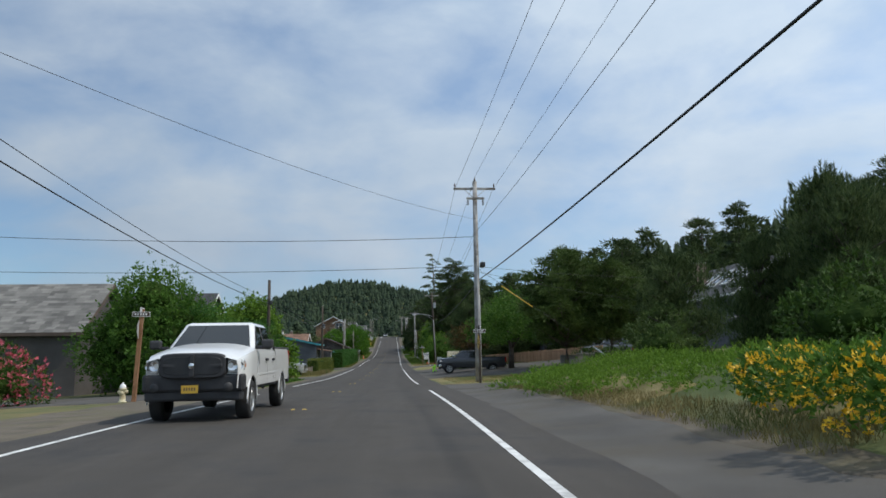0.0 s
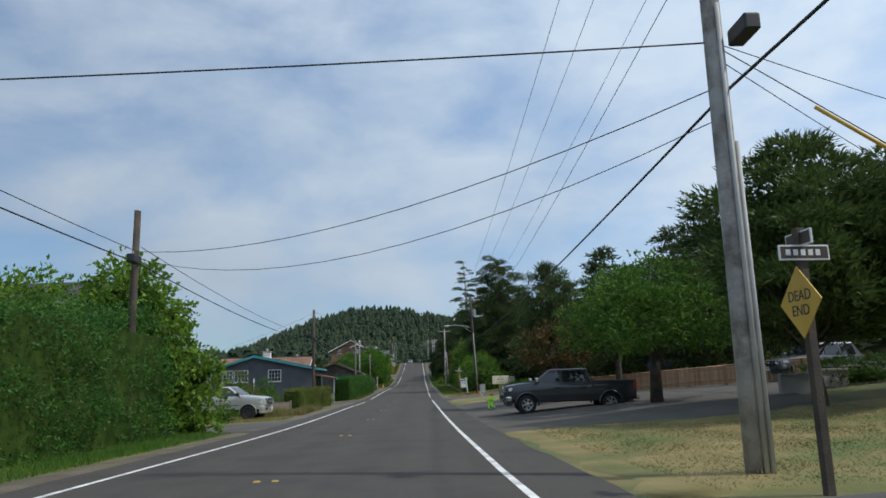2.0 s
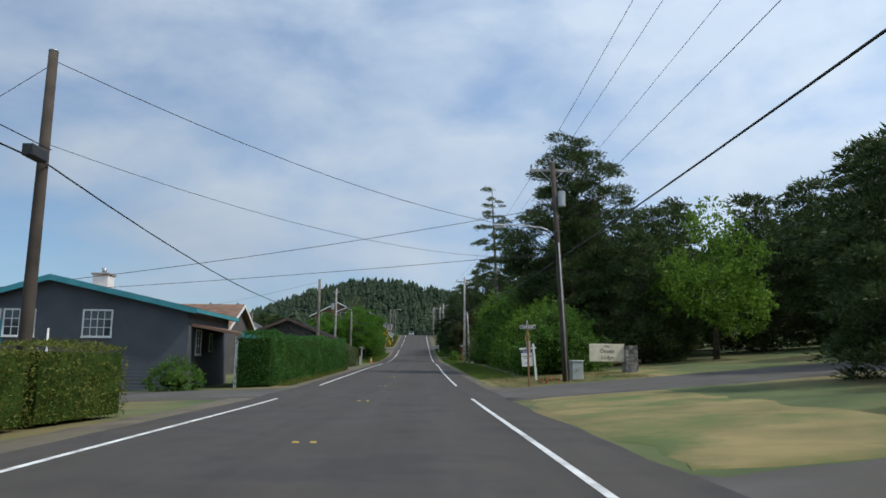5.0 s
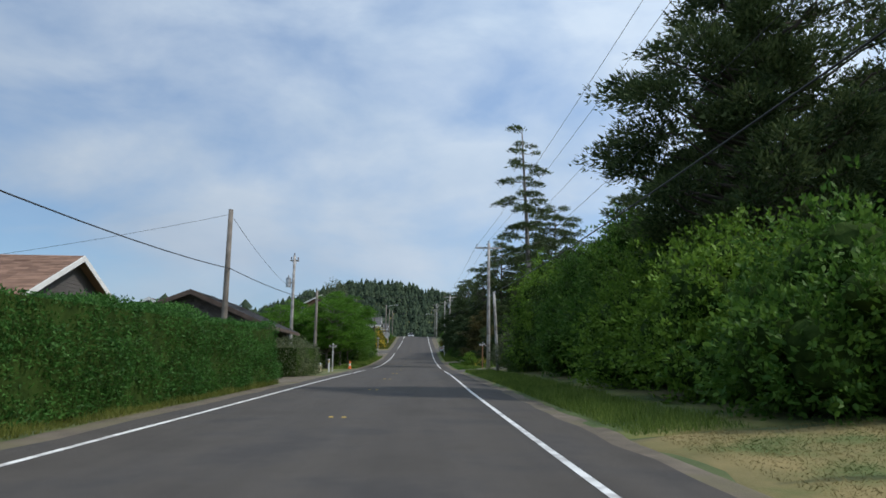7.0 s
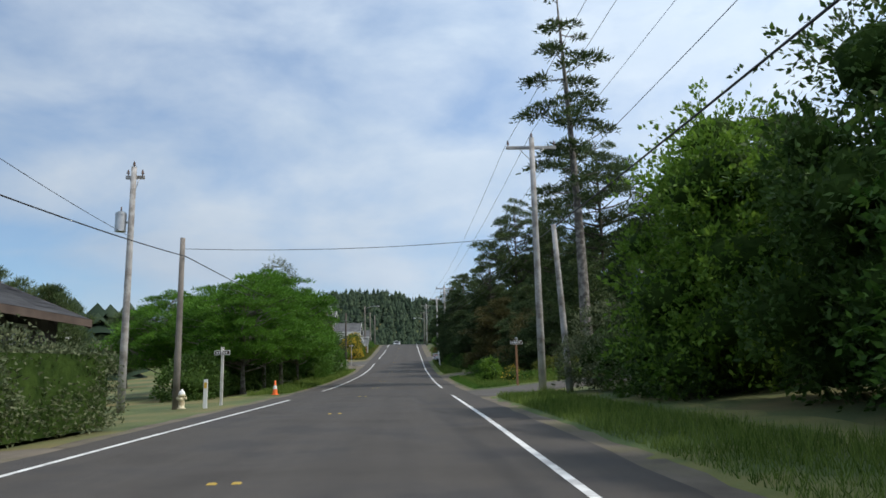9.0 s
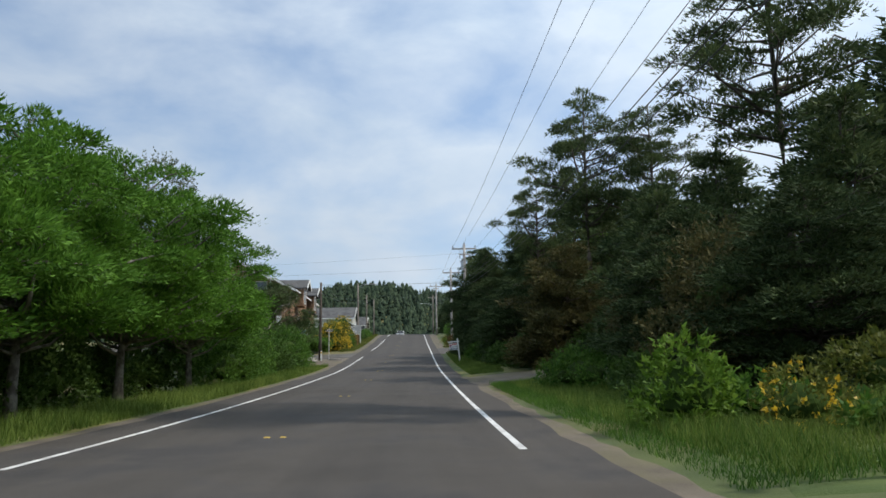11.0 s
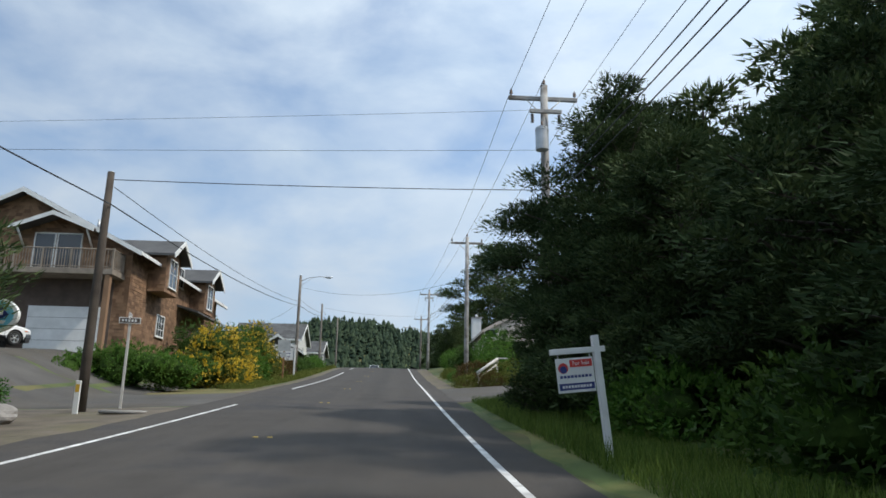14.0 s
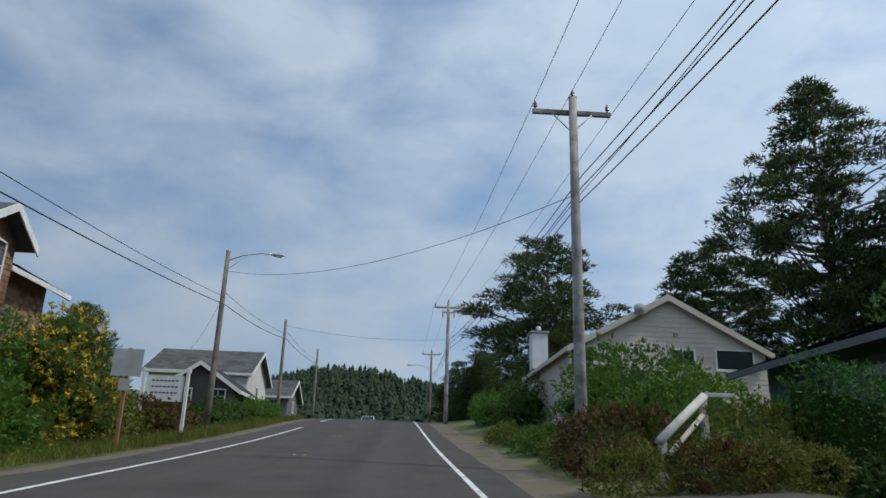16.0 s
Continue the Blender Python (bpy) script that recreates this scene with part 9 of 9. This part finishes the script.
def board_b(t, rot, z):
    o = part("board", boxed(-0.68, -0.08, -0.012, 0.012, z - 0.52, z, 0.004), M["white"], t, "white hanging board with red and blue bands")
    o.matrix_basis = rot
    part("red_band", boxed(-0.46, -0.10, -0.016, -0.012, z - 0.14, z - 0.03), M["red"], o)
    lettering(o, "For Sale", 0.085, M["white"], faced(-0.018, z - 0.085, -0.28))
    part("emblem", disc(bmesh.new(), 0.08, -0.016, -0.012, -0.57, z - 0.15, 18), M["red"], o)
    part("emblem", disc(bmesh.new(), 0.055, -0.019, -0.016, -0.57, z - 0.17, 18), M["navy"], o)
    text_bars(o, M["navy"], -0.64, -0.12, z - 0.28, 9, 0.04, -0.012, 6)
    part("blue_band", boxed(-0.66, -0.10, -0.016, -0.012, z - 0.48, z - 0.38), M["navy"], o)
    text_bars(o, M["white"], -0.62, -0.14, z - 0.43, 10, 0.04, -0.016, 7)


def board_c(t, rot, z):
    o = part("board", boxed(-0.85, -0.12, -0.012, 0.012, z - 0.80, z, 0.004), M["navy"], t, "navy hanging board with white lines of text")
    o.matrix_basis = rot
    for k, (a, b, n) in enumerate(((-0.62, -0.36, 4), (-0.70, -0.26, 6), (-0.76, -0.20, 8), (-0.60, -0.38, 4), (-0.76, -0.20, 9))):
        text_bars(o, M["white"], a, b, z - 0.14 - 0.13 * k, n, 0.05, -0.012, 10 + k)


hydrant(-7.5, 20.7)
street_sign("street_sign", "slightly leaning brown wooden street sign post", -7.5, 21.8, 3.3, ((3.1, 0.62, 0), (3.25, 0.62, 90)), 6, stop_back=(2.55, 0.36, 90), lean=0.15, r=0.07)
street_sign("street_sign", "street sign post with a yellow dead end plate", 6.3, 32.2, 2.95, ((2.65, 0.62, 0), (2.82, 0.5, 90)), 4, dead_end=(2.08, 0.42), r=0.05, turn_plate=-92, post="pole_brown")
street_sign("street_sign", "weathered street sign post with yellow dead end diamond", 6.2, 101.4, 2.85, ((2.62, 0.72, 0), (2.82, 0.52, 70)), 8, dead_end=(2.12, 0.40), r=0.038, lean=-0.06, turn_plate=-91, post="post_wood", extra_plate=(1.75, 0.2, 0.5, "sign_back", 1))
street_sign("street_sign", "wooden street sign post at a side road", 7.0, 164.8, 2.25, ((2.1, 0.62, 0), (2.25, 0.5, 90)), 5)
street_sign("street_sign", "wooden street sign post beside white marker", -5.75, 157.0, 2.05, ((1.95, 0.6, 0), (2.08, 0.5, 90)), 0, post="rail_pale")
street_sign("street_sign", "slim street sign post at the gravel corner", -6.0, 223.5, 2.7, ((2.55, 0.6, 0), (2.68, 0.5, 90)), 10, post="rail_pale", r=0.035)
street_sign("road_sign", "rusty back of a road sign on a post", -5.6, 250.5, 2.75, (), 0, post="post_wood", extra_plate=None)
sb = thing("sign_plate", "plain metal back of a square road sign", "sign", (-5.6, 250.5, G(-5.6, 250.5)))
part("plate", boxed(-0.42, 0.42, -0.075, -0.062, 1.95, 2.72, 0.01), M["sign_back"], sb)
part("lower_plate", boxed(-0.16, 0.16, -0.075, -0.062, 1.55, 1.88, 0.006), M["sign_back"], sb)
wb_ = thing("white_board", "white notice board in a frame beside the road", "sign", (-6.6, 257.1, G(-6.6, 257.1)))
for s in (-0.8, 0.8):
    part("post", boxed(s - 0.06, s + 0.06, -0.06, 0.06, -0.2, 2.5, 0.01), M["white"], wb_)
part("top_rail", boxed(-0.9, 0.9, -0.05, 0.05, 2.35, 2.47, 0.01), M["white"], wb_)
pn_ = part("panel", boxed(-0.68, 0.68, -0.02, 0.02, 1.3, 2.25, 0.006), M["white"], wb_)
for k in range(3):
    text_bars(pn_, M["navy"], -0.5, 0.5, 2.05 - 0.22 * k, 7, 0.06, -0.02, 30 + k)
# running-child warning figure with a flag
kid = thing("warning_figure", "neon green running figure sign with a red cap and orange flag", "sign", (5.75, 64.0, G(5.75, 64.0)), -12, scale=0.76)
part("torso", prism(bmesh.new(), [(-0.16, 0.42), (0.10, 0.40), (0.20, 0.58), (0.12, 0.76), (-0.06, 0.80), (-0.18, 0.62)], -0.02, 0.02), M["neon"], kid)
part("head", disc(bmesh.new(), 0.13, -0.02, 0.02, 0.05, 0.92, 20), M["neon"], kid)
part("cap", prism(bmesh.new(), [(-0.08, 0.96), (0.17, 0.96), (0.30, 0.98), (0.17, 1.02), (0.12, 1.08), (0.0, 1.09), (-0.07, 1.04)], -0.023, 0.023), M["red"], kid)
for a in ([(-0.10, 0.45), (0.02, 0.42), (0.16, 0.24), (0.30, 0.22), (0.30, 0.14), (0.10, 0.14), (-0.02, 0.30)], [(-0.16, 0.48), (-0.02, 0.42), (-0.12, 0.22), (-0.10, 0.06), (0.02, 0.04), (0.02, 0.0), (-0.18, 0.0), (-0.24, 0.24)]):
    part("leg", prism(bmesh.new(), a, -0.02, 0.02), M["neon"], kid)
for a in ([(0.12, 0.74), (0.30, 0.58), (0.42, 0.66), (0.40, 0.74), (0.30, 0.68), (0.18, 0.80)], [(-0.12, 0.76), (-0.34, 0.66), (-0.34, 0.52), (-0.26, 0.52), (-0.26, 0.60), (-0.10, 0.64)]):
    part("arm", prism(bmesh.new(), a, -0.02, 0.02), M["neon"], kid)
lettering(kid, "SLOW", 0.13, M["black"], faced(-0.023, 0.60, 0.0))
part("base", boxed(-0.24, 0.16, -0.12, 0.12, -0.02, 0.03, 0.01), M["black"], kid)
fl = part("flag_staff", tube([(-0.32, 0, 0.55), (-0.85, 0.0, 1.30)], 0.012, 6), M["white"], kid)
part("flag", quad_plate([(-0.85, 0.0, 1.30), (-0.98, 0.03, 1.24), (-0.94, -0.02, 1.06), (-0.70, 0.0, 1.09)], 0.004), M["orange"], fl)
# the corner by the lodge
sale_sign("realtor_sign", "white post with a hanging white realtor board", 7.35, 106.4, 1.85, 4, -5, board_a)
lg = thing("lodge_sign", "cream painted board between stacked stone piers", "sign", (11.2, 106.9, G(11.2, 106.9)), 4)
g = np.random.default_rng(5)
for s in (1,):
    pr_ = part("pier", boxed(s * 1.25 - 0.30, s * 1.25 + 0.30, -0.28, 0.28, -0.1, 1.45), M["concrete"], lg)
    for row in range(7):
        x = -0.34
        while x < 0.30:
            w = g.uniform(0.16, 0.30)
            part("stone", boxed(s * 1.25 + x, s * 1.25 + min(x + w, 0.34) - 0.015, -0.33 - g.uniform(0, 0.03), 0.33, row * 0.21 + 0.008, row * 0.21 + 0.205, 0.02), M["stone"], pr_)
            x += w
bd = part("board", boxed(-0.96, 0.96, -0.06, 0.0, 0.62, 1.55, 0.02), M["cream"], lg, "cream sign board with dark letters")
lettering(bd, "The", 0.18, M["pole_brown"], faced(-0.064, 1.42))
lettering(bd, "Ocean", 0.30, M["pole_brown"], faced(-0.064, 1.16))
lettering(bd, "Lodge", 0.28, M["pole_brown"], faced(-0.064, 0.84))
ped = thing("utility_pedestal", "pale green utility pedestal beside a pole", "utility box", (8.75, 103.2, G(8.75, 103.2)), 5)
part("case", boxed(-0.28, 0.28, -0.22, 0.22, 0.0, 0.85, 0.03), M["pedestal_green"], ped)
part("lid", boxed(-0.31, 0.31, -0.25, 0.25, 0.83, 0.92, 0.03), M["pedestal_green"], ped)
part("latch", boxed(-0.04, 0.04, -0.245, -0.22, 0.45, 0.55, 0.006), M["galv"], ped)
bush("flower_clump", "small clump of red flowers by a pole", "plant", [(7.5, 103.0, G(7.5, 103) + 0.06, 0.35, 0.3, 0.14), (7.15, 103.2, G(7.2, 103.2) + 0.05, 0.28, 0.25, 0.12)], M["leaf_mid"], 260, 0.06, 401, flowers=((M["petal_red"], 0.5, 0.05),))
# left junction markers
for k, (x, y, h) in enumerate(((-5.75, 154.8, 0.95), (-6.45, 221.6, 0.85))):
    mk = thing("marker_post", "white utility marker post at the road edge", "marker post", (x, y, G(x, y)), group="marker posts")
    part("blade", boxed(-0.07, 0.07, -0.03, 0.03, -0.1, h, 0.01), M["white"], mk)
    part("sticker", boxed(-0.05, 0.05, -0.034, -0.03, h - 0.3, h - 0.1), M["sign_yellow"], mk)
hydrant(-6.3, 153.9, "yellow fire hydrant near a clipped bush")
cone = thing("traffic_cone", "orange traffic cone with a white collar", "traffic cone", (-5.1, 164.7, G(-5.1, 164.7)))
for nm, prof, mt in (("base", [(0.001, 0), (0.19, 0.0), (0.19, 0.03), (0.12, 0.035)], "orange"), ("lower_body", [(0.125, 0.035), (0.10, 0.28)], "orange"), ("collar", [(0.103, 0.28), (0.072, 0.45)], "white"), ("tip", [(0.07, 0.45), (0.03, 0.70), (0.001, 0.71)], "orange")):
    o = part(nm, lathe(prof, 18), M[mt], cone, smooth=True)
    o.matrix_basis = Matrix.Rotation(radians(90), 4, "X")
# sale sign on the right verge, motel-type signs on the left
sale_sign("sale_sign", "white post with a hanging red and blue sale board", 5.2, 212.7, 1.85, 6, -6, board_b)
sale_sign("notice_sign", "white post with a hanging navy notice board", -8.6, 216.6, 1.75, -4, 7, board_c, arm=(-0.15, 1.05))
ov = thing("oval_sign", "blue and white oval sign on a tapered post", "sign", (-8.2, 220.1, G(-8.2, 220.1)), -6)
zz = 5.2 - G(-8.2, 220.1)
part("pedestal", prism(bmesh.new(), [(-0.26, 0), (0.26, 0), (0.2, zz - 0.42), (-0.2, zz - 0.42)], -0.09, 0.09), M["rail_pale"], ov)
part("red_band", boxed(-0.2, 0.2, -0.10, 0.10, zz - 0.52, zz - 0.44, 0.01), M["red"], ov)
oo = part("oval_board", disc(bmesh.new(), 0.46, -0.06, 0.06, 0, zz, 36, 1.7), M["white"], ov)
part("blue_field", disc(bmesh.new(), 0.40, -0.068, -0.06, 0, zz, 36, 1.72), M["sky_blue"], oo)
part("dark_wave", prism(bmesh.new(), [(-0.45, zz - 0.02), (-0.1, zz + 0.26), (0.35, zz + 0.22), (0.55, zz + 0.02), (0.35, zz - 0.10), (0.0, zz - 0.12), (-0.25, zz - 0.05)], -0.073, -0.066), M["navy"], oo)
part("white_swash", prism(bmesh.new(), [(-0.5, zz - 0.16), (-0.1, zz - 0.08), (0.5, zz - 0.14), (0.45, zz - 0.22), (0.0, zz - 0.17), (-0.4, zz - 0.24)], -0.074, -0.067), M["white"], oo)
text_bars(oo, M["white"], -0.34, 0.42, zz + 0.06, 6, 0.10, -0.073, 20)
hedge("clipped_hedge", "small square clipped hedge under a sign", -9.6, 219.6, -7.3, 219.4, 0.8, 0.85, M["hedge"], 405, 420, 0.07, 0.04, 0.03)
for k, (x, y, r) in enumerate(((-7.4, 217.9, 0.42), (-6.9, 218.5, 0.38), (-7.9, 218.3, 0.36), (-8.9, 213.0, 0.3), (-8.3, 213.4, 0.28), (-9.6, 213.4, 0.34), (-7.6, 212.7, 0.26))):
    stone(x, y, r, k + 1, group="boulders by the drive")
for k, (x, y, r) in enumerate(((8.2, 76.2, 0.5), (9.3, 74.4, 0.28), (10.6, 70.2, 0.4))):
    stone(x, y, r, k + 11, "grey boulder before a board fence", group="boulders by the fence")
# culvert mouth
cv = thing("culvert", "dark concrete culvert mouth beside the road", "culvert", (-5.15, 221.4, G(-5.15, 221.4)), 0)
part("kerb", lathe([(0.34, -0.02), (0.46, -0.02), (0.47, 0.06), (0.36, 0.07), (0.33, -0.02)], 20), M["concrete"], cv).matrix_basis = Matrix.Rotation(radians(90), 4, "X") @ Matrix.Diagonal((1.3, 1, 0.8, 1))
part("grate", lathe([(0.001, 0.01), (0.34, 0.012)], 20), M["black"], cv).matrix_basis = Matrix.Rotation(radians(90), 4, "X") @ Matrix.Diagonal((1.3, 1, 0.8, 1))
# wooden handrail up the garden steps
hr = thing("handrail", "weathered pale wooden handrail on the garden slope", "handrail", (6.5, 242.0, G(6.5, 242.0)))
z1, z2 = 5.35 - G(6.5, 242.0), 6.25 - G(6.5, 242.0)
part("rail", tube([(0, 0, z1), (1.3, 1.1, z2)], 0.10, 4), M["rail_pale"], hr)
part("lower_rail", tube([(0.1, 0.08, z1 - 0.30), (1.3, 1.1, z2 - 0.30)], 0.06, 4), M["rail_pale"], hr)
for q in (0.06, 0.98):
    zt = z1 + (z2 - z1) * q
    part("post", boxed(1.3 * q - 0.06, 1.3 * q + 0.06, 1.1 * q - 0.06, 1.1 * q + 0.06, G(6.5 + 1.3 * q, 242 + 1.1 * q) - G(6.5, 242) - 0.2, zt - 0.02, 0.01), M["rail_pale"], hr)
part("landing_rail", boxed(1.3, 1.9, 1.06, 1.14, z2 + 0.0, z2 + 0.08, 0.01), M["rail_pale"], hr)
# low concrete wall beside the drive, stepping up with the ground
rw = thing("retaining_wall", "low grey concrete wall beside the drive", "wall", (14.6, 49.4, G(14.6, 49.4)))
for k in range(4):
    xa, xb = 1.4 * k, 1.4 * k + 1.39
    zb = G(14.6 + xa, 49.4 + 0.4 * xa) - G(14.6, 49.4)
    sec = part("wall_section", boxed(xa, xb, 0.4 * xa - 0.12, 0.4 * xa + 0.12, zb - 0.3, zb + 0.62, 0.015), M["concrete"], rw)
    part("coping", boxed(xa, xb, 0.4 * xa - 0.16, 0.4 * xa + 0.16, zb + 0.623, zb + 0.70, 0.015), M["concrete"], sec)
# raised twin road markers along the middle of the road
mk_me = None
for y in [12.3 + 11.28 * k for k in range(-3, 27)]:
    for x in (-0.55, -0.29):
        bm = bmesh.new()
        vs = [bm.verts.new(p) for p in ((-0.05, -0.05, 0), (0.05, -0.05, 0), (0.05, 0.05, 0), (-0.05, 0.05, 0), (-0.035, -0.02, 0.018), (0.035, -0.02, 0.018), (0.035, 0.02, 0.018), (-0.035, 0.02, 0.018))]
        for f in ((4, 5, 6, 7), (0, 1, 5, 4), (1, 2, 6, 5), (2, 3, 7, 6), (3, 0, 4, 7)):
            bm.faces.new([vs[i] for i in f])
        o = tagged(part("road_marker", bm, M["paint_yellow"], loc=(x, y, float(road_top(x, y)) + 0.001)), "small raised yellow road marker on asphalt", "road marker", group="twin road markers")
bush("garden_plant", "leafy green plant before the board fence", "plant", heap(9.3, 75.2, 0.6, 0.5, 1.2, 6, 411, 0.25, 0.4), M["leaf_mid"], 200, 0.12, 411)
for i, (x, y, r) in enumerate(((10.6, 72.6, 0.5), (11.6, 70.9, 0.45), (12.6, 69.4, 0.5), (13.8, 67.4, 0.5))):
    bush("garden_plant", "low green plant at the fence foot", "plant", [(x, y, G(x, y) + 0.12, r, r * 0.8, 0.28), (x + 0.4, y - 0.4, G(x, y) + 0.1, r * 0.7, r * 0.7, 0.22)], M["leaf_bright"], 170, 0.11, 420 + i, group="plants along the fence")
